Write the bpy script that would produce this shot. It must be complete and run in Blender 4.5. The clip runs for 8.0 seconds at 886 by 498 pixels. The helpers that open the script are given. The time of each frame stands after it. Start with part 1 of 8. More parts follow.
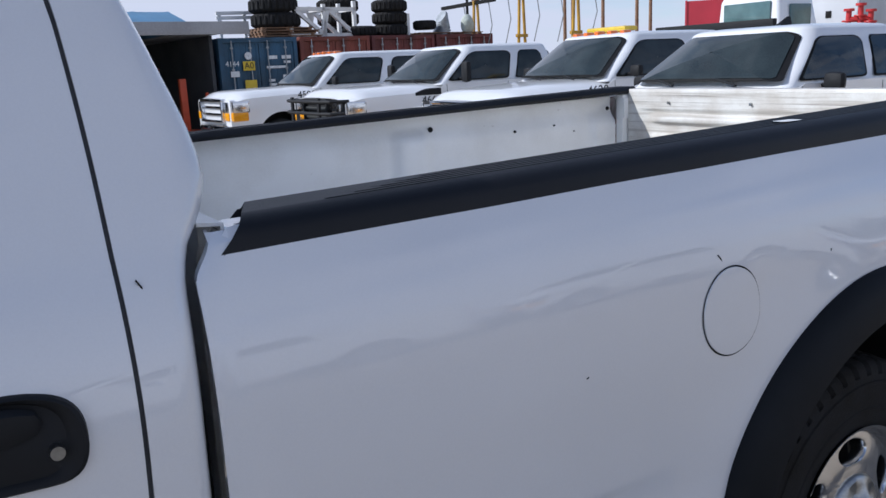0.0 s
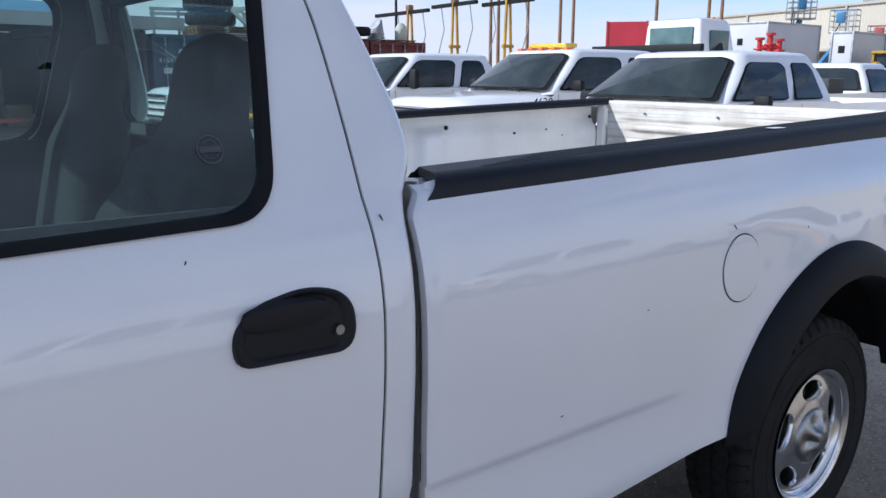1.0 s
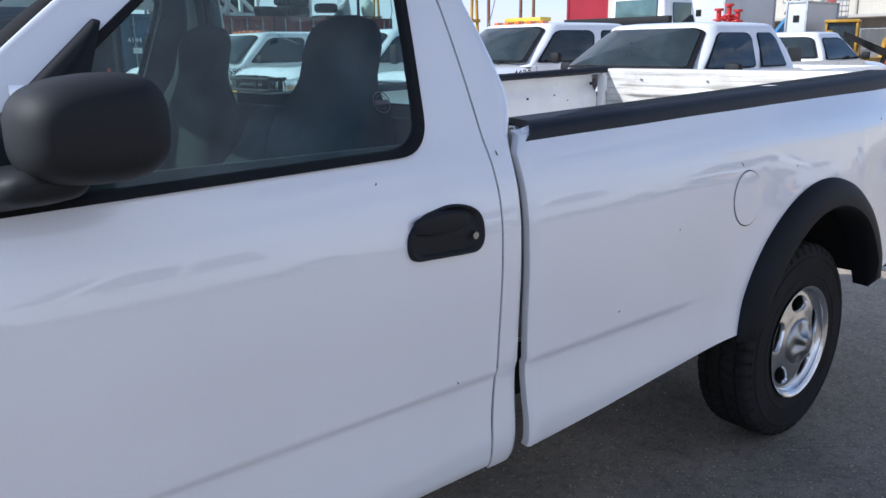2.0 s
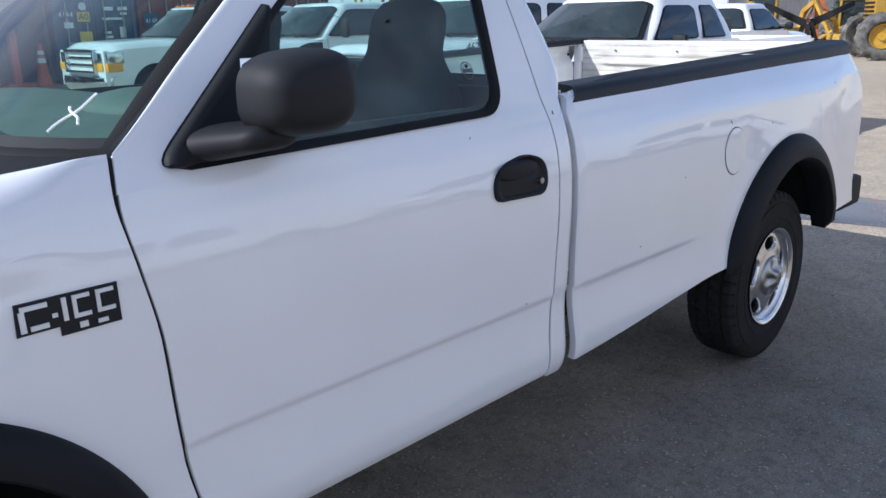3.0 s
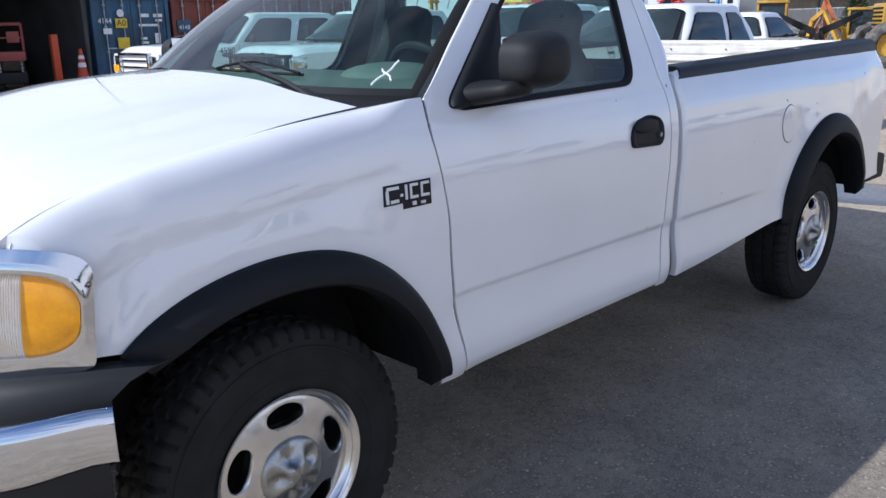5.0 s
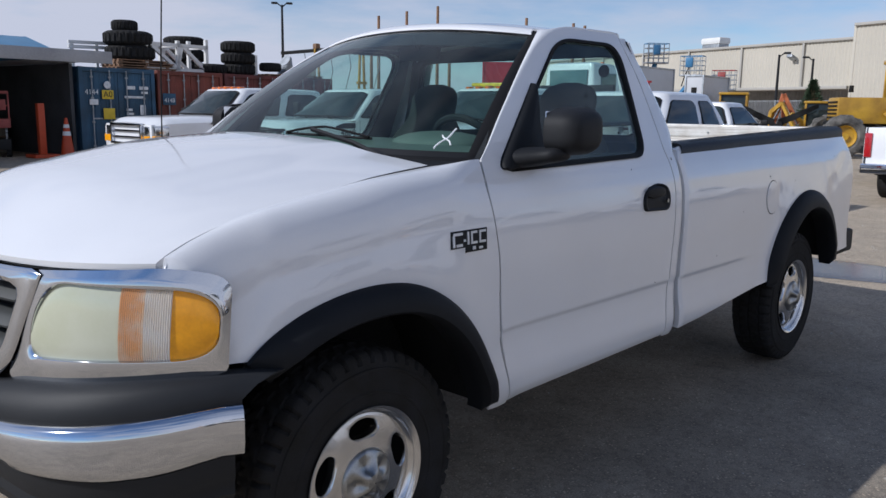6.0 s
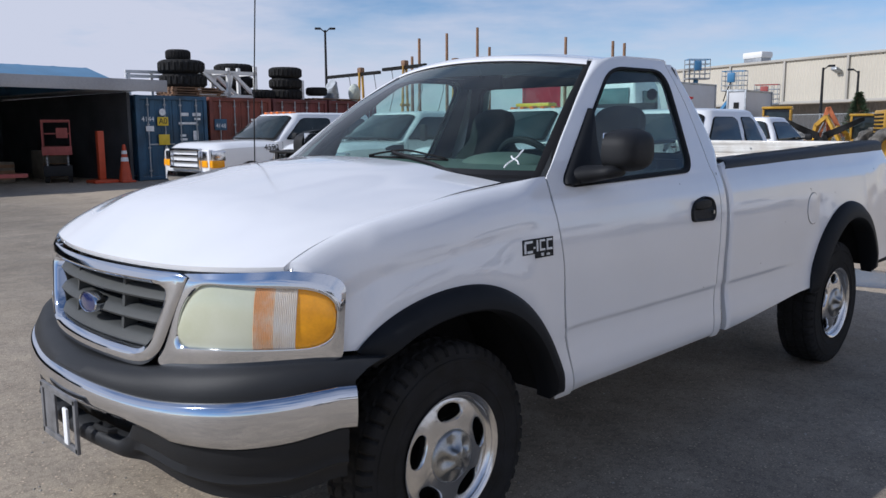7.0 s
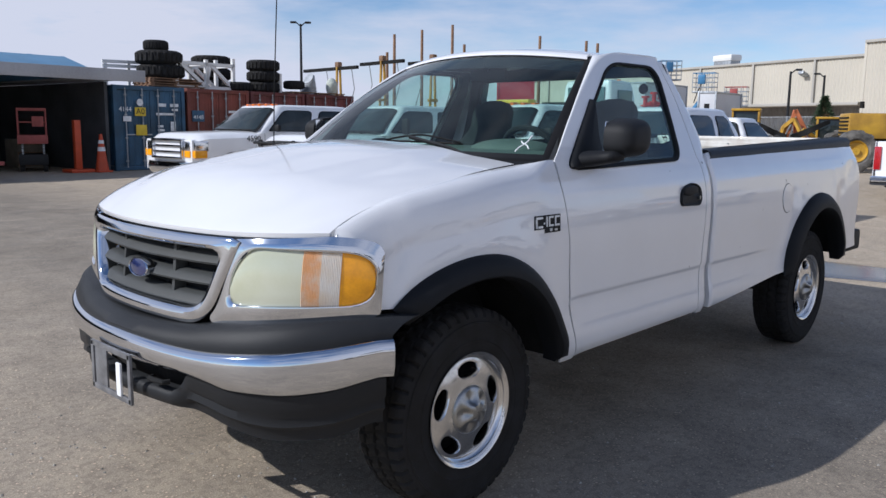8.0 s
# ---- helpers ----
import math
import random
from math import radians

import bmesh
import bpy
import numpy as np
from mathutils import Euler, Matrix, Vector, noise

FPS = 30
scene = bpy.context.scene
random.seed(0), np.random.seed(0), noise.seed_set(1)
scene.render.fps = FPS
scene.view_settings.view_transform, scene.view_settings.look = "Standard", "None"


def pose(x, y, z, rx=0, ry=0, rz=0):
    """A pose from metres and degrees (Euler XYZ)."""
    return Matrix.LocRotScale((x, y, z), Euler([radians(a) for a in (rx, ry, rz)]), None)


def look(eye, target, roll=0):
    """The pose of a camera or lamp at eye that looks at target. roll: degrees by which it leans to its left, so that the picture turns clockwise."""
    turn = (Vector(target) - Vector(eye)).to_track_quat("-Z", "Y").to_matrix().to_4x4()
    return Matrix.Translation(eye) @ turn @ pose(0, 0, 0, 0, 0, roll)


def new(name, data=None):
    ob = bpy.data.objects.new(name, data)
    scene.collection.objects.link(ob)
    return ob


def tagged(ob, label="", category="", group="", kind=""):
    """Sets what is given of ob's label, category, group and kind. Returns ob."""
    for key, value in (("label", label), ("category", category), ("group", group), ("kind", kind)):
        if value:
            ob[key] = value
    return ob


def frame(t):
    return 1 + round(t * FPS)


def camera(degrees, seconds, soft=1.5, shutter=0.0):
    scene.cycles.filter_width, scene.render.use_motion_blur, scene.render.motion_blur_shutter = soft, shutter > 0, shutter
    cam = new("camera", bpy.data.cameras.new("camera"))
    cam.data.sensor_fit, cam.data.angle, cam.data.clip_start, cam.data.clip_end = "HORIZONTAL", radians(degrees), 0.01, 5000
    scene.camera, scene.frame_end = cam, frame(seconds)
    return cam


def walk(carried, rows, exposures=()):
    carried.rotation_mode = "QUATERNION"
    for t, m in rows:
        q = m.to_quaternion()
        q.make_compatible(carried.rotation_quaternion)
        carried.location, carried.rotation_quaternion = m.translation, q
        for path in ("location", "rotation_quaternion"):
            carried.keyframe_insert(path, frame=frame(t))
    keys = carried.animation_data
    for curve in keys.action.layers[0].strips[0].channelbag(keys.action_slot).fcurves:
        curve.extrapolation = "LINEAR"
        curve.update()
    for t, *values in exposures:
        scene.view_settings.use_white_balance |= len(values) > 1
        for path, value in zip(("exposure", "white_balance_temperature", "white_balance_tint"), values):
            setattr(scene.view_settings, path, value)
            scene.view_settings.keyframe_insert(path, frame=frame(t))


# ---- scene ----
cam = camera(57.4, 8.0)
PATH = [
    (0, (1.68, -2.018, 1.565), (2.697, -0.354, 1.123), -2.6),
    (0.5, (1.384, -2.125, 1.572), (2.483, -0.508, 1.149), -2.1),
    (1, (1.072, -2.169, 1.565), (2.262, -0.619, 1.138), 0.2),
    (1.5, (0.783, -2.325, 1.549), (1.988, -0.793, 1.102), -0.5),
    (3, (-0.052, -2.391, 1.576), (1.31, -1.034, 1.028), -1.1),
    (3.5, (-0.309, -2.515, 1.564), (1.067, -1.164, 1.035), -3.1),
    (4, (-0.556, -2.499, 1.561), (0.855, -1.181, 1.038), -3.0),
    (4.5, (-0.823, -2.483, 1.55), (0.596, -1.193, 0.987), -0.7),
    (5, (-1.052, -2.614, 1.539), (0.308, -1.246, 1.011), -0.9),
    (6.3, (-1.654, -2.698, 1.509), (-0.196, -1.365, 1.2), 1.1),
    (6.5, (-1.733, -2.728, 1.518), (-0.292, -1.375, 1.211), 0.8),
    (7, (-1.88, -2.85, 1.53), (-0.497, -1.436, 1.236), -0.3),
    (7.5, (-1.957, -2.894, 1.524), (-0.57, -1.482, 1.232), 0.3),
    (8, (-2.233, -2.932, 1.483), (-0.799, -1.571, 1.182), 0.7),
]
EXPOSURES = [(0, -0.08, 5730, 11), (0.5, 0.11, 5720, 11), (1, 0.18, 5700, 11), (1.5, 0.31, 5680, 11), (3, 0.38, 5680, 11), (3.5, 0.45, 5660, 11), (4.5, 0.27, 5650, 11), (5, 0.30, 5680, 12), (6.3, -0.42, 5870, 12), (7, -0.21, 5880, 12), (8, -0.12, 5890, 12)]
walk(cam, [(t, look(eye, target, roll)) for t, eye, target, roll in PATH], EXPOSURES)

# world and sun
SUN_TO = Vector((-1.22, 0.69, 1.0)).normalized()
world = bpy.data.worlds.new("sky")
scene.world = world
world.use_nodes = True
wn, wl = world.node_tree.nodes, world.node_tree.links
wn.clear()
w_out = wn.new("ShaderNodeOutputWorld")
w_bg = wn.new("ShaderNodeBackground")
w_sky = wn.new("ShaderNodeTexSky")
w_sky.sky_type = "NISHITA"
w_sky.sun_disc = False
w_sky.sun_elevation = math.asin(SUN_TO.z)
w_sky.sun_rotation = math.atan2(SUN_TO.x, SUN_TO.y)
w_sky.air_density, w_sky.dust_density, w_sky.ozone_density = 1.0, 0.2, 2.4
w_sky.altitude = 1500
w_co = wn.new("ShaderNodeTexCoord")
w_map = wn.new("ShaderNodeMapping")
w_map.inputs["Scale"].default_value = (1.0, 1.0, 4.5)
w_noise = wn.new("ShaderNodeTexNoise")
w_noise.inputs["Scale"].default_value = 2.3
w_noise.inputs["Detail"].default_value = 8
w_noise.inputs["Roughness"].default_value = 0.58
w_ramp = wn.new("ShaderNodeValToRGB")
w_ramp.color_ramp.elements[0].position, w_ramp.color_ramp.elements[0].color = 0.40, (0.0, 0.0, 0.0, 1)
w_ramp.color_ramp.elements[1].position, w_ramp.color_ramp.elements[1].color = 0.64, (1.0, 1.0, 1.0, 1)
w_mix = wn.new("ShaderNodeMixRGB")
w_mix.inputs[2].default_value = (6.0, 6.1, 6.7, 1)
wl.new(w_co.outputs["Generated"], w_map.inputs[0])
wl.new(w_map.outputs[0], w_noise.inputs["Vector"])
# more cloud across the lane than along it
w_dir, w_abs, w_side, w_sum = wn.new("ShaderNodeSeparateXYZ"), wn.new("ShaderNodeMath"), wn.new("ShaderNodeMapRange"), wn.new("ShaderNodeMath")
w_abs.operation, w_sum.operation = "ABSOLUTE", "ADD"
w_side.inputs[1].default_value, w_side.inputs[2].default_value, w_side.inputs[3].default_value, w_side.inputs[4].default_value = 0.30, 0.85, -0.06, 0.16
wl.new(w_co.outputs["Generated"], w_dir.inputs[0])
wl.new(w_dir.outputs[1], w_abs.inputs[0])
wl.new(w_abs.outputs[0], w_side.inputs[0])
wl.new(w_noise.outputs[0], w_sum.inputs[0])
wl.new(w_side.outputs[0], w_sum.inputs[1])
wl.new(w_sum.outputs[0], w_ramp.inputs[0])
# the cloud thickens towards the horizon and opens overhead
w_sep, w_high, w_mul = wn.new("ShaderNodeSeparateXYZ"), wn.new("ShaderNodeMapRange"), wn.new("ShaderNodeMath")
w_mul.operation = "MULTIPLY"
w_high.inputs[1].default_value, w_high.inputs[2].default_value, w_high.inputs[3].default_value, w_high.inputs[4].default_value = 0.18, 0.62, 1.0, 0.48
wl.new(w_co.outputs["Generated"], w_sep.inputs[0])
wl.new(w_sep.outputs[2], w_high.inputs[0])
wl.new(w_ramp.outputs[0], w_mul.inputs[0])
wl.new(w_high.outputs[0], w_mul.inputs[1])
wl.new(w_mul.outputs[0], w_mix.inputs[0])
wl.new(w_sky.outputs[0], w_mix.inputs[1])
wl.new(w_mix.outputs[0], w_bg.inputs[0])
wl.new(w_bg.outputs[0], w_out.inputs[0])
w_bg.inputs[1].default_value = 0.120
sun = new("sun", bpy.data.lights.new("sun", "SUN"))
sun.data.energy, sun.data.angle, sun.data.color = 4.4, radians(0.53), (1.0, 0.95, 0.87)
sun.matrix_world = look(SUN_TO * 60, (0, 0, 0))


# ---------------------------------------------------------------- materials
def mat(name, base, rough=0.5, metal=0.0, vary=0.12, scale=6.0, bump=0.0, bump_scale=60.0, coat=0.0, tint=None, grain=0.5):
    """A surface with stains at one scale, grain at another and fine relief."""
    m = bpy.data.materials.new(name)
    m.use_nodes = True
    n, l = m.node_tree.nodes, m.node_tree.links
    b = n["Principled BSDF"]
    b.inputs["Roughness"].default_value, b.inputs["Metallic"].default_value = rough, metal
    b.inputs["Coat Weight"].default_value, b.inputs["Coat Roughness"].default_value = coat, 0.03
    co = n.new("ShaderNodeTexCoord")
    big, fine = n.new("ShaderNodeTexNoise"), n.new("ShaderNodeTexNoise")
    big.inputs["Scale"].default_value, big.inputs["Detail"].default_value = scale, 5
    fine.inputs["Scale"].default_value, fine.inputs["Detail"].default_value = bump_scale, 4
    l.new(co.outputs["Object"], big.inputs["Vector"])
    l.new(co.outputs["Object"], fine.inputs["Vector"])
    add = n.new("ShaderNodeMath")
    add.operation = "MULTIPLY_ADD"
    add.inputs[1].default_value = grain
    l.new(fine.outputs[0], add.inputs[0])
    l.new(big.outputs[0], add.inputs[2])
    ramp = n.new("ShaderNodeValToRGB")
    dark = [c * (1 - vary) for c in (tint or base)]
    light = [min(1.0, c * (1 + vary)) for c in base]
    ramp.color_ramp.elements[0].position, ramp.color_ramp.elements[0].color = 0.40 + grain * 0.3, (*dark, 1)
    ramp.color_ramp.elements[1].position, ramp.color_ramp.elements[1].color = 0.60 + grain * 0.7, (*light, 1)
    l.new(add.outputs[0], ramp.inputs[0])
    l.new(ramp.outputs[0], b.inputs["Base Color"])
    if bump:
        bp = n.new("ShaderNodeBump")
        bp.inputs["Strength"].default_value, bp.inputs["Distance"].default_value = bump, 0.01
        l.new(fine.outputs[0], bp.inputs["Height"])
        l.new(bp.outputs[0], b.inputs["Normal"])
    return m


def glass(name, tint, dirt=0.06):
    """Clear thin pane: what lies behind shows through its tint, with the gloss of its surface."""
    m = bpy.data.materials.new(name)
    m.use_nodes = True
    n, l = m.node_tree.nodes, m.node_tree.links
    n.clear()
    out, mix, mix2 = n.new("ShaderNodeOutputMaterial"), n.new("ShaderNodeMixShader"), n.new("ShaderNodeMixShader")
    tr, gl, df, fr = n.new("ShaderNodeBsdfTransparent"), n.new("ShaderNodeBsdfGlossy"), n.new("ShaderNodeBsdfDiffuse"), n.new("ShaderNodeLayerWeight")
    tr.inputs[0].default_value = (*tint, 1)
    gl.inputs["Roughness"].default_value = 0.015
    # teal veil: dust, and sky mirrored in the pane, put into the colour
    df.inputs[0].default_value = (0.36, 0.46, 0.46, 1)
    fr.inputs[0].default_value = 0.5
    pw, ma = n.new("ShaderNodeMath"), n.new("ShaderNodeMath")
    pw.operation, ma.operation = "POWER", "MULTIPLY_ADD"
    pw.inputs[1].default_value = 5.0
    ma.inputs[1].default_value, ma.inputs[2].default_value = 0.9, 0.05
    l.new(fr.outputs["Facing"], pw.inputs[0])
    l.new(pw.outputs[0], ma.inputs[0])
    no, co, mr = n.new("ShaderNodeTexNoise"), n.new("ShaderNodeTexCoord"), n.new("ShaderNodeMapRange")
    no.inputs["Scale"].default_value, no.inputs["Detail"].default_value = 7, 7
    mr.inputs[1].default_value, mr.inputs[2].default_value, mr.inputs[3].default_value, mr.inputs[4].default_value = 0.36, 0.8, dirt * 0.12, dirt
    l.new(co.outputs["Object"], no.inputs["Vector"])
    l.new(no.outputs[0], mr.inputs[0])
    l.new(mr.outputs[0], mix2.inputs[0])
    l.new(tr.outputs[0], mix2.inputs[1])
    l.new(df.outputs[0], mix2.inputs[2])
    l.new(ma.outputs[0], mix.inputs[0])
    l.new(mix2.outputs[0], mix.inputs[1])
    l.new(gl.outputs[0], mix.inputs[2])
    l.new(mix.outputs[0], out.inputs[0])
    return m


PAINT = mat("white_paint", (0.80, 0.80, 0.81), 0.20, 0, 0.025, 2.0, 0.0, 300, 0.9)
PAINT.node_tree.nodes["Principled BSDF"].inputs["Coat IOR"].default_value = 1.65
BEDPAINT = mat("worn_bed_paint", (0.87, 0.865, 0.845), 0.42, 0, 0.03, 3.0, 0.03, 120, 0.2, (0.80, 0.785, 0.75), 0.15)
SCUFFED = mat("scuffed_bed_paint", (0.66, 0.645, 0.60), 0.5, 0, 0.04, 9.0, 0.05, 160, 0.1, (0.56, 0.52, 0.46), 0.25)
BLACK = mat("black_plastic", (0.011, 0.0115, 0.013), 0.60, 0, 0.2, 5, 0.15, 900)
RAILCAP = mat("rail_cap_plastic", (0.009, 0.0095, 0.012), 0.5, 0, 0.2, 4, 0.12, 700)
FLARE = mat("flare_plastic", (0.009, 0.010, 0.012), 0.6, 0, 0.25, 4, 0.1, 700)
RUBBER = mat("black_rubber", (0.009, 0.009, 0.010), 0.7, 0, 0.2, 8, 0.2, 300)
TYRE = mat("tyre_rubber", (0.020, 0.020, 0.021), 0.85, 0, 0.3, 9, 0.3, 220, 0, (0.026, 0.024, 0.021))
GREYPAD = mat("grey_bumper_plastic", (0.019, 0.020, 0.022), 0.5, 0, 0.15, 4, 0.12, 800)
GRILLEGREY = mat("grey_grille_plastic", (0.055, 0.058, 0.057), 0.55, 0, 0.12, 8, 0.1, 600)
GAPGREY = mat("gap_shade_and_sticker_grey", (0.07, 0.072, 0.08), 0.7, 0, 0.2, 8, 0.1, 200)
CHROME = mat("chrome", (0.62, 0.64, 0.68), 0.07, 1.0, 0.05, 5, 0, 300)
STEEL = mat("bright_wheel_steel", (0.70, 0.70, 0.70), 0.19, 1.0, 0.12, 14, 0.02, 300)
DULLSTEEL = mat("dull_hub_metal", (0.38, 0.385, 0.38), 0.34, 1.0, 0.2, 18, 0.05, 200)
DARK = mat("dark_chassis", (0.020, 0.020, 0.020), 0.8, 0, 0.3, 5, 0.2, 90)
GLASS = glass("window_glass", (0.74, 0.90, 0.87), 0.16)
WSGLASS = glass("windscreen_glass", (0.67, 0.84, 0.79), 0.04)
SHADEBAND = glass("windscreen_shade", (0.10, 0.145, 0.19), 0.02)
LENS = mat("yellowed_lens", (0.54, 0.55, 0.43), 0.10, 0, 0.02, 4, 0.0, 90, 1.0, (0.50, 0.51, 0.36), 0.1)
AMBER = mat("amber_lens", (0.95, 0.38, 0.005), 0.2, 0, 0.12, 22, 0.05, 120, 0.25)
AMBERPALE = mat("pale_ribbed_lens", (0.80, 0.66, 0.52), 0.14, 0, 0.05, 6, 0.0, 90, 1.0, (0.82, 0.54, 0.30), 0.1)
PALELENS = mat("pale_lens", (0.78, 0.74, 0.68), 0.14, 0, 0.05, 6, 0.0, 90, 1.0, (0.80, 0.66, 0.50), 0.1)
RED = mat("red_lens", (0.45, 0.015, 0.02), 0.15, 0, 0.15, 14, 0, 90, 1.0)
DASH = mat("grey_dashboard", (0.125, 0.145, 0.128), 0.7, 0, 0.1, 6, 0.15, 500)
SEAT = mat("dark_seat_cloth", (0.032, 0.035, 0.034), 0.9, 0, 0.25, 9, 0.3, 500)
SEATTRIM = mat("pale_seat_trim", (0.50, 0.54, 0.48), 0.85, 0, 0.15, 9, 0.2, 500)
INTERIOR = mat("grey_interior", (0.034, 0.039, 0.042), 0.75, 0, 0.15, 5, 0.15, 400)
for m_, v_ in ((BLACK, 0.28), (RAILCAP, 0.3), (FLARE, 0.20), (RUBBER, 0.2), (TYRE, 0.18), (SEAT, 0.1), (DARK, 0.1), (GREYPAD, 0.22), (GRILLEGREY, 0.3)):
    m_.node_tree.nodes["Principled BSDF"].inputs["Specular IOR Level"].default_value = v_
BRACKET = mat("faded_bracket_plastic", (0.15, 0.15, 0.155), 0.45, 0, 0.3, 20, 0.1, 300)
BADGESILVER = mat("badge_silver", (0.72, 0.73, 0.75), 0.3, 0.3, 0.05, 20, 0, 300)
BLUEBADGE = mat("blue_enamel", (0.012, 0.022, 0.10), 0.25, 0.2, 0.15, 20, 0, 300, 0.8)
WHITEMARK = mat("white_marker", (0.85, 0.86, 0.86), 0.7, 0, 0.05, 30, 0.2, 300)



def scuffs(m, stretch, lo, hi, colour, strength=0.8):
    """Long thin scrapes of another colour over a paint."""
    n, l = m.node_tree.nodes, m.node_tree.links
    b = n["Principled BSDF"]
    src = b.inputs["Base Color"].links[0].from_socket
    co, mp, no, rp, mx = n.new("ShaderNodeTexCoord"), n.new("ShaderNodeMapping"), n.new("ShaderNodeTexNoise"), n.new("ShaderNodeMapRange"), n.new("ShaderNodeMixRGB")
    mp.inputs["Scale"].default_value = stretch
    no.inputs["Scale"].default_value, no.inputs["Detail"].default_value, no.inputs["Roughness"].default_value = 1.0, 6, 0.65
    rp.inputs[1].default_value, rp.inputs[2].default_value, rp.inputs[3].default_value, rp.inputs[4].default_value = lo, hi, 0.0, strength
    mx.inputs[2].default_value = (*colour, 1)
    l.new(co.outputs["Object"], mp.inputs[0])
    l.new(mp.outputs[0], no.inputs["Vector"])
    l.new(no.outputs[0], rp.inputs[0])
    l.new(rp.outputs[0], mx.inputs[0])
    l.new(src, mx.inputs[1])
    l.new(mx.outputs[0], b.inputs["Base Color"])


scuffs(SCUFFED, (6.0, 1.6, 70.0), 0.50, 0.62, (0.30, 0.26, 0.21), 0.5)
scuffs(SCUFFED, (14.0, 22.0, 26.0), 0.66, 0.76, (0.25, 0.20, 0.15), 0.5)
scuffs(SCUFFED, (6.0, 1.1, 140.0), 0.60, 0.66, (0.13, 0.10, 0.08), 0.8)
scuffs(AMBERPALE, (1.0, 11.0, 7.0), 0.44, 0.58, (0.85, 0.38, 0.10), 0.6)
scuffs(BEDPAINT, (9.0, 30.0, 22.0), 0.68, 0.78, (0.22, 0.17, 0.12), 0.5)

# ---------------------------------------------------------------- mesh helpers
def part(name, bm, material, parent=None, label="", out=None, thickness=0.0, angle=38):
    """Links a bmesh as one mesh object, under a thing or a part."""
    bmesh.ops.recalc_face_normals(bm, faces=bm.faces[:])
    if out is not None:
        o = Vector(out)
        if sum(f.normal.dot(o) * f.calc_area() for f in bm.faces) < 0:
            bmesh.ops.reverse_faces(bm, faces=bm.faces[:])
    if thickness:
        thick(bm, thickness)
    me = bpy.data.meshes.new(name)
    bm.to_mesh(me)
    bm.free()
    me.materials.append(material)
    me.shade_smooth()
    me.set_sharp_from_angle(angle=radians(angle))
    ob = new(name, me)
    if parent is not None:
        ob.parent = parent
    if label:
        ob["label"] = label
    return ob


def thick(bm, t):
    bm.normal_update()
    vs, fs, es = list(bm.verts), list(bm.faces), [e for e in bm.edges if e.is_boundary]
    ends = []
    for e in es:
        lp = e.link_loops[0]
        ends.append((lp.vert, lp.link_loop_next.vert))
    m = {v: bm.verts.new(v.co - v.normal * t) for v in vs}
    for f in fs:
        bm.faces.new([m[v] for v in reversed(f.verts)])
    for a, b in ends:
        bm.faces.new([b, a, m[a], m[b]])


def thing(name, label, category, group="", kind="", at=None):
    ob = new(name)
    ob.empty_display_size = 0.2
    if at is not None:
        ob.matrix_basis = at
    return tagged(ob, label, category, group, kind)


def loft(bm, rows, loop_rows=False, loop_cols=False, cap=False):
    vs = [[bm.verts.new(p) for p in r] for r in rows]
    n, m = len(vs), len(vs[0])
    for i in range(n if loop_rows else n - 1):
        for j in range(m if loop_cols else m - 1):
            a, b, c, d = vs[i][j], vs[(i + 1) % n][j], vs[(i + 1) % n][(j + 1) % m], vs[i][(j + 1) % m]
            q = []
            for v in (a, b, c, d):
                if all((v.co - o.co).length > 1e-6 for o in q):
                    q.append(v)
            if len(q) > 2:
                bm.faces.new(q)
    if cap:
        for r in (vs[0], vs[-1]):
            bm.faces.new(r)
    return bm


def box(bm, c, s, bevel=0.0, rot=None, taper=None):
    r = bmesh.ops.create_cube(bm, size=1.0)
    vs = r["verts"]
    for v in vs:
        k = 1.0
        if taper and v.co.z > 0:
            k = taper
        v.co = Vector((v.co.x * s[0] * k, v.co.y * s[1] * k, v.co.z * s[2]))
    if bevel:
        es = list({e for v in vs for e in v.link_edges})
        g = bmesh.ops.bevel(bm, geom=es, offset=bevel, segments=2, profile=0.6, affect="EDGES")
        vs = list({v for f in g["faces"] for v in f.verts} | {v for v in vs if v.is_valid})
    m = Matrix.Translation(c) @ (rot.to_matrix().to_4x4() if rot is not None else Matrix.Identity(4))
    for v in vs:
        v.co = m @ v.co
    return vs


def tube(bm, p0, p1, r0, r1=None, seg=12, cap=True):
    p0, p1 = Vector(p0), Vector(p1)
    r1 = r0 if r1 is None else r1
    d = (p1 - p0).normalized()
    a = d.orthogonal().normalized()
    b = d.cross(a)
    rows = []
    for p, r in ((p0, r0), (p1, r1)):
        rows.append([p + (a * math.cos(t) + b * math.sin(t)) * r for t in (2 * math.pi * k / seg for k in range(seg))])
    return loft(bm, rows, loop_cols=True, cap=cap)


def rope(bm, pts, r, seg=8):
    """A round bar along a bent line."""
    pts = [Vector(p) for p in pts]
    rows, a = [], None
    for i, p in enumerate(pts):
        d = (pts[min(i + 1, len(pts) - 1)] - pts[max(i - 1, 0)]).normalized()
        a = d.orthogonal().normalized() if a is None else (a - d * a.dot(d)).normalized()
        b = d.cross(a)
        rows.append([p + (a * math.cos(t) + b * math.sin(t)) * r for t in (2 * math.pi * k / seg for k in range(seg))])
    return loft(bm, rows, loop_cols=True, cap=True)


def spin(bm, profile, seg=48, axis="y"):
    """Turns (radius, offset) pairs round the axis."""
    rows = []
    for r, o in profile:
        row = []
        for k in range(seg):
            t = 2 * math.pi * k / seg
            row.append((r * math.cos(t), o, r * math.sin(t)) if axis == "y" else (r * math.cos(t), r * math.sin(t), o))
        rows.append(row)
    return loft(bm, rows, loop_cols=True)


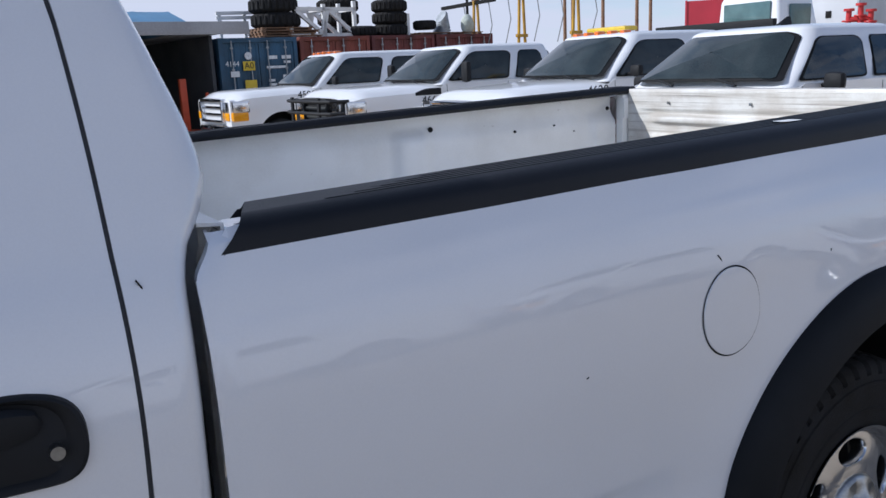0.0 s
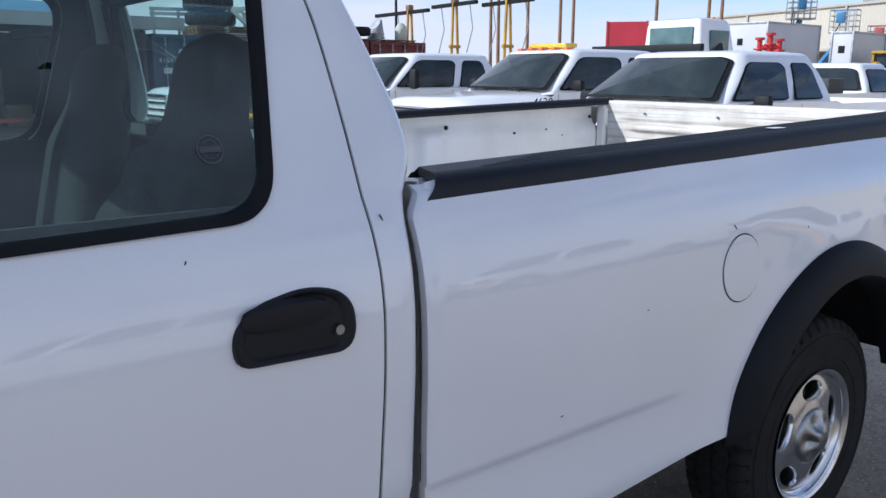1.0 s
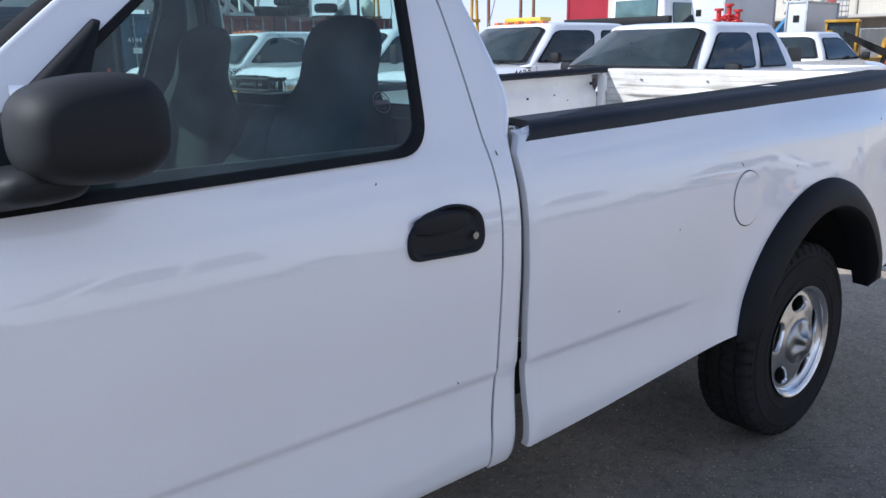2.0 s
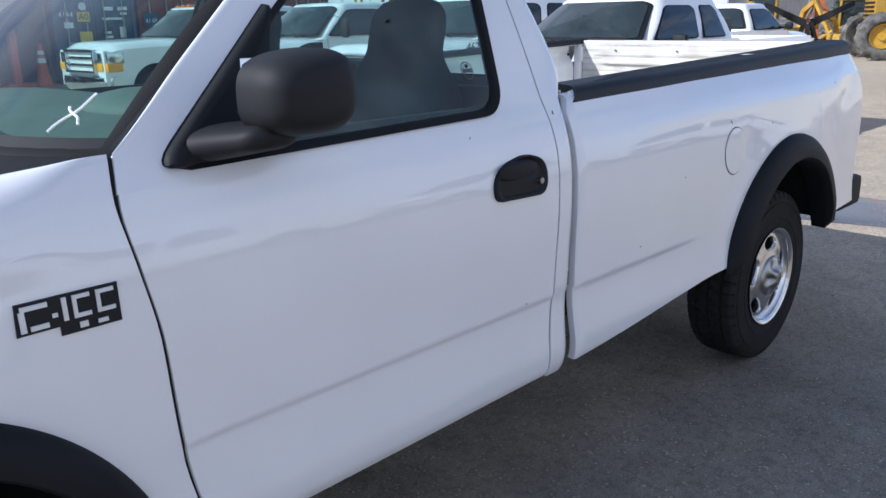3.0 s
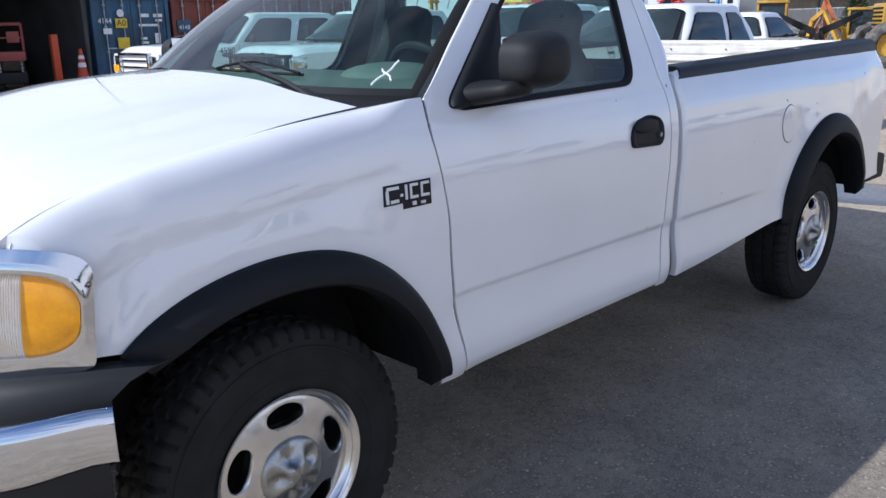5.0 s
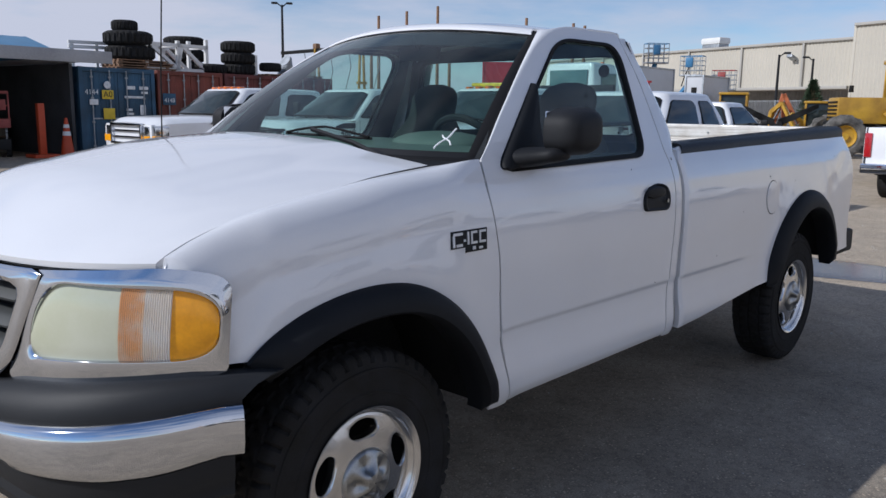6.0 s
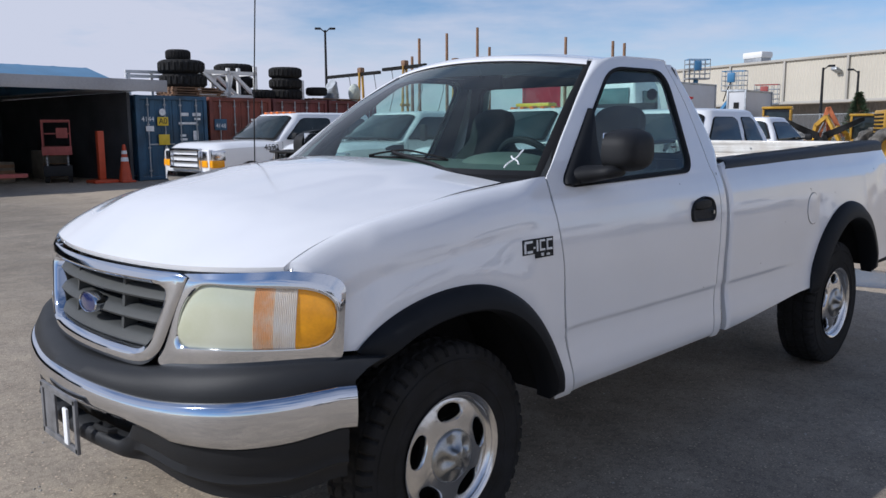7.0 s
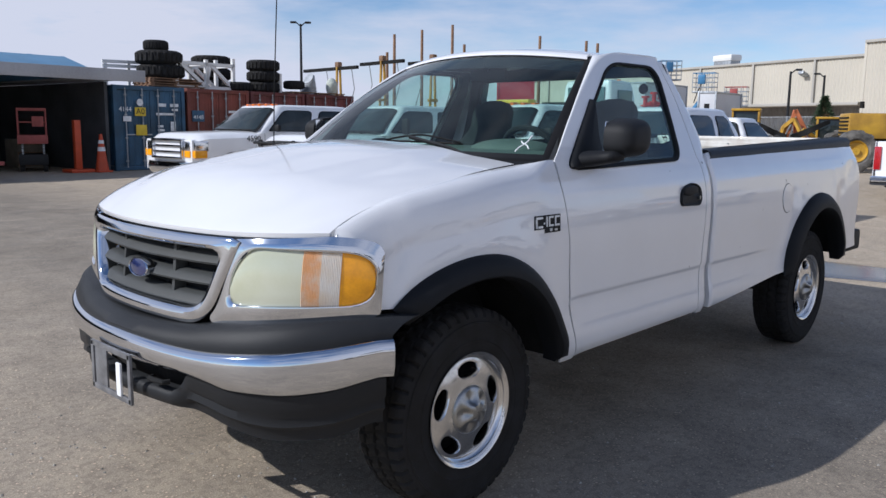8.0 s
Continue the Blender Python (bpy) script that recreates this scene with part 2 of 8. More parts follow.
def sst(a, b, x):
    t = min(1.0, max(0.0, (x - a) / (b - a)))
    return t * t * (3 - 2 * t)


def lerp(a, b, t):
    return a + (b - a) * t


def curve(x, ks):
    """Smooth value through (x, value) knots."""
    xs, vs = [k[0] for k in ks], [k[1] for k in ks]
    if x <= xs[0]:
        return vs[0]
    if x >= xs[-1]:
        return vs[-1]
    i = max(k for k in range(len(xs) - 1) if xs[k] <= x)

    def slope(k):
        if k == 0 or k == len(xs) - 1:
            j = min(k, len(xs) - 2)
            return (vs[j + 1] - vs[j]) / (xs[j + 1] - xs[j])
        a, b = (vs[k] - vs[k - 1]) / (xs[k] - xs[k - 1]), (vs[k + 1] - vs[k]) / (xs[k + 1] - xs[k])
        return 0.0 if a * b <= 0 else 2 * a * b / (a + b)

    h = xs[i + 1] - xs[i]
    t = (x - xs[i]) / h
    return (vs[i] * (1 + 2 * t) * (1 - t) ** 2 + slope(i) * h * t * (1 - t) ** 2 + vs[i + 1] * t * t * (3 - 2 * t) + slope(i + 1) * h * t * t * (t - 1))


def rounded(pts, r, n=6):
    """A closed outline with rounded corners. pts: (u, v) or (u, v, own radius)."""
    out = []
    k = len(pts)
    for i in range(k):
        p, q, s = Vector(pts[i - 1][:2]), Vector(pts[i][:2]), Vector(pts[(i + 1) % k][:2])
        rr = pts[i][2] if len(pts[i]) > 2 else r
        a, b = p - q, s - q
        rr = min(rr, a.length * 0.48, b.length * 0.48)
        a, b = q + a.normalized() * rr, q + b.normalized() * rr
        for j in range(n + 1):
            t = j / n
            out.append(a * (1 - t) ** 2 + q * 2 * t * (1 - t) + b * t * t)
    return out


def resample(pts, n, start=None):
    """n even steps along a closed outline; start: the point nearest to which it begins."""
    pts = [Vector(p) for p in pts]
    if start is not None:
        i = min(range(len(pts)), key=lambda k: (pts[k] - Vector(start)).length)
        pts = pts[i:] + pts[:i]
    pts = pts + [pts[0]]
    ls = [0.0]
    for a, b in zip(pts, pts[1:]):
        ls.append(ls[-1] + (b - a).length)
    out, j = [], 0
    for k in range(n):
        d = ls[-1] * k / n
        while ls[j + 1] < d:
            j += 1
        out.append(pts[j].lerp(pts[j + 1], (d - ls[j]) / max(1e-9, ls[j + 1] - ls[j])))
    return out


def by_angle(pts, n, c, fine=900):
    """n points of a closed outline at even angles round c."""
    c = Vector(c)
    dense = resample(pts, fine)
    an = [(math.atan2(p.y - c.y, p.x - c.x), p) for p in dense]
    out = []
    for k in range(n):
        t = -math.pi + 2 * math.pi * k / n
        out.append(min(an, key=lambda q: abs((q[0] - t + math.pi) % (2 * math.pi) - math.pi))[1])
    return out


def words(name, text, size, m, material, parent, depth=0.002):
    cu = bpy.data.curves.new(name, "FONT")
    cu.body, cu.size, cu.extrude, cu.align_x, cu.align_y = text, size, depth, "CENTER", "CENTER"
    tmp = new(name + "_src", cu)
    me = bpy.data.meshes.new_from_object(tmp)
    bpy.data.objects.remove(tmp)
    bpy.data.curves.remove(cu)
    me.materials.clear()
    me.materials.append(material)
    ob = new(name, me)
    ob.parent, ob.matrix_basis = parent, m
    return ob


# ---------------------------------------------------------------- ground
def ground_material():
    m = bpy.data.materials.new("asphalt")
    m.use_nodes = True
    n, l = m.node_tree.nodes, m.node_tree.links
    b = n["Principled BSDF"]
    co = n.new("ShaderNodeTexCoord")

    def noise_at(scale, detail=5, rough=0.55):
        t = n.new("ShaderNodeTexNoise")
        t.inputs["Scale"].default_value, t.inputs["Detail"].default_value, t.inputs["Roughness"].default_value = scale, detail, rough
        l.new(co.outputs["Object"], t.inputs["Vector"])
        return t

    def ramp(src, a, ca, c, cc):
        r = n.new("ShaderNodeValToRGB")
        r.color_ramp.elements[0].position, r.color_ramp.elements[0].color = a, (*ca, 1)
        r.color_ramp.elements[1].position, r.color_ramp.elements[1].color = c, (*cc, 1)
        l.new(src, r.inputs[0])
        return r

    def mix(kind, fac, a, c):
        x = n.new("ShaderNodeMixRGB")
        x.blend_type = kind
        if isinstance(fac, float):
            x.inputs[0].default_value = fac
        else:
            l.new(fac, x.inputs[0])
        l.new(a, x.inputs[1])
        l.new(c, x.inputs[2])
        return x

    stains = ramp(noise_at(0.55, 7, 0.62).outputs[0], 0.36, (0.180, 0.160, 0.134), 0.64, (0.295, 0.261, 0.217))
    grain = ramp(noise_at(120, 4, 0.75).outputs[0], 0.34, (0.60, 0.60, 0.61), 0.68, (1.38, 1.36, 1.33))
    v = n.new("ShaderNodeTexVoronoi")
    v.inputs["Scale"].default_value = 48
    l.new(co.outputs["Object"], v.inputs["Vector"])
    chips = ramp(v.outputs["Distance"], 0.16, (1.75, 1.69, 1.60), 0.36, (0.80, 0.80, 0.81))
    pick = ramp(noise_at(23, 3).outputs[0], 0.46, (0, 0, 0), 0.58, (1, 1, 1))
    a = mix("MULTIPLY", 1.0, stains.outputs[0], grain.outputs[0])
    a2 = mix("MULTIPLY", pick.outputs[0], a.outputs[0], chips.outputs[0])
    # oil and tar stains
    tar = ramp(noise_at(0.9, 6, 0.66).outputs[0], 0.60, (1, 1, 1), 0.70, (0.50, 0.50, 0.51))
    a2 = mix("MULTIPLY", 0.8, a2.outputs[0], tar.outputs[0])
    # worn and patched spots, hand to arm wide
    worn = ramp(noise_at(3.1, 7, 0.68).outputs[0], 0.36, (0.70, 0.70, 0.71), 0.66, (1.22, 1.21, 1.18))
    a2 = mix("MULTIPLY", 0.65, a2.outputs[0], worn.outputs[0])
    # pale dust and mud further out; thinned beside the truck to darken its shade
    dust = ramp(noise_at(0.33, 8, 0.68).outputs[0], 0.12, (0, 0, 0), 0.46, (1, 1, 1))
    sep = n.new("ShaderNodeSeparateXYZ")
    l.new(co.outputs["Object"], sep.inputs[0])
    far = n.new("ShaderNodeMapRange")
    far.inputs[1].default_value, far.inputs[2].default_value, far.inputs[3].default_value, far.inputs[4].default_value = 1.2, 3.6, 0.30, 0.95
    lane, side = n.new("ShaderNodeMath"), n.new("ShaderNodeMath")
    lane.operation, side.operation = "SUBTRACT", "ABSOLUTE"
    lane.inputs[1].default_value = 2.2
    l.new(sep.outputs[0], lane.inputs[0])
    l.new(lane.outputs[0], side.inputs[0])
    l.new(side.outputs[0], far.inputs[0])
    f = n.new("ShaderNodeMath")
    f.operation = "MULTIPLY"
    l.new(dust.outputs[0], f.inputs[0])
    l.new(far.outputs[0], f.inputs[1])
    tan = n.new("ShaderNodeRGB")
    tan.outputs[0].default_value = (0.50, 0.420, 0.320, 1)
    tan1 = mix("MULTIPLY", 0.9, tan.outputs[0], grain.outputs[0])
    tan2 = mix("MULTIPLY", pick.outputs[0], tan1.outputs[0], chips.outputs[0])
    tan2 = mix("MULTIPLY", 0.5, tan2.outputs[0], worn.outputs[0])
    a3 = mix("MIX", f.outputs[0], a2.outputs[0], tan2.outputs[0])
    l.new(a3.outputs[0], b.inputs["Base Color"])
    rr = ramp(noise_at(1.7, 5).outputs[0], 0.3, (0.62, 0.62, 0.62), 0.7, (0.9, 0.9, 0.9))
    l.new(rr.outputs[0], b.inputs["Roughness"])
    b.inputs["Specular IOR Level"].default_value = 0.25
    bp = n.new("ShaderNodeBump")
    bp.inputs["Strength"].default_value, bp.inputs["Distance"].default_value = 0.7, 0.008
    l.new(noise_at(170, 4, 0.75).outputs[0], bp.inputs["Height"])
    l.new(bp.outputs[0], b.inputs["Normal"])
    return m


bm = bmesh.new()
loft(bm, [[(x, y, 0) for y in (-900, -60, -15, 0, 15, 40, 900)] for x in (-900, -40, -10, 0, 10, 30, 900)])
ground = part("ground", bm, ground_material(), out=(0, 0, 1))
tagged(ground, "worn grey asphalt yard with gravel, stains and dust", "ground", kind="structure")


def gravel():
    """Loose stones on the asphalt."""
    rng = random.Random(21)
    vs, fs = [], []
    base = [(1, 0, 0.1), (0.2, 0.9, 0), (-0.9, 0.4, 0.1), (-0.6, -0.8, 0), (0.5, -0.9, 0.1), (0.1, 0.1, 0.8)]
    for k in range(15000):
        if k < 12000:
            x, y = rng.uniform(-4.5, 9.0), rng.uniform(-7.0, 1.5)
        else:
            x, y = rng.uniform(3.0, 22.0), rng.uniform(-6.0, 22.0)
        if noise.noise((x * 0.5, y * 0.5, 2.0)) < rng.uniform(-0.5, 0.4):
            continue
        r = rng.uniform(0.003, 0.0095) * (1.0 if k < 12000 else 1.8)
        a = rng.uniform(0, 6.283)
        i = len(vs)
        for px, py, pz in base:
            q = rng.uniform(0.7, 1.2)
            vs.append((x + r * q * (px * math.cos(a) - py * math.sin(a)), y + r * q * (px * math.sin(a) + py * math.cos(a)), r * pz * q))
        fs += [(i + j, i + (j + 1) % 5, i + 5) for j in range(5)]
    me = bpy.data.meshes.new("gravel")
    me.from_pydata(vs, [], fs)
    me.materials.append(mat("gravel", (0.42, 0.39, 0.34), 0.85, 0, 0.4, 30, 0.2, 200, 0, (0.16, 0.15, 0.14)))
    tagged(new("gravel", me), "loose grey and tan stones on the asphalt", "gravel", kind="stuff")


gravel()
bm = bmesh.new()
rim = [Vector((6.9 + (0.55 + 0.16 * noise.noise((math.cos(t) * 1.3, math.sin(t) * 1.3, 7))) * math.cos(t), -0.15 + (0.95 + 0.3 * noise.noise((math.cos(t) * 1.5, math.sin(t) * 1.5, 3))) * math.sin(t), 0)) for t in (2 * math.pi * k / 60 for k in range(60))]
loft(bm, [[Vector((6.9, -0.15, 0)).lerp(p, f) + Vector((0, 0, h)) for p in rim] for f, h in ((1.0, 0.0015), (0.96, 0.004), (0.5, 0.0045), (0.01, 0.0045))], loop_cols=True)
puddle = part("puddle", bm, mat("wet_brown_dirt", (0.105, 0.085, 0.066), 0.22, 0, 0.35, 3.0, 0.08, 40), None, "", (0, 0, 1))
tagged(puddle, "shallow brown puddle with wet dirt on the asphalt", "puddle", kind="structure")

# ---------------------------------------------------------------- the white pickup
# x runs from the front axle to the tail, the near side is at negative y
def side_w(x, z):
    """Half width of the lower body at height z."""
    w = curve(z, [(0.46, 0.944), (0.485, 0.966), (0.51, 0.984), (0.54, 0.995), (0.58, 0.997), (0.65, 0.990), (0.72, 0.985), (0.76, 0.985), (0.85, 0.986), (0.98, 0.990), (1.08, 0.987), (1.16, 0.976), (1.23, 0.953), (1.29, 0.921), (1.34, 0.890)])
    k = sst(0.56, 0.66, x) * (1 - sst(2.45, 2.85, x))
    w -= k * 0.0065 * sst(0.753, 0.741, z) * sst(0.53, 0.72, z)
    for xa in (0.03, 3.53):
        r = math.hypot(x - xa, z - 0.44)
        w += 0.016 * math.exp(-((r - 0.56) / 0.10) ** 2)
    if x < 0.15:
        w -= 0.10 * ((0.15 - x) / 0.6) ** 2.2 * (0.6 + 0.4 * sst(0.8, 1.1, z))
    if x > 4.0:
        w -= 0.018 * ((x - 4.0) / 0.45) ** 2
    return w


def dents(x, z):
    """Pushed-in places on the near bed side."""
    d = 0.011 * math.exp(-((x - 4.22) / 0.13) ** 2 - ((z - 1.15 - 0.3 * (x - 4.22)) / 0.055) ** 2)
    d += 0.006 * math.exp(-((x - 4.02) / 0.07) ** 2 - ((z - 1.05) / 0.05) ** 2)
    d -= 0.005 * math.exp(-((x - 3.86) / 0.05) ** 2 - ((z - 1.06) / 0.10) ** 2)
    d += 0.004 * math.exp(-((x - 3.09) / 0.04) ** 2 - ((z - 1.05) / 0.05) ** 2)
    return d + 0.0022 * noise.noise((x * 2.1, z * 3.2, 4.0)) * sst(1.2, 3.0, x)


CHIPS = ((1.875, 1.262, 0.022, 115), (2.955, 1.135, 0.020, 130), (2.60, 0.985, 0.006, 20), (3.31, 1.10, 0.006, 80), (1.50, 1.235, 0.007, 60), (2.32, 0.80, 0.008, 10), (4.05, 1.21, 0.014, 40), (3.99, 0.87, 0.007, 70), (1.70, 0.76, 0.006, 120))

ARCH_F, ARCH_R = (0.03, 0.44, 0.515), (3.53, 0.45, 0.525)


def arch_z(x, base):
    z = base
    for xa, za, r in (ARCH_F, ARCH_R):
        if abs(x - xa) < r:
            z = max(z, za + math.sqrt(r * r - (x - xa) ** 2))
    return z


def stations(a, b, n, arches=()):
    xs = {a, b} | {lerp(a, b, k / n) for k in range(n + 1)}
    for xa, za, r in arches:
        for k in range(41):
            x = xa - r * math.cos(math.pi * k / 40)
            if a < x < b:
                xs.add(x)
        for e in (-1, 1):
            for off in (0.0006,):
                x = xa + e * (r + off)
                if a < x < b:
                    xs.add(x)
    xs = sorted(xs)
    out = [xs[0]]
    for x in xs[1:]:
        if x - out[-1] > 5e-4:
            out.append(x)
    return out


def columns(bm, xs, bottom, top, width, s, n=30):
    rows = []
    for x in xs:
        zb, zt = bottom(x), top(x)
        rows.append([(x, s * width(x, lerp(zb, zt, k / n)), lerp(zb, zt, k / n)) for k in range(n + 1)])
    return loft(bm, rows)


def hood_line(x):
    return curve(x, [(-0.600, 1.064), (-0.555, 1.100), (-0.480, 1.140), (-0.360, 1.182), (-0.200, 1.217), (-0.050, 1.243), (0.100, 1.265), (0.348, 1.288), (0.60, 1.308)])


def hood_y(x):
    return curve(x, [(-0.60, 0.836), (-0.35, 0.864), (-0.1, 0.878), (0.36, 0.866), (0.60, 0.876)])


def fascia_x(y):
    return -0.82 + 0.25 * y * y + 0.25 * y ** 6


def bumper_x(y):
    return -0.93 + 0.26 * y * y + 0.20 * y ** 6


def sill(x):
    return 0.500 + 0.016 * (x - 0.65)


def bed_sill(x):
    return lerp(0.516, 0.594, min(1.0, max(0.0, (x - 1.95) / 1.0))) + 0.02 * sst(3.9, 4.1, x)


def rail_z(x):
    return 1.300 + 0.018 * (x - 2.0)


def win3(p, s, out=0.0):
    w = glass_w(p[1]) if p[1] > 1.31 else lerp(side_w(p[0], p[1]), glass_w(p[1]), sst(1.28, 1.31, p[1]))
    return (p[0], s * (w + out), p[1])


def door_front(z):
    return curve(z, [(0.48, 0.662), (0.73, 0.616), (0.98, 0.596), (1.12, 0.570), (1.22, 0.556), (1.31, 0.572)])


def door_rear(z):
    return curve(z, [(0.48, 1.795), (0.60, 1.805), (0.74, 1.828), (0.9, 1.838), (1.15, 1.846), (1.36, 1.845), (1.6, 1.835), (1.80, 1.79)])


def glass_w(z):
    """Half width of the cab above the belt line."""
    return 0.914 - 0.455 * (z - 1.30) - 0.05 * max(0.0, z - 1.5) ** 1.5


truck = thing("pickup_truck", "white regular-cab four-wheel-drive pickup with black wheel flares", "pickup truck")


def fender(s):
    bm = bmesh.new()
    rows = []
    for k_x in stations(-0.475, 0.64, 40, (ARCH_F,)):
        x0 = k_x
        zb = arch_z(x0, 0.815 if x0 < 0 else 0.49)
        if x0 < ARCH_F[0] - ARCH_F[2]:
            zb = 0.815
        g = 1 - sst(-0.475, -0.25, x0)
        xt = x0 - lerp(0.073, 0.078, sst(0.80, 1.0, g)) * g
        zh = hood_line(xt)
        zs = zh - 0.17
        row = []
        for k in range(21):
            z = lerp(zb, zs, k / 20)
            row.append([x0, side_w(x0, z), z])
        ws, yh = row[-1][1], hood_y(xt)
        for k in range(1, 17):
            t = math.pi / 2 * k / 16
            z = zs + (zh - zs) * math.sin(t) ** 0.9
            y = yh + (ws - yh) * math.cos(t) ** 0.85
            row.append([x0, lerp(y, side_w(x0, z) if z < 1.30 else win3((x0, z), 1)[1], sst(0.30, 0.62, x0)), z])
        row.append([x0, yh - 0.001, zh - lerp(0.022, 0.006, sst(0.36, 0.42, x0))])
        for p in row:
            # the rear edge follows the door's front edge, the front edge the lamp
            f = sst(0.30, 0.64, p[0])
            p[0] += f * (door_front(min(1.31, p[2])) - 0.009 - 0.64)
            p[0] += g * (fascia_x(min(p[1], 0.94)) + 0.10 * (p[2] - 0.90) + 0.012 + 0.475)
        rows.append([(p[0], s * p[1], p[2]) for p in row])
    # the front edge turns in behind the lamp, its top comes down to the bezel
    fold = []
    for x, y, z in rows[0]:
        k = sst(1.0, 1.06, z)
        fold.append((x + lerp(0.035, -0.010, k), y - s * lerp(0.012, 0.0, k), z - 0.045 * k))
    rows.insert(0, fold)
    loft(bm, rows)
    return part("front_fender", bm, PAINT, truck, "", (0, s, 0.3), 0.008)


def hood():
    bm = bmesh.new()
    rows = []
    for i in range(49):
        u = i / 48
        row = []
        for j in range(65):
            v = -1 + 2 * j / 64
            xs = lerp(-0.577, 0.365, u)
            yh = hood_y(xs) - 0.0055
            y = v * yh
            c = 1 - v * v
            xf = fascia_x(y) + 0.022
            xr = 0.365 - 0.075 * c
            x = lerp(xf, xr, u)
            z = hood_line(xs) + 0.0045 + 0.066 * c * sst(0, 0.35, u)
            dome = sst(0.78, 0.52, abs(v) + 0.12 * (1 - u)) * sst(0.02, 0.25, u) * 0.014
            row.append((x, y, z + dome))
        if i == 0:
            rows.append([(p[0] + 0.025, p[1], p[2] - 0.030) for p in row])
            rows.append([(p[0] + 0.002, p[1], p[2] - 0.016) for p in row])
        drop = lerp(0.05, 0.02, sst(0.2, 0.4, u))
        rows.append([(*row[0][:2], row[0][2] - drop)] + row + [(*row[-1][:2], row[-1][2] - drop)])
    rows[0] = [rows[0][0]] + rows[0] + [rows[0][-1]]
    rows[1] = [rows[1][0]] + rows[1] + [rows[1][-1]]
    loft(bm, rows)
    return part("hood", bm, PAINT, truck, "white hood with a raised middle", (0, 0, 1), 0.008)


for s in (-1, 1):
    fender(s)
hood()


def door(s):
    bm = bmesh.new()
    rows = []
    for i in range(41):
        u = i / 40
        row = []
        for k in range(101):
            z = lerp(0.505, 1.255, k / 100)
            x = lerp(door_front(z), door_rear(z), u)
            z = lerp(sill(x), 1.240 + 0.022 * u, k / 100)
            row.append((x, s * side_w(x, z), z))
        rows.append(row)
    loft(bm, rows)
    d = part("door", bm, PAINT, truck, "", (0, s, 0), 0.008)
    # pull handle in a black cup with a lock
    hb = bmesh.new()
    outline = rounded([(1.557, 1.064, 0.04), (1.783, 1.056, 0.045), (1.783, 1.152, 0.045), (1.700, 1.176, 0.06), (1.600, 1.158, 0.05), (1.553, 1.120, 0.03)], 0.05, 8)
    ring = resample(outline, 64)
    c = Vector((1.66, 1.122))
    rws = []
    for f, o in ((1.0, 0.0), (0.985, 0.010), (0.94, 0.013), (0.86, 0.011), (0.80, 0.005), (0.5, 0.004), (0.01, 0.004)):
        rws.append([(c.x + (p.x - c.x) * f, s * (side_w(p.x, p.y) + o), c.y + (p.y - c.y) * f) for p in ring])
    loft(hb, rws, loop_cols=True)
    part("door_handle", hb, BLACK, d, "black plastic door handle")
    fl = bmesh.new()
    rws = []
    for i in range(25):
        x = lerp(1.568, 1.735, i / 24)
        e = math.sin(math.pi * min(1, max(0, i / 24))) ** 0.3
        rws.append([(x, s * (0.988 + 0.016 * e * a), 1.135 + b * e) for a, b in ((0, 0.028), (0.9, 0.022), (1.1, 0.0), (0.8, -0.018), (0, -0.022))])
    loft(fl, rws, cap=True)
    part("door_handle", fl, BLACK, d, "grip of the black door handle")
    lk = bmesh.new()
    tube(lk, (1.745, s * 0.99, 1.098), (1.745, s * 1.003, 1.098), 0.0095, 0.0085, 20)
    part("lock", lk, DULLSTEEL, d, "round metal door lock")
    return d


doors = {s: door(s) for s in (-1, 1)}


def cab_w(z):
    """Half width of the cab at the door's rear edge."""
    return win3((1.85, z), 1)[1]


def gaps(s):
    """Strips behind the panel joints, coloured as the shade in the gaps."""
    bm = bmesh.new()
    loft(bm, [[(door_front(z) + dx, s * (side_w(door_front(z), z) - 0.0075), z) for dx in (-0.016, -0.008, 0.004)] for z in (lerp(0.50, 1.30, k / 40) for k in range(41))])
    part("panel_gap", bm, DARK, truck)
    # grey strip in place of the shaded white jamb behind the door
    bm = bmesh.new()
    loft(bm, [[(door_rear(z) + dx, s * (cab_w(z) - 0.009), z) for dx in (-0.012, 0.004, 0.018)] for z in (lerp(0.50, 1.76, k / 60) for k in range(61))])
    part("panel_gap", bm, GAPGREY, truck)
    bm = bmesh.new()
    loft(bm, [[(xx, s * (side_w(1.93, z) - 0.110), z) for xx in (1.885, 1.92, 1.952)] for z in (lerp(0.54, 1.29, k / 40) for k in range(41))])
    part("cab_gap", bm, DARK, truck)
    bm = bmesh.new()
    rws = []
    for k in range(49):
        u = lerp(0.02, 1.0, k / 48)
        xs = lerp(-0.577, 0.365, u)
        y, z = hood_y(xs), hood_line(xs)
        x = lerp(fascia_x(y) + 0.022, 0.365, u)
        rws.append([(x, s * (y - 0.003), z - 0.008), (x, s * (y - 0.0034), z + 0.0034), (x, s * (y - 0.0070), z + 0.0034), (x, s * (y - 0.0075), z - 0.008)])
    loft(bm, rws, cap=True)
    part("hood_gap", bm, DARK, truck)


for s in (-1, 1):
    gaps(s)

def rail_path(t):
    """Outer edge of the door frame: up the pillar to 1, then back along the roof to 2."""
    def leg(k):
        a, b, c = Vector((0.573, 1.306)), Vector((1.248, 1.806)), Vector((1.80, 1.814))
        return a.lerp(b, k) if k < 1 else b.lerp(c, k - 1)

    if 0.74 < t < 1.40:
        k = (t - 0.74) / 0.66
        return leg(0.74).lerp(Vector((1.248, 1.806)), k).lerp(Vector((1.248, 1.806)).lerp(leg(1.40), k), k)
    return leg(t)


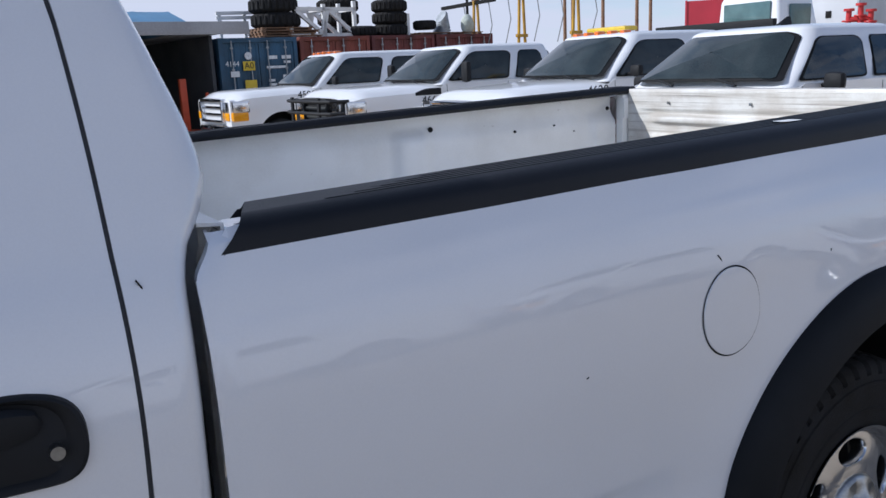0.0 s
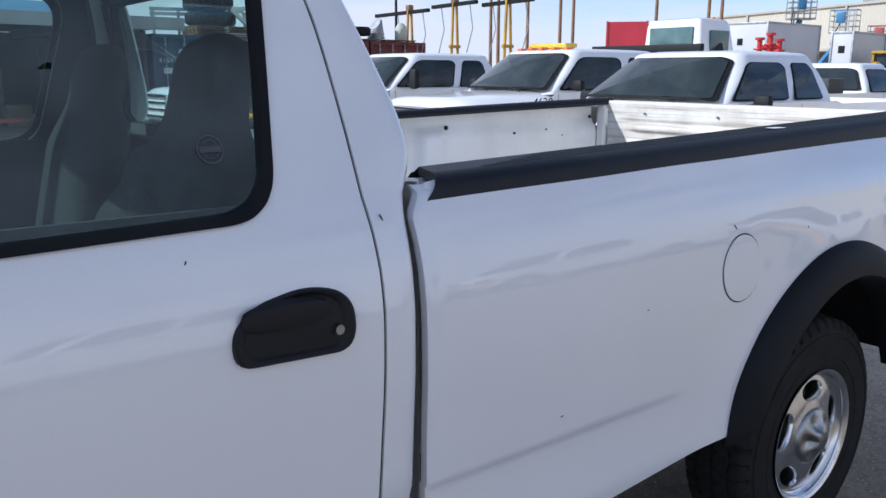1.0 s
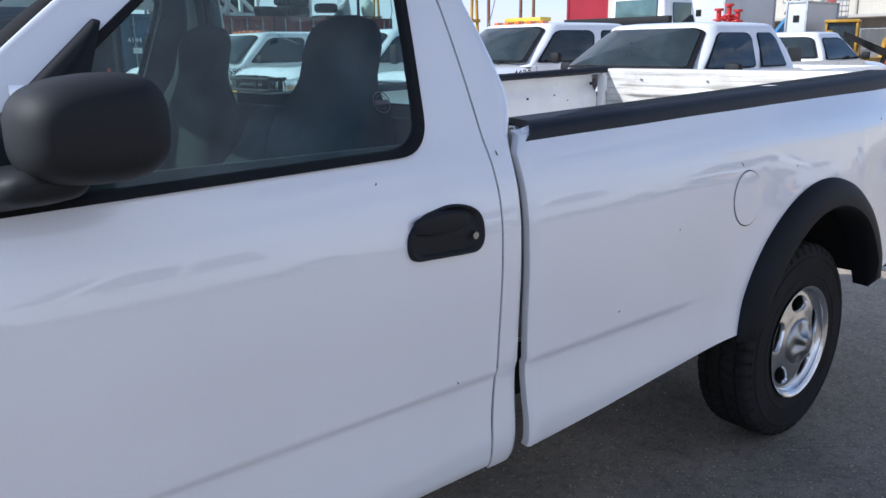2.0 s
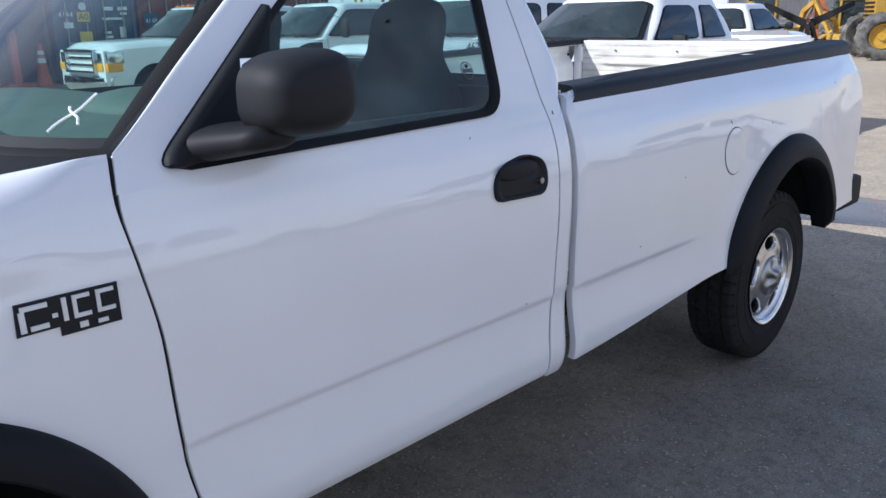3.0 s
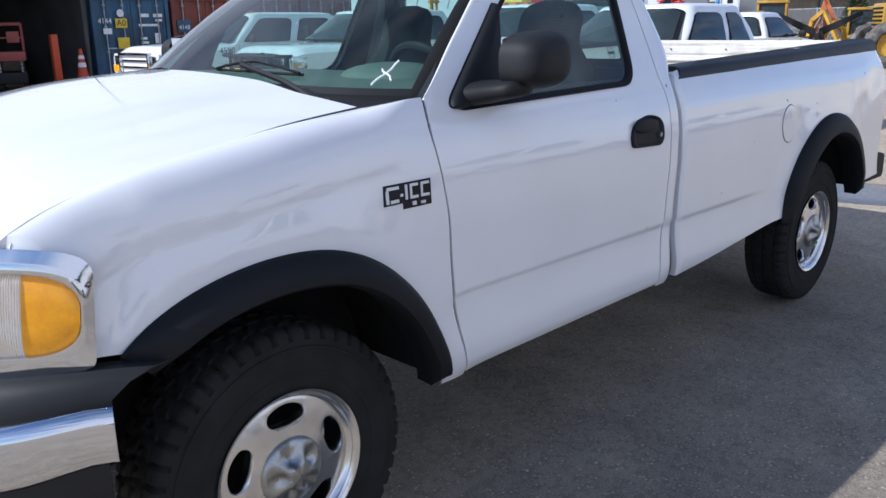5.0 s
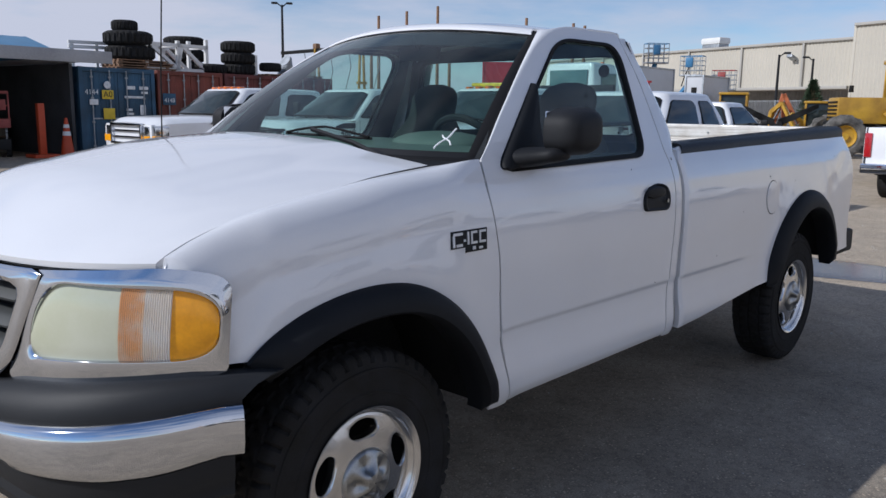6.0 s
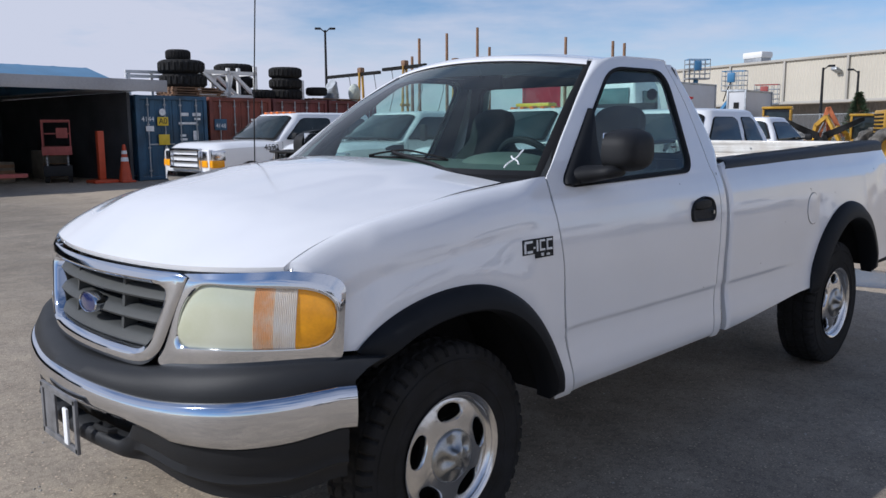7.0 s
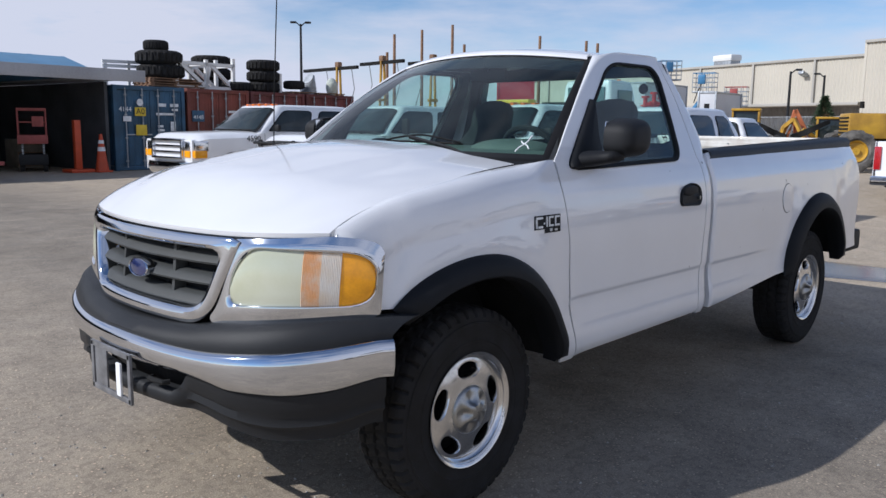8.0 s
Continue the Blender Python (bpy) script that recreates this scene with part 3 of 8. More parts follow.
WIN = rounded([(0.636, 1.262, 0.10), (1.668, 1.284, 0.085), (1.758, 1.764, 0.11), (1.285, 1.762, 0.12)], 0.06, 10)
WINC = (1.36, 1.53)


STICK = (1.585, 1.398)


def greenhouse(s):
    outer = rounded([(0.557, 1.240, 0.002), (door_rear(1.262), 1.262, 0.002), *[(door_rear(z), z, 0.004) for z in (1.30, 1.36, 1.42, 1.48, 1.55, 1.60, 1.65, 1.72)], (1.790, 1.812, 0.05), *[(*rail_path(k / 20), 0.001) for k in range(36, 12, -1)], (0.573, 1.306, 0.004)], 0.02, 8)
    a, b = by_angle(outer, 240, WINC, 6000), by_angle(WIN, 240, WINC, 6000)
    for cx, cz in ((0.557, 1.240), (door_rear(1.262), 1.262), (0.573, 1.306)):
        k = min(range(240), key=lambda q: (a[q] - Vector((cx, cz))).length)
        a[k] = Vector((cx, cz))
    bm = bmesh.new()
    rws = []
    for f in (0, 0.12, 0.35, 0.6, 0.85, 1.0):
        row = []
        for p, q in zip(a, b):
            r = p.lerp(q, f)
            row.append(win3(r, s))
        rws.append(row)
    rws.append([win3(q, s, -0.012) for q in b])
    loft(bm, rws, loop_cols=True)
    part("window_frame", bm, PAINT, doors[s], "white upper door frame and pillar", (0, s, 0.2), 0.008)
    bm = bmesh.new()
    loft(bm, [[win3(p.lerp(q, f), s, -0.034) for p, q in zip(a, b)] for f in (0.02, 0.5, 1.02)], loop_cols=True)
    part("inner_frame", bm, INTERIOR, doors[s], "grey inner window frame")
    # rubber seal and pane
    bm = bmesh.new()
    rws = []
    for f, o in ((1.010, 0.002), (1.004, 0.008), (0.956, 0.007), (0.938, 0.0), (0.936, -0.010)):
        row = []
        for q in b:
            v = Vector(WINC) + (q - Vector(WINC)) * f
            row.append(win3(v, s, o))
        rws.append(row)
    loft(bm, rws, loop_cols=True)
    part("window_seal", bm, RUBBER, doors[s], "black rubber window seal")
    bm = bmesh.new()
    rws = [[win3(Vector(WINC) + (q - Vector(WINC)) * f, s, -0.006) for q in b] for f in (0.98, 0.6, 0.3, 0.02)]
    loft(bm, rws, loop_cols=True)
    pane = part("window_pane", bm, GLASS, doors[s], "side window of clear tinted glass")
    if s < 0:
        bm = bmesh.new()
        for r0, r1 in ((0.0205, 0.0235), (0.014, 0.0155)):
            loft(bm, [[win3((STICK[0] + r * math.cos(t), STICK[1] + r * math.sin(t)), s, -0.004) for t in (2 * math.pi * k / 32 for k in range(32))] for r in (r0, r1)], loop_cols=True)
        loft(bm, [[win3((STICK[0] + u, STICK[1] + v), s, -0.0035) for u in (-0.019, 0, 0.019)] for v in (-0.005, 0.005)])
        part("window_sticker", bm, GAPGREY, pane, "small dark round sticker")


for s in (-1, 1):
    greenhouse(s)


def ws_point(u, v):
    """Windscreen: u from the cowl up, v from -1 to 1 across."""
    c = 1 - v * v
    xb, zb, yb = 0.592 - 0.205 * (1 - abs(v) ** 5), 1.300 + 0.012 * c, 0.848
    xt, zt, yt = 1.225 - 0.10 * c, 1.782 + 0.042 * c, 0.628
    bow = 0.030 * math.sin(math.pi * u)
    return Vector((lerp(xb, xt, u) - 0.5 * bow, v * (lerp(yb, yt, u) + 0.018 * math.sin(math.pi * min(1, max(0, u)))), lerp(zb, zt, u) + bow))


def windscreen():
    bm = bmesh.new()
    loft(bm, [[ws_point(0.965 * i / 20, -1 + 2 * j / 32) for j in range(33)] for i in range(21)])
    pane = part("windscreen", bm, WSGLASS, truck, "windscreen with a white marker cross", (-1, 0, 0.5))
    # black border band on the glass
    bm = bmesh.new()
    ring = [(0, -1 + 2 * k / 32) for k in range(32)] + [(k / 20, 1) for k in range(20)] + [(1, 1 - 2 * k / 32) for k in range(32)] + [(1 - k / 20, -1) for k in range(20)]

    def off(u, v, f, o):
        uu, vv = lerp(f * 0.9, 0.962 - f * 1.4, u), v * (1 - f)
        return ws_point(uu, vv) + Vector((-0.5, 0, 0.85)) * o

    loft(bm, [[off(u, v, f, o) for u, v in ring] for f, o in ((-0.032, 0.001), (-0.024, 0.006), (0.006, 0.004), (0.014, 0.0015))], loop_cols=True)
    part("seal", bm, RUBBER, pane, "black windscreen seal")
    bm = bmesh.new()
    loft(bm, [[ws_point(lerp(0.80, 0.960, i / 6), (-1 + 2 * j / 32) * 0.985) + Vector((0.5, 0, -0.85)) * 0.004 for j in range(33)] for i in range(7)])
    part("shade_band", bm, SHADEBAND, pane, "dark blue shade band")
    # black lower border
    bm = bmesh.new()
    loft(bm, [[ws_point(u, (-1 + 2 * j / 32)) + Vector((-0.5, 0, 0.85)) * 0.002 for j in range(33)] for u in (0.0, 0.02, 0.042)])
    part("lower_border", bm, BLACK, pane, "black border along the foot of the glass", (-1, 0, 0.5))
    # marker cross
    bm = bmesh.new()
    for (u0, v0), (u1, v1) in (((0.055, -0.875), (0.172, -0.918)), ((0.130, -0.880), (0.078, -0.928))):
        pts = [ws_point(lerp(u0, u1, k / 8), lerp(v0, v1, k / 8) + 0.004 * math.sin(k)) + Vector((-0.5, 0, 0.85)) * 0.003 for k in range(9)]
        rope(bm, pts, 0.003, 6)
    part("marker_cross", bm, WHITEMARK, pane, "white hand-drawn cross")


windscreen()


def pillar(s):
    """White rail from the cowl up the pillar and back over the door, rounded across."""
    bm = bmesh.new()
    rws = []
    for i in range(61):
        t = i / 30
        if t <= 1:
            a = ws_point(t, s * 1.028) + Vector((-0.5, 0, 0.85)) * lerp(0.002, 0.008, t)
        else:
            k = t - 1
            a = Vector((lerp(1.225, 1.84, k), s * lerp(0.640, 0.663, sst(0, 0.25, k)), lerp(1.795, 1.801, k) - 0.05 * sst(0.86, 1.0, k) ** 2))
        p, q = rail_path(t), rail_path(t + 0.01)
        n = Vector((p.y - q.y, q.x - p.x)).normalized()
        b = Vector((p.x, s * win3(p, 1)[1], p.y))
        m = p + n * lerp(0.006, 0.022, sst(0, 0.3, t))
        mid = Vector((m.x, s * win3(m, 1)[1], m.y))
        back = p - n * 0.03
        inner = a + Vector((0.012, -s * 0.012, -0.018))
        rws.append([Vector((back.x, s * (win3(back, 1)[1] - 0.004), back.y))] + [(b * (1 - k) ** 2 + mid * 2 * k * (1 - k) + a * k * k) for k in (j / 10 for j in range(11))] + [inner])
    loft(bm, rws)
    part("windscreen_pillar", bm, PAINT, truck, "", (-0.5, s, 0.5), 0.01)


for s in (-1, 1):
    pillar(s)


def roof():
    bm = bmesh.new()
    rws = []
    for i in range(25):
        u = i / 24
        row = []
        for j in range(49):
            v = -1 + 2 * j / 48
            c = 1 - v * v
            a = ws_point(1.0, max(-1, min(1, v))) + Vector((0.000, 0, 0.013))
            y1, x1 = 0.665 * v, 1.86 - 0.0 * c
            z = lerp(1.790, 1.800, u) + (0.050 + 0.012 * math.sin(math.pi * u)) * (1 - abs(v) ** 2.6)
            x = lerp(a.x, x1, u)
            y = lerp(a.y * 1.0, y1, sst(0, 0.25, u))
            if u < 0.2:
                z = lerp(a.z, z, sst(0, 0.2, u))
            z -= 0.05 * sst(0.86, 1.0, u) ** 2
            row.append((x, y, z))
        rws.append(row)
    edge = []
    for f, o in ((0.955, 0.004), (0.962, 0.012), (0.98, 0.014)):
        edge.append([ws_point(f, -1 + 2 * j / 48) + Vector((-0.5, 0, 0.85)) * o for j in range(49)])
    rws = edge + rws
    loft(bm, rws)
    part("roof", bm, PAINT, truck, "white painted cab roof", (0, 0, 1), 0.01)


roof()


def cab_rear():
    # corner panels behind the doors
    for s in (-1, 1):
        bm = bmesh.new()
        rws = []
        for k in range(61):
            z = lerp(0.505, 1.795, k / 60)
            w = cab_w(z)
            x0 = door_rear(z) + 0.0065
            x1 = curve(z, [(0.5, 1.908), (0.75, 1.928), (1.1, 1.936), (1.24, 1.942), (1.29, 1.955), (1.34, 1.988), (1.39, 2.004), (1.44, 1.998), (1.53, 1.974), (1.65, 1.936), (1.80, 1.88)])
            row = []
            for t in range(13):
                a = math.pi / 2 * t / 12
                e = max(0.0, t / 12 - 0.25) / 0.75
                row.append((lerp(x0, x1, math.sin(a)), s * (w - 0.075 * (1 - math.cos(a * e))), z))
            row.append((x1 + 0.001, s * (w - 0.12), z))
            rws.append(row)
        loft(bm, rws)
        part("cab_corner", bm, PAINT, truck, "", (0.3, s, 0), 0.006)
    # back wall with its window
    bm = bmesh.new()
    outer = rounded([(-0.86, 0.6), (0.86, 0.6), (0.86, 1.30), (0.69, 1.80), (-0.69, 1.80), (-0.86, 1.30)], 0.02, 6)
    hole = rounded([(-0.77, 1.355), (0.77, 1.355), (0.65, 1.725), (-0.65, 1.725)], 0.05, 8)
    a, b = by_angle(outer, 128, (0, 1.53)), by_angle(hole, 128, (0, 1.53))

    def bx(z):
        return curve(z, [(0.5, 1.884), (1.1, 1.914), (1.30, 1.934), (1.40, 1.938), (1.6, 1.916), (1.80, 1.862)])

    loft(bm, [[(bx(p.lerp(q, f).y), p.lerp(q, f).x, p.lerp(q, f).y) for p, q in zip(a, b)] for f in (0, 0.5, 1)], loop_cols=True)
    wall = part("cab_back", bm, PAINT, truck, "", (1, 0, 0), 0.012)
    bm = bmesh.new()
    loft(bm, [[(bx(p.lerp(q, f).y) - 0.022, p.lerp(q, f).x, p.lerp(q, f).y) for p, q in zip(a, b)] for f in (0, 0.5, 1.02)], loop_cols=True)
    part("back_trim", bm, INTERIOR, wall, "grey rear trim panel")
    bm = bmesh.new()
    loft(bm, [[(bx(q.y) - 0.004, q.x * f, 1.53 + (q.y - 1.53) * f) for q in b] for f in (1.0, 0.5, 0.02)], loop_cols=True)
    part("rear_window", bm, GLASS, wall, "clear rear window")
    bm = bmesh.new()
    loft(bm, [[(bx(q.y) + o, q.x * f, 1.53 + (q.y - 1.53) * f) for q in b] for f, o in ((1.025, 0.002), (1.0, 0.008), (0.97, 0.002), (0.97, -0.018), (1.01, -0.018))], loop_cols=True)
    part("seal", bm, RUBBER, wall, "black rubber seal")
    bm = bmesh.new()
    tube(bm, (bx(1.657) - 0.012, -0.552, 1.657), (bx(1.657) - 0.008, -0.552, 1.657), 0.029, 0.029, 24)
    part("round_sticker", bm, RUBBER, wall, "dark round sticker on the rear window")


cab_rear()


POCKETS = ((3.345, 0.838),)
HOLES = ((3.375, 1.275, 0.011), (3.79, 1.236, 0.006), (4.01, 1.246, 0.004), (4.12, 1.214, 0.003), (4.32, 1.30, 0.009))


def bed():
    for s in (-1, 1):
        bm = bmesh.new()

        def w(x, z):
            return side_w(x, z) - (dents(x, z) if s < 0 else 0)

        rws = []
        for x in stations(1.955, 4.44, 70, (ARCH_R,)):
            zb, zt = arch_z(x, bed_sill(x)), rail_z(x)
            row = []
            fore = 1 - sst(1.955, 2.08, x)
            for k in range(91):
                z = lerp(zb, zt, k / 90)
                row.append((x + 0.030 * fore * sst(1.25, 1.305, z), s * w(x, z), z))
            row.append((x + 0.034 * fore, s * (w(x, zt) - 0.035), zt + 0.010))
            rws.append(row)
        first = [Vector(p) for p in rws[0]]
        lip1 = [(p.x - 0.008, p.y - s * 0.006, p.z) for p in first]
        lip2 = [(p.x - 0.004, p.y - s * 0.032, p.z) for p in first]
        last = [Vector(p) for p in rws[-1]]
        rws = [lip2, lip1] + rws + [[(p.x + 0.012, p.y - s * 0.012, p.z) for p in last], [(p.x + 0.012, p.y - s * 0.06, p.z) for p in last]]
        loft(bm, rws)
        side = part("bed_side", bm, PAINT, truck, "white bed side, dented near the tail" if s < 0 else "", (0, s, 0), 0.006)
        # inner wall with pressed posts
        bm = bmesh.new()
        rws = []
        for i in range(121):
            x = lerp(1.985, 4.36, i / 120)
            post = sum(sst(c - 0.085, c - 0.055, x) * (1 - sst(c + 0.055, c + 0.085, x)) for c in (2.05, 3.28, 4.30))
            row = []
            for k in range(25):
                z = lerp(max(0.72, 0.72 + 0.29 * math.sqrt(max(0.0, 1 - ((x - 3.53) / 0.56) ** 2)) ** 0.6), rail_z(x) + 0.008, k / 24)
                row.append((x, s * (0.800 - 0.022 * post * (1 - sst(1.24, 1.29, z)) + 0.02 * sst(1.22, 1.30, z)), z))
            rws.append(row)
        loft(bm, rws)
        part("inner_wall", bm, BEDPAINT, side, "worn white inner bed wall", (0, -s, 0), 0.005)
        # hole and knocks in the far wall
        if s > 0:
            for hx, hz, r in HOLES:
                bm = bmesh.new()
                yw = 0.800 - 0.022 * (1 if abs(hx - 4.30) < 0.06 else 0) + 0.02 * sst(1.22, 1.30, hz) - 0.0055
                tube(bm, (hx, yw + 0.004, hz), (hx, yw - 0.0025, hz), r, r * 0.9, 14)
                part("hole", bm, DARK, side)
        # rail cap
        bm = bmesh.new()
        rws = []
        for i in range(91):
            u = i / 90
            x = lerp(1.985, 4.43, u)
            zt = lerp(1.327, 1.389, (x - 2.0) / 2.4)
            ww = side_w(x, rail_z(x))
            lip = zt - rail_z(x) + 0.019
            prof = [(ww + 0.010, -lip), (ww + 0.006, -0.024), (ww - 0.006, -0.008), (ww - 0.026, 0.0)]
            for k in range(6):
                yy = lerp(ww - 0.040, ww - 0.128, k / 5)
                rib = 0.006 * sst(2.12 + 0.05 * k, 2.17 + 0.05 * k, x)
                prof += [(yy, 0.003), (yy - 0.002, 0.003 - 2 * rib), (yy - 0.008, 0.003 - 2 * rib), (yy - 0.010, 0.003)]
            prof += [(ww - 0.150, -0.006), (ww - 0.156, -0.014), (ww - 0.152, -0.026)]
            rws.append([(lerp(2.030 - 0.045 * min(1.0, max(0.0, -q[1] / lip)) + 0.05 * max(0.0, ww - 0.02 - q[0]) / 0.13, 4.43, u), s * q[0], zt + q[1]) for q in prof])
        # white bed corner that shows ahead of the cap
        bc = bmesh.new()
        rc_, wc = rail_z(1.96), side_w(1.96, rail_z(1.96))
        top_ = [(wc - 0.001, rc_ - 0.004), (wc - 0.006, rc_ + 0.010), (wc - 0.020, rc_ + 0.024), (wc - 0.045, 1.312), (wc - 0.10, 1.314), (0.795, 1.314)]
        loft(bc, [[(1.955 + dx, s * yy, zz - dz) for yy, zz in top_] for dx, dz in ((0.046, 0.04), (0.045, 0.018), (0.052, 0.008), (0.08, 0.004), (0.12, 0.004))])
        part("bed_corner", bc, PAINT, side, "", (0, s * 0.3, 1), 0.003)
        # slanted front end
        rws.insert(0, [(p[0] + 0.002, p[1] - s * 0.012, p[2] - 0.018) for p in rws[0]])
        loft(bm, rws)
        part("rail_cap", bm, RAILCAP, side, "black ribbed plastic bed rail cap", (0, s * 0.3, 1), 0.004)
        for px_, py_ in POCKETS:
            bm = bmesh.new()
            ring = rounded([(px_ - 0.035, s * (py_ - 0.018)), (px_ + 0.035, s * (py_ - 0.018)), (px_ + 0.035, s * (py_ + 0.018)), (px_ - 0.035, s * (py_ + 0.018))], 0.012, 4)
            zc = lerp(1.327, 1.389, (px_ - 2.0) / 2.4)
            loft(bm, [[(p.x, p.y, zc + 0.0045) for p in ring], [(px_ + (p.x - px_) * 0.02, s * py_, zc + 0.0045) for p in ring]], loop_cols=True)
            part("stake_pocket", bm, BEDPAINT, side, "white metal seen in the stake pocket", (0, 0, 1))
        # fuel door on the near side
        if s < 0:
            bm = bmesh.new()
            cx, cz, r = 2.985, 1.030, 0.086
            rws = []
            for f, o in ((1.0, -0.004), (0.975, 0.0035), (0.9, 0.0038), (0.5, 0.004), (0.02, 0.004)):
                rws.append([(cx + r * f * math.cos(t), -(w(cx + r * f * math.cos(t), cz + r * f * math.sin(t)) + o), cz + r * f * math.sin(t)) for t in (2 * math.pi * k / 48 for k in range(48))])
            loft(bm, rws, loop_cols=True)
            part("fuel_door", bm, PAINT, side, "round white fuel filler door")
            bm = bmesh.new()
            rws = [[(cx + r * f * math.cos(t), -(w(cx + r * f * math.cos(t), cz + r * f * math.sin(t)) + 0.0012), cz + r * f * math.sin(t)) for t in (2 * math.pi * k / 48 for k in range(48))] for f in (0.985, 1.018)]
            loft(bm, rws, loop_cols=True)
            part("gap", bm, DARK, side)
    # floor with ribs and front wall
    bm = bmesh.new()
    rws = []
    for j in range(97):
        y = lerp(-0.575, 0.575, j / 96)
        rws.append([(x, y, 0.72 + 0.012 * (1 if (j // 4) % 2 else 0)) for x in (1.985, 4.38)])
    loft(bm, rws)
    for e in (-1, 1):
        for x0, x1 in ((1.985, 2.96), (4.10, 4.38)):
            box(bm, ((x0 + x1) / 2, e * 0.687, 0.724), (x1 - x0, 0.224, 0.012))
    part("bed_floor", bm, BEDPAINT, truck, "ribbed white bed floor", (0, 0, 1), 0.006, 20)
    bm = bmesh.new()
    rws = []
    for k in range(41):
        z = lerp(0.56, 1.312, k / 40)
        o = 0.012 * sst(0.8, 0.83, z) * (1 - sst(1.22, 1.25, z))
        rws.append([(2.010 + o * (sst(-0.75, -0.7, y) - sst(0.7, 0.75, y)), y, z) for y in [lerp(-0.86, 0.86, j / 30) for j in range(31)]])
    rws.append([(p[0] - 0.035, p[1], 1.315) for p in rws[-1]])
    loft(bm, rws)
    part("bed_front_wall", bm, BEDPAINT, truck, "", (-1, 0, 0), 0.006)
    for s in (-1, 1):
        bm = bmesh.new()
        rws = []
        for k in range(25):
            a = math.pi * k / 24
            x, z = 3.53 - 0.56 * math.cos(a), 0.70 + 0.31 * math.sin(a) ** 0.6
            rws.append([(x, s * 0.81, z), (x, s * 0.62, z), (x, s * 0.585, z - 0.03), (x, s * 0.58, 0.70)])
        loft(bm, rws)
        part("wheel_well", bm, BEDPAINT, truck, "", (0, -s, 1), 0.005)
    # tailgate, pressed ribs inside
    bm = bmesh.new()
    rws = []
    for k in range(121):
        z = lerp(0.80, 1.372, k / 120)
        row = []
        for j in range(61):
            y = lerp(-0.725, 0.725, j / 60)
            inside = sst(0.66, 0.62, abs(y))
            o = 0.010 * inside * (sst(0.86, 0.875, z) * (1 - sst(1.285, 1.30, z)))
            for zr in (1.00, 1.085, 1.17, 1.255):
                o -= 0.022 * inside * sst(0.60, 0.54, abs(y)) * math.exp(-((z - zr) / 0.017) ** 4)
            row.append((4.385 + o, y, z))
        rws.append(row)
    rws.append([(4.390, p[1], 1.382) for p in rws[-1]])
    rws.append([(4.440, p[1], 1.384) for p in rws[-1]])
    rws.append([(4.450, p[1], 1.375) for p in rws[-1]])
    rws.append([(4.450, p[1], 0.80) for p in rws[-1]])
    loft(bm, rws)
    gate = part("tailgate", bm, SCUFFED, truck, "scuffed white tailgate with pressed ribs inside", (0, 0, 1))
    for y in (-0.40, 0.06, 0.48):
        bm = bmesh.new()
        tube(bm, (4.376, y, 1.325), (4.388, y, 1.325), 0.006, 0.006, 12)
        part("bolt", bm, DULLSTEEL, gate)
    for s in (-1, 1):
        bm = bmesh.new()
        box(bm, (4.40, s * 0.755, 1.06), (0.085, 0.045, 0.60), 0.008)
        box(bm, (4.385, s * 0.735, 1.30), (0.05, 0.02, 0.09), 0.004)
        part("tail_post", bm, BEDPAINT, truck, "white post beside the tailgate")
        bm = bmesh.new()
        rws = []
        for k in range(13):
            z = lerp(0.80, 1.245, k / 12)
            ww = side_w(4.44, z)
            rws.append([(4.435, s * (ww - 0.016), z), (4.455, s * (ww - 0.020), z), (4.478, s * (ww - 0.05), z), (4.478, s * (ww - 0.16), z), (4.44, s * (ww - 0.17), z)])
        loft(bm, rws, cap=True)
        part("tail_lamp", bm, RED, truck, "red tail lamp")


bed()


def chips():
    """Small scratches and chips in the near side's paint."""
    for x, z, l, a in CHIPS:
        bm = bmesh.new()
        dx, dz = l / 2 * math.cos(radians(a)), l / 2 * math.sin(radians(a))
        y = -(min(side_w(x, z), glass_w(z) if z > 1.28 else 9) - dents(x, z) * (x > 1.96))
        rope(bm, [(x - dx, y + 0.0002, z - dz), (x + 0.001, y - 0.0004, z), (x + dx, y + 0.0002, z + dz)], 0.0013, 5)
        part("paint_chip", bm, DARK, truck)


chips()


def flare(xa, za, s, a0, a1, r0, r1, ex=1.0):
    """Black wheel-arch flare, swept round the arch."""
    bm = bmesh.new()
    rws = []
    for k in range(61):
        a = lerp(a0, a1, k / 60)
        ca, sa = math.cos(a) * ex, math.sin(a)
        ends = min(1, k / 5, (60 - k) / 5) ** 0.5
        row = []
        for r, o in ((r1, 0.001), (r1 - 0.004, 0.010 + 0.006 * ends), (lerp(r0, r1, 0.72), 0.034 * ends + 0.006), (lerp(r0, r1, 0.35), 0.048 * ends + 0.006), (lerp(r0, r1, 0.1), 0.050 * ends + 0.006), (r0, 0.044 * ends), (r0 - 0.004, 0.01), (r0 + 0.002, -0.06)):
            x, z = xa + r * ca, za + r * sa
            row.append((x, s * (side_w(min(4.3, x), max(0.52, za + r1 * sa)) + o), z))
        rws.append(row)
    loft(bm, rws, cap=True)
    return part("wheel_flare", bm, FLARE, truck, "black plastic wheel-arch flare", (0, s, 0))


for s in (-1, 1):
    flare(0.03, 0.44, s, radians(9), radians(137), 0.468, 0.548)
    flare(3.515, 0.45, s, radians(13), radians(168), 0.485, 0.588)


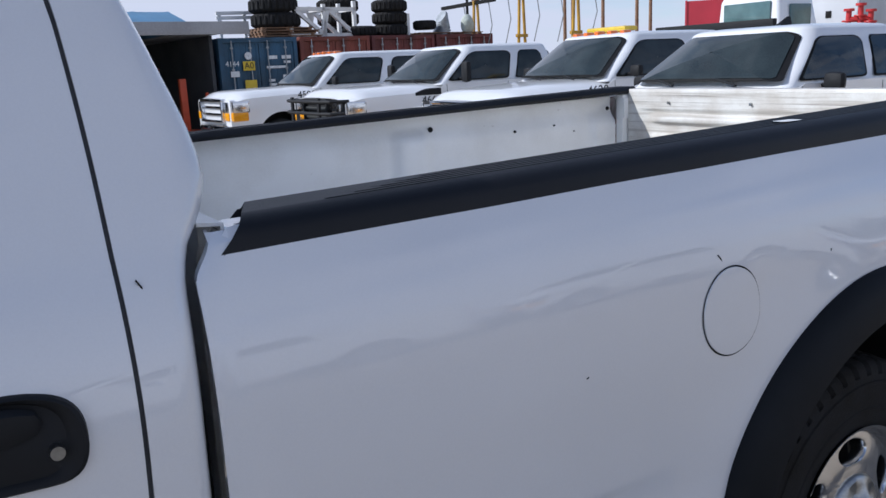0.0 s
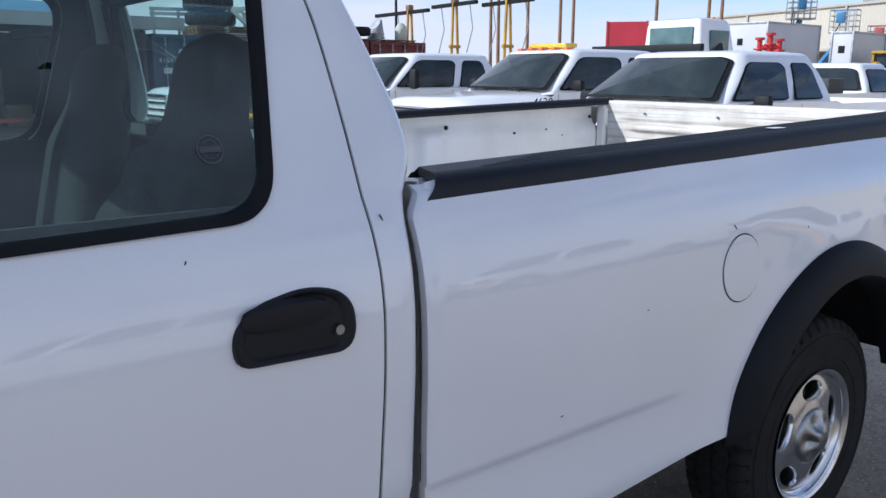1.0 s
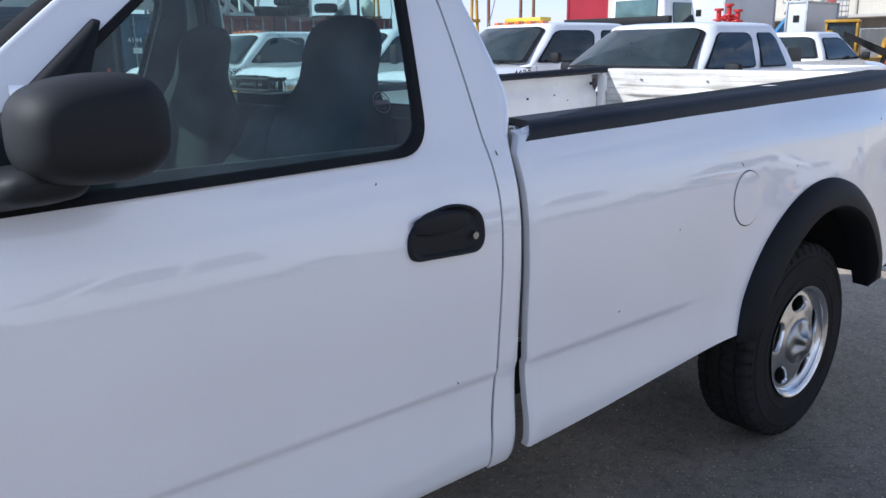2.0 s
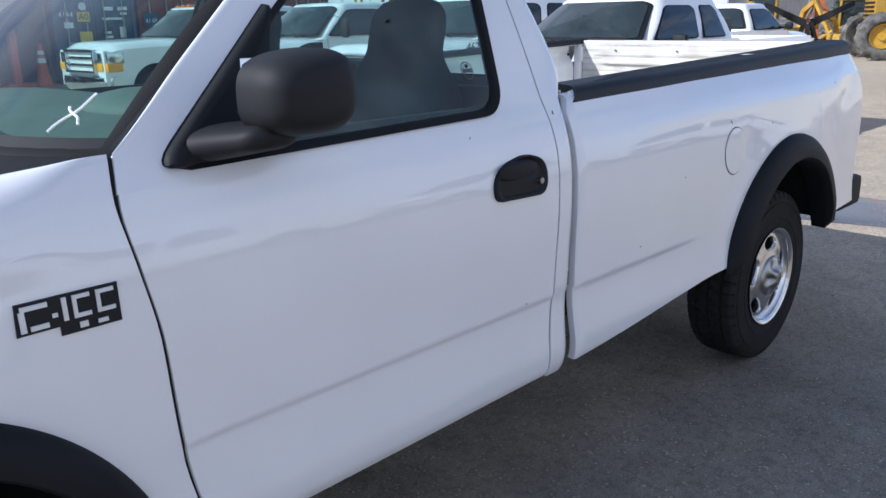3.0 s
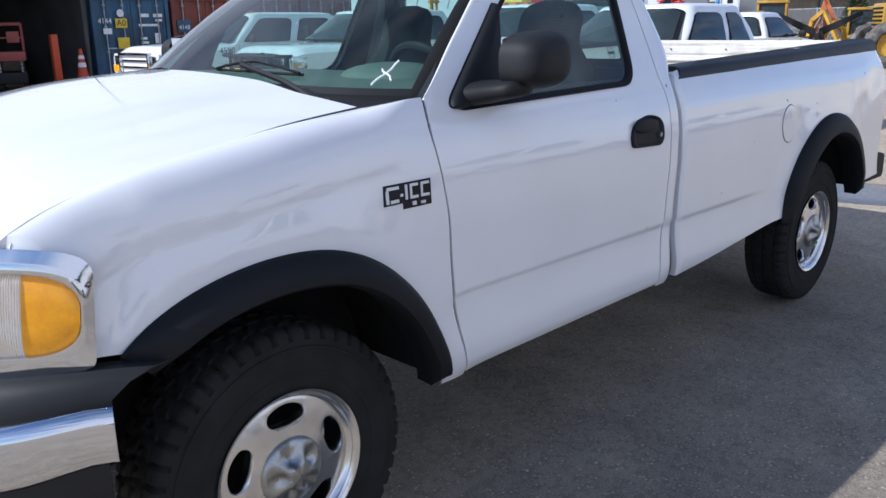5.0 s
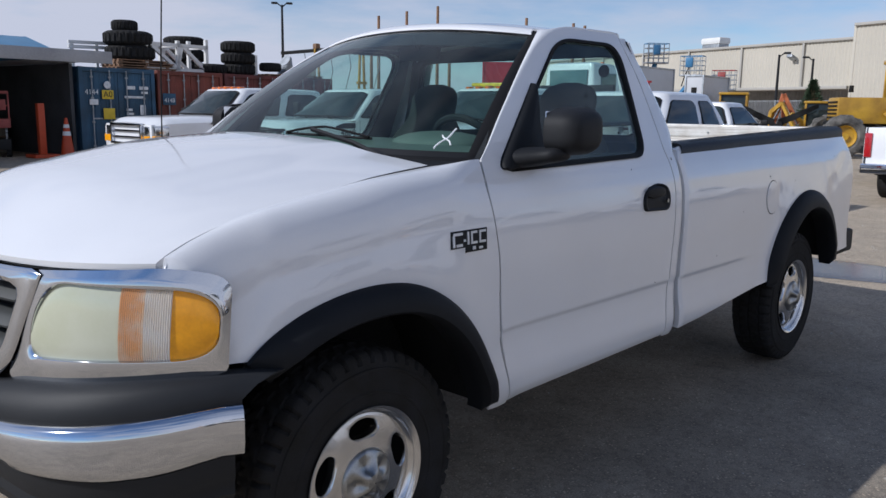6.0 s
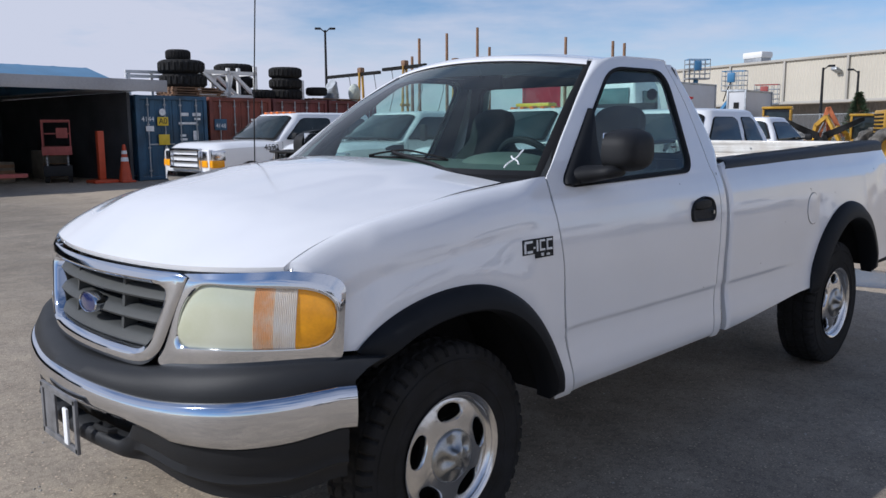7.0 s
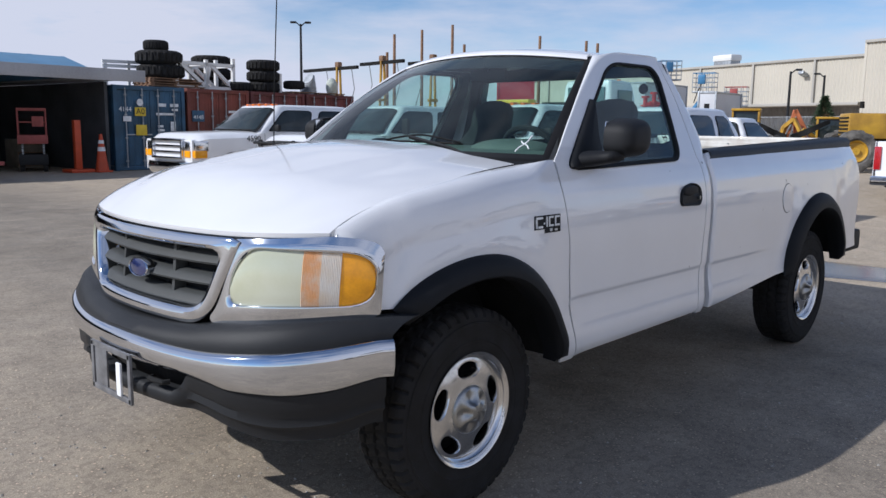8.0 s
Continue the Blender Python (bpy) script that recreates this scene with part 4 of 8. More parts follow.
# wheels
def wheel(x, y, s, z=0.379):
    w = new("wheel")
    w.parent = truck
    w.matrix_basis = Matrix.Translation((x, y, z)) @ (Matrix.Identity(4) if s < 0 else pose(0, 0, 0, 0, 0, 180))
    k_r, k_w = 1.135, 0.955
    bm = bmesh.new()
    rows = []
    seg = 230
    wall = [(0.212, -0.095), (0.222, -0.112), (0.240, -0.117), (0.262, -0.1205), (0.264, -0.1235), (0.269, -0.1235), (0.271, -0.1215), (0.300, -0.1235), (0.322, -0.122), (0.324, -0.125), (0.330, -0.1245), (0.332, -0.120), (0.345, -0.116)]
    tread = [(0.352, -0.114, 1), (0.360, -0.110, 1), (0.369, -0.103, 1), (0.373, -0.092, 1), (0.375, -0.068, 1), (0.375, -0.064, 0), (0.375, -0.058, 0), (0.375, -0.054, 2), (0.377, -0.030, 2), (0.377, -0.008, 2), (0.376, -0.004, 0), (0.376, 0.004, 0), (0.377, 0.008, 3), (0.377, 0.03, 3), (0.375, 0.054, 3), (0.375, 0.058, 0), (0.375, 0.064, 0), (0.375, 0.068, 4), (0.373, 0.092, 4), (0.369, 0.103, 4), (0.355, 0.113, 4)]
    inner = [(0.345, 0.116), (0.31, 0.123), (0.24, 0.117), (0.212, 0.095)]
    wall, inner = [[(0.212 + (r - 0.212) * k_r, o * k_w) for r, o in ring] for ring in (wall, inner)]
    tread = [(0.212 + (r - 0.212) * k_r, o * k_w, g) for r, o, g in tread]
    for r, o in wall:
        rows.append([(r * math.cos(2 * math.pi * k / seg), o, r * math.sin(2 * math.pi * k / seg)) for k in range(seg)])
    for r, o, g in tread:
        row = []
        for k in range(seg):
            slant = 0.0 if g in (1, 4) else (o * 60 * (1 if g == 2 else -1))
            ph = (k + (2.5 if g in (2, 4) else 0) + slant) % 5.0
            cut = 0.012 if g == 0 or ph < 1.0 else 0.0
            rr = r - cut
            row.append((rr * math.cos(2 * math.pi * k / seg), o + (0.004 if cut and g == 1 else 0), rr * math.sin(2 * math.pi * k / seg)))
        rows.append(row)
    for r, o in inner:
        rows.append([(r * math.cos(2 * math.pi * k / seg), o, r * math.sin(2 * math.pi * k / seg)) for k in range(seg)])
    loft(bm, rows, loop_cols=True)
    part("tyre", bm, TYRE, w, "black all-terrain tyre")
    # rim barrel and a domed disc with five oval openings
    bm = bmesh.new()
    spin(bm, [(0.205, 0.10), (0.205, -0.02), (0.208, -0.085), (0.212, -0.104), (0.222, -0.115), (0.228, -0.117), (0.226, -0.1135), (0.217, -0.110), (0.211, -0.100), (0.206, -0.090), (0.200, -0.086)], 72)

    def dome(r):
        return -0.086 - 0.016 * math.sin(math.pi * min(1.0, (0.200 - r) / 0.16)) - 0.010 * sst(0.11, 0.085, r)

    for q in range(5):
        c = 2 * math.pi * q / 5 + 0.30
        rect = [(lerp(0.078, 0.200, f), c - math.pi / 5) for f in (k / 8 for k in range(8))] + [(0.200, lerp(c - math.pi / 5, c + math.pi / 5, k / 16)) for k in range(16)] + [(lerp(0.200, 0.078, k / 8), c + math.pi / 5) for k in range(8)] + [(0.078, lerp(c + math.pi / 5, c - math.pi / 5, k / 16)) for k in range(16)]
        mid = (0.157, c)
        rows = []
        for f, d in ((0, 0), (0.35, 0.0), (0.7, 0.0), (0.90, 0.001), (0.97, 0.006), (1.0, 0.016), (1.0, 0.034)):
            row = []
            for r, t in rect:
                du, dv = (r - mid[0]), (t - mid[1]) * 0.145
                an = math.atan2(du / 0.0555, dv / 0.091)
                er, et = mid[0] + 0.0285 * math.sin(an), mid[1] + 0.057 * math.cos(an) / 0.157
                rr, tt = lerp(r, er, f), lerp(t, et, f)
                row.append((rr * math.cos(tt), dome(rr) + d, rr * math.sin(tt)))
            rows.append(row)
        loft(bm, rows, loop_cols=True)
    part("rim", bm, STEEL, w, "bright steel rim with five oval openings", None, 0, 30)
    bm = bmesh.new()
    rows = []
    for r, o in ((0.097, 0.094), (0.097, 0.104), (0.094, 0.112), (0.087, 0.119), (0.074, 0.125), (0.060, 0.132), (0.046, 0.140), (0.040, 0.146), (0.030, 0.150), (0.002, 0.151)):
        row = []
        for k in range(80):
            t = 2 * math.pi * k / 80
            wave = 0.5 - 0.5 * math.cos(5 * t)
            lobe = 1 - 0.16 * wave * sst(0.086, 0.06, r) * sst(0.02, 0.04, r)
            dip = 0.014 * wave * sst(0.086, 0.06, r) * sst(0.03, 0.05, r)
            row.append((r * lobe * math.cos(t), -(o - dip), r * lobe * math.sin(t)))
        rows.append(row)
    loft(bm, rows, loop_cols=True)
    part("hub_cap", bm, DULLSTEEL, w, "dull grey hub cap with five lobes", (0, -1, 0))
    bm = bmesh.new()
    spin(bm, [(0.20, 0.03), (0.12, 0.025), (0.01, 0.02)], 32)
    part("brake_drum", bm, DARK, w)


for s in (-1, 1):
    wheel(0.022, s * 0.838, s)
    wheel(3.543, s * 0.838, s)


# inner arches, underside and chassis
def under():
    for xa, za, r in (ARCH_F, ARCH_R):
        for s in (-1, 1):
            bm = bmesh.new()
            loft(bm, [[(xa + (r + 0.01) * math.cos(a), s * y, za + (r + 0.01) * math.sin(a)) for y in (0.92, 0.60)] for a in (lerp(radians(8 if xa < 1 else 16), radians(166), k / 24) for k in range(25))])
            if xa < 1:
                loft(bm, [[(xa + (r + 0.01) * math.cos(a) * f, s * 0.6, za + (r + 0.01) * math.sin(a) * f) for f in (1, 0.02)] for a in (lerp(-0.2, math.pi + 0.1, k / 24) for k in range(25))])
            else:
                loft(bm, [[(xa + (r + 0.01) * math.cos(a) * f, s * 0.575, za + (r + 0.01) * math.sin(a) * f) for f in (1, 0.3)] for a in (lerp(radians(20), radians(170), k / 24) for k in range(25))])
            part("arch_liner", bm, DARK, truck, "", None, 0.004)
    for s in (-1, 1):
        bm = bmesh.new()
        box(bm, (1.9, s * 0.42, 0.53), (5.2, 0.07, 0.15), 0.01)
        part("chassis_rail", bm, DARK, truck)
    for x in (0.0, 3.53):
        bm = bmesh.new()
        tube(bm, (x, -0.78, 0.385), (x, 0.78, 0.385), 0.045, None, 12)
        bmesh.ops.create_icosphere(bm, subdivisions=2, radius=0.15, matrix=Matrix.Translation((x, -0.1, 0.385)))
        part("axle", bm, DARK, truck)
    # Unseen underside parts, added to block light passing beneath the truck
    for x, y, z, sx, sy, sz, nm in ((2.25, -0.45, 0.56, 1.10, 0.40, 0.22, "fuel_tank"), (1.10, 0.0, 0.48, 1.0, 0.46, 0.24, "gearbox"), (1.75, 0.05, 0.50, 0.42, 0.60, 0.22, "transfer_case"), (2.45, 0.45, 0.54, 0.85, 0.26, 0.20, "silencer"), (0.10, 0.0, 0.48, 0.55, 0.8, 0.26, "oil_pan"), (3.95, 0.0, 0.58, 0.70, 0.86, 0.22, "spare_wheel_well")):
        bm = bmesh.new()
        box(bm, (x, y, z), (sx, sy, sz), 0.05)
        part(nm, bm, DARK, truck)
    for x in (1.0, 1.9, 2.8):
        bm = bmesh.new()
        box(bm, (x, 0, 0.52), (0.12, 1.3, 0.10), 0.02)
        part("crossmember", bm, DARK, truck)
    bm = bmesh.new()
    tube(bm, (1.9, 0.0, 0.46), (3.53, -0.1, 0.385), 0.05, None, 12)
    part("drive_shaft", bm, DARK, truck)
    bm = bmesh.new()
    box(bm, (1.25, 0, 0.56), (1.25, 1.8, 0.10), 0.01)
    box(bm, (-0.1, 0, 0.75), (0.9, 0.86, 0.5), 0.02)
    part("underbody", bm, DARK, truck)
    bm = bmesh.new()
    box(bm, (4.60, 0, 0.66), (0.16, 1.76, 0.15), 0.03)
    box(bm, (4.60, 0, 0.745), (0.17, 1.2, 0.02), 0.005)
    part("rear_bumper", bm, CHROME, truck, "chrome rear step bumper")
    for s in (-1, 1):
        bm = bmesh.new()
        box(bm, (4.455, s * 0.930, 0.645), (0.33, 0.07, 0.15), 0.028)
        part("bumper_end", bm, FLARE, truck, "black rear bumper end")


under()


# ---------------------------------------------------------------- front end
def fas(y, z, o=0.0):
    """A point of the front, o metres proud of it."""
    n = Vector((-1, 0.5 * y + 1.5 * y ** 5, 0)).normalized()
    lean = 0.10 * (z - 0.90)
    return Vector((fascia_x(y) + lean, y, z)) + n * o


GRILLE = rounded([(-0.390, 0.806, 0.08), (0.390, 0.806, 0.08), (0.475, 1.022, 0.05), (-0.475, 1.022, 0.05)], 0.06, 8)


def ring_part(name, inner, grow, prof, material, parent, label, c, n=120, outer=None):
    """A rounded band round an outline on the front."""
    a = by_angle(inner, n, c)
    b = by_angle(outer, n, c) if outer else None
    bm = bmesh.new()
    rows = []
    for f, o in prof:
        row = []
        for k, p in enumerate(a):
            if b:
                q = p.lerp(b[k], f)
            else:
                d = p - Vector(c)
                q = p + d.normalized() * grow * f
            row.append(fas(q.x, q.y, o))
        rows.append(row)
    loft(bm, rows, loop_cols=True)
    return part(name, bm, material, parent, label, (-1, 0, 0))


def front():
    g = new("grille")
    g.parent = truck
    gout = rounded([(-0.43, 0.750, 0.12), (0.43, 0.750, 0.12), (0.565, 1.068, 0.02), (-0.565, 1.068, 0.02)], 0.06, 8)
    ring_part("surround", GRILLE, 0.05, ((0, -0.05), (0.0, 0.004), (0.12, 0.016), (0.4, 0.024), (0.7, 0.021), (0.92, 0.018), (1.0, 0.013)), CHROME, g, "chrome grille surround", (0, 0.92), 160, gout)
    # dark space behind, bars and dividers
    bm = bmesh.new()
    loft(bm, [[fas(-0.5 + j * 0.05, z, -0.075) for j in range(21)] for z in (0.74, 0.9, 1.05)])
    part("backing", bm, DARK, g)

    def half(z):
        return lerp(0.392, 0.478, (z - 0.79) / 0.232) - 0.004

    for zc, h in ((0.832, 0.046), (0.908, 0.042), (0.983, 0.042)):
        bm = bmesh.new()
        rows = []
        for j in range(33):
            y = half(zc) * (-1 + 2 * j / 32)
            rows.append([fas(y, zc + dz, o) for dz, o in ((h / 2, -0.07), (h / 2 - 0.003, -0.035), (h / 2 - 0.012, -0.018), (-h / 2 + 0.010, -0.004), (-h / 2 + 0.002, -0.010), (-h / 2 - 0.006, -0.07))])
        loft(bm, rows, cap=True)
        part("bar", bm, GRILLEGREY, g, "grey plastic grille bar")
    for y0 in (-0.20, 0.20):
        bm = bmesh.new()
        rows = [[fas(y0 + dy, z, o) for dy, o in ((-0.010, -0.07), (-0.008, -0.020), (0.008, -0.020), (0.010, -0.07))] for z in (0.80, 0.9, 1.02)]
        loft(bm, rows, cap=True)
        part("divider", bm, GRILLEGREY, g)
    bm = bmesh.new()
    rows = [[fas(0.075 * f * math.cos(t), 0.911 + 0.036 * f * math.sin(t), o) for t in (2 * math.pi * k / 40 for k in range(40))] for f, o in ((1.0, -0.02), (1.0, 0.012), (0.94, 0.016), (0.9, 0.013))]
    loft(bm, rows, loop_cols=True)
    part("emblem_rim", bm, CHROME, g, "chrome rim of the emblem")
    bm = bmesh.new()
    rows = [[fas(0.068 * f * math.cos(t), 0.911 + 0.032 * f * math.sin(t), o) for t in (2 * math.pi * k / 40 for k in range(40))] for f, o in ((1.0, 0.011), (0.6, 0.015), (0.02, 0.016))]
    loft(bm, rows, loop_cols=True)
    part("emblem", bm, BLUEBADGE, g, "blue oval emblem")
    for s in (-1, 1):
        lamp = new("headlight")
        lamp.parent = truck
        lamp["label"] = "headlight with yellowed lens and amber signal"
        L = [(s * 0.525, 0.838, 0.04), (s * 0.937, 0.840, 0.06), (s * 0.938, 1.016, 0.08), (s * 0.600, 1.038, 0.10), (s * 0.532, 0.950, 0.07)]
        inner = rounded(L, 0.05, 8)
        outer = rounded([(s * 0.430, 0.764, 0.03), (s * 0.952, 0.797, 0.02), (s * 0.950, 1.058, 0.09), (s * 0.850, 1.078, 0.03), (s * 0.780, 1.074, 0.03), (s * 0.520, 1.064, 0.02)], 0.05, 8)
        ring_part("bezel", inner, 0.04, ((0, -0.020), (0.0, 0.009), (0.06, 0.014), (0.25, 0.015), (0.55, 0.011), (0.85, 0.007), (1.0, 0.005)), CHROME, lamp, "chrome headlight bezel", (s * 0.73, 0.935), 140, outer)
        # lens in three bands: clear, ribbed, amber
        for name, y0, y1, material, label, rib in (("lens", 0.515, 0.774, LENS, "yellowed clear lens", 0.0009), ("signal_lens", 0.774, 0.822, AMBERPALE, "pale orange ribbed signal lens", 0.0035), ("side_lens", 0.822, 0.868, PALELENS, "pale ribbed lens", 0.0035), ("amber_lens", 0.868, 0.96, AMBER, "amber side marker lens", 0.0)):
            bm = bmesh.new()
            inn = [(p.x * s, p.y) for p in inner]
            rows = []
            m = 84 if name == "lens" else 24
            for j in range(m + 1):
                y = lerp(y0, y1, j / m)
                zs = []
                for (ya, za), (yb, zb) in zip(inn, inn[1:] + inn[:1]):
                    if (ya - y) * (yb - y) <= 0 and ya != yb:
                        zs.append(za + (zb - za) * (y - ya) / (yb - ya))
                if len(zs) < 2:
                    continue
                lo, hi = min(zs), max(zs)
                rows.append([fas(s * y, lerp(lo, hi, k / 10), 0.003 + 0.010 * math.sin(math.pi * k / 10) ** 0.5 + (rib if j % 2 else 0)) for k in range(11)])
            loft(bm, rows)
            part(name, bm, material, lamp, label, (-1, 0, 0), 0.004)
    # bumper: grey pad, chrome face, grey valance
    b = new("front_bumper")
    b.parent = truck
    ys = [-1.025 + 2.05 * k / 80 for k in range(81)]

    def bum(y, z, o):
        n = Vector((-1, 0.52 * y + 1.68 * y ** 5, 0)).normalized()
        return Vector((bumper_x(y), y, z)) + n * o

    def ctop(y):
        return curve(abs(y), [(0, 0.690), (0.45, 0.683), (0.75, 0.694), (0.9, 0.712), (1.0, 0.735)])

    def cbot(y):
        return curve(abs(y), [(0, 0.588), (0.36, 0.592), (0.50, 0.579), (0.62, 0.559), (0.78, 0.555), (0.9, 0.569), (1.0, 0.607)])

    def ptop(y):
        return curve(abs(y), [(0, 0.738), (0.2, 0.744), (0.38, 0.756), (0.5, 0.774), (0.62, 0.782), (1.0, 0.802)])

    bm = bmesh.new()
    rows = []
    for y in ys:
        back = fas(y, ptop(y), -0.03)
        f = bum(y, ctop(y) + 0.012, -0.008)
        top = Vector((lerp(back.x, f.x, 0.45), y, max(ptop(y) - 0.004, ctop(y) + 0.025)))
        rows.append([back, top, Vector((lerp(back.x, f.x, 0.75), y, lerp(top.z, f.z, 0.35))), f, bum(y, ctop(y) - 0.01, -0.012), bum(y, ctop(y) - 0.02, -0.05)])
    loft(bm, rows)
    part("pad", bm, GREYPAD, b, "dark grey plastic bumper pad", (-1, 0, 1), 0.004, 60)
    bm = bmesh.new()
    rows = []
    for y in ys:
        t, c = ctop(y), cbot(y)
        rows.append([bum(y, t - 0.001, -0.030), bum(y, t, -0.004), bum(y, t - 0.012, 0.008), bum(y, lerp(t, c, 0.3), 0.014), bum(y, lerp(t, c, 0.7), 0.012), bum(y, c + 0.008, 0.002), bum(y, c, -0.015)])
    loft(bm, rows)
    part("chrome_face", bm, CHROME, b, "chrome bumper face", (-1, 0, 0), 0.003, 60)
    bm = bmesh.new()

    def vbot(y):
        return curve(abs(y), [(0, 0.452), (0.30, 0.455), (0.45, 0.440), (0.60, 0.405), (0.75, 0.385), (0.90, 0.395), (1.0, 0.44)])

    rows = []
    for y in [-1.015 + 2.03 * k / 140 for k in range(141)]:
        v = vbot(y)
        e = sst(0.43, 0.32, abs(y))
        c = lerp(cbot(y) - 0.001, 0.518, e)
        a = [(0.0, -0.012), (0.35, -0.016), (0.45, -0.030), (0.62, -0.026), (0.72, -0.046), (0.93, -0.050), (1.0, -0.10)]
        m = [(0.0, -0.07), (0.08, -0.022), (0.3, -0.012), (0.6, -0.012), (0.85, -0.018), (0.95, -0.026), (1.0, -0.07)]
        rows.append([bum(y, lerp(c, v, lerp(p[0], q[0], e)), lerp(p[1], q[1], e)) for p, q in zip(a, m)])
    loft(bm, rows)
    part("valance", bm, GREYPAD, b, "dark grey lower valance", (-1, 0, 0), 0.004, 50)
    bm = bmesh.new()
    loft(bm, [[bum(y, z, -0.11) for y in (-0.42, -0.2, 0, 0.2, 0.42)] for z in (0.44, 0.63)])
    part("opening_back", bm, DARK, b)
    # bent number-plate bracket, clear at the middle
    bm = bmesh.new()
    for a, c in ((((0.150, 0.612), (0.150, 0.446))), (((-0.150, 0.612), (-0.150, 0.446))), ((0.150, 0.612), (-0.150, 0.612)), ((0.150, 0.446), (-0.150, 0.446))):
        p, q = bum(a[0], a[1], 0.028), bum(c[0], c[1], 0.028)
        box(bm, (p + q) / 2, (0.012, max(0.022, abs(p.y - q.y) + 0.02), max(0.022, abs(p.z - q.z) + 0.02)), 0.003)
    box(bm, bum(0.085, 0.53, 0.022), (0.008, 0.10, 0.16), 0.002)
    part("plate_bracket", bm, BRACKET, b, "grey plastic number-plate bracket")
    bm = bmesh.new()
    box(bm, bum(-0.075, 0.515, 0.030), (0.010, 0.035, 0.125), 0.004)
    part("bracket_post", bm, WHITEMARK, b, "white upright of the plate bracket")
    for y0 in (-0.27, 0.27):
        bm = bmesh.new()
        rope(bm, [bum(y0 - 0.05, 0.545, -0.02), bum(y0 - 0.04, 0.545, 0.0), bum(y0, 0.548, 0.008), bum(y0 + 0.04, 0.545, 0.0), bum(y0 + 0.05, 0.545, -0.02)], 0.010, 8)
        part("tow_hook", bm, DARK, b)
    # dark filler behind the front
    bm = bmesh.new()
    loft(bm, [[fas(y, z, -0.10) for y in (-0.88, -0.7, -0.4, 0, 0.4, 0.7, 0.88)] for z in (0.45, 0.75, 1.03)])
    part("radiator_support", bm, DARK, truck, "", None, 0.01)


front()


def mirror(s):
    m = new("wing_mirror")
    m.parent = truck
    m["label"] = "black plastic wing mirror"
    # folded back along the door, its rounded front turned outwards
    bm = bmesh.new()
    rows = []
    for i in range(29):
        t = i / 28
        y = lerp(1.142, 1.012, t)
        e = math.sqrt(max(0.0, 1 - (1 - min(1, t / 0.70)) ** 2.4))
        row = []
        for k in range(48):
            a = 2 * math.pi * k / 48
            ca, sa = math.cos(a), math.sin(a)
            px = abs(ca) ** 0.60 * (1 if ca > 0 else -1)
            pz = abs(sa) ** 0.66 * (1 if sa > 0 else -1)
            row.append((0.897 + 0.115 * px * (0.42 + 0.58 * e) - 0.012 * (1 - e), s * y, 1.400 + 0.083 * pz * (0.38 + 0.62 * e) * (1 - 0.10 * sst(0.2, -1.0, px)) + 0.004 * px))
        rows.append(row)
    loft(bm, rows, loop_cols=True, cap=True)
    part("housing", bm, BLACK, m, "rounded black mirror housing")
    bm = bmesh.new()
    box(bm, (0.897, s * 1.009, 1.400), (0.196, 0.004, 0.136), 0.0015)
    part("mirror_glass", bm, CHROME, m, "mirror glass turned to the window")
    bm = bmesh.new()
    rows = []
    for i in range(17):
        t = i / 16
        e = math.sqrt(max(0.02, 1 - max(0.0, (t - 0.8) / 0.2) ** 2))
        y, cx, cz = lerp(0.885, 1.085, t), lerp(0.800, 0.822, sst(0, 0.8, t)), lerp(1.302, 1.326, t)
        hx, hz = lerp(0.112, 0.064, sst(0, 0.9, t)) * e, lerp(0.038, 0.026, sst(0, 0.9, t)) * e
        row = []
        for k in range(28):
            ca, sa = math.cos(2 * math.pi * k / 28), math.sin(2 * math.pi * k / 28)
            row.append((cx + hx * abs(ca) ** 0.7 * (1 if ca > 0 else -1), s * y, cz + hz * abs(sa) ** 0.8 * (1 if sa > 0 else -1) - 0.012 * (ca < 0) * abs(ca) * (1 - t)))
        rows.append(row)
    loft(bm, rows, loop_cols=True, cap=True)
    part("arm", bm, BLACK, m, "black mirror arm")
    bm = bmesh.new()
    tri = rounded([(0.622, 1.260, 0.085), (0.925, 1.296, 0.01), (0.935, 1.400, 0.05), (1.012, 1.570, 0.004), (1.000, 1.572, 0.004)], 0.02, 6)
    c = Vector((0.84, 1.36))
    rows = [[win3(c + (p - c) * f, s, o) for p in tri] for f, o in ((1.0, 0.0), (0.99, 0.016), (0.95, 0.026), (0.86, 0.031), (0.02, 0.031))]
    loft(bm, rows, loop_cols=True)
    part("sail_panel", bm, FLARE, m, "black triangular mirror base")


for s in (-1, 1):
    mirror(s)


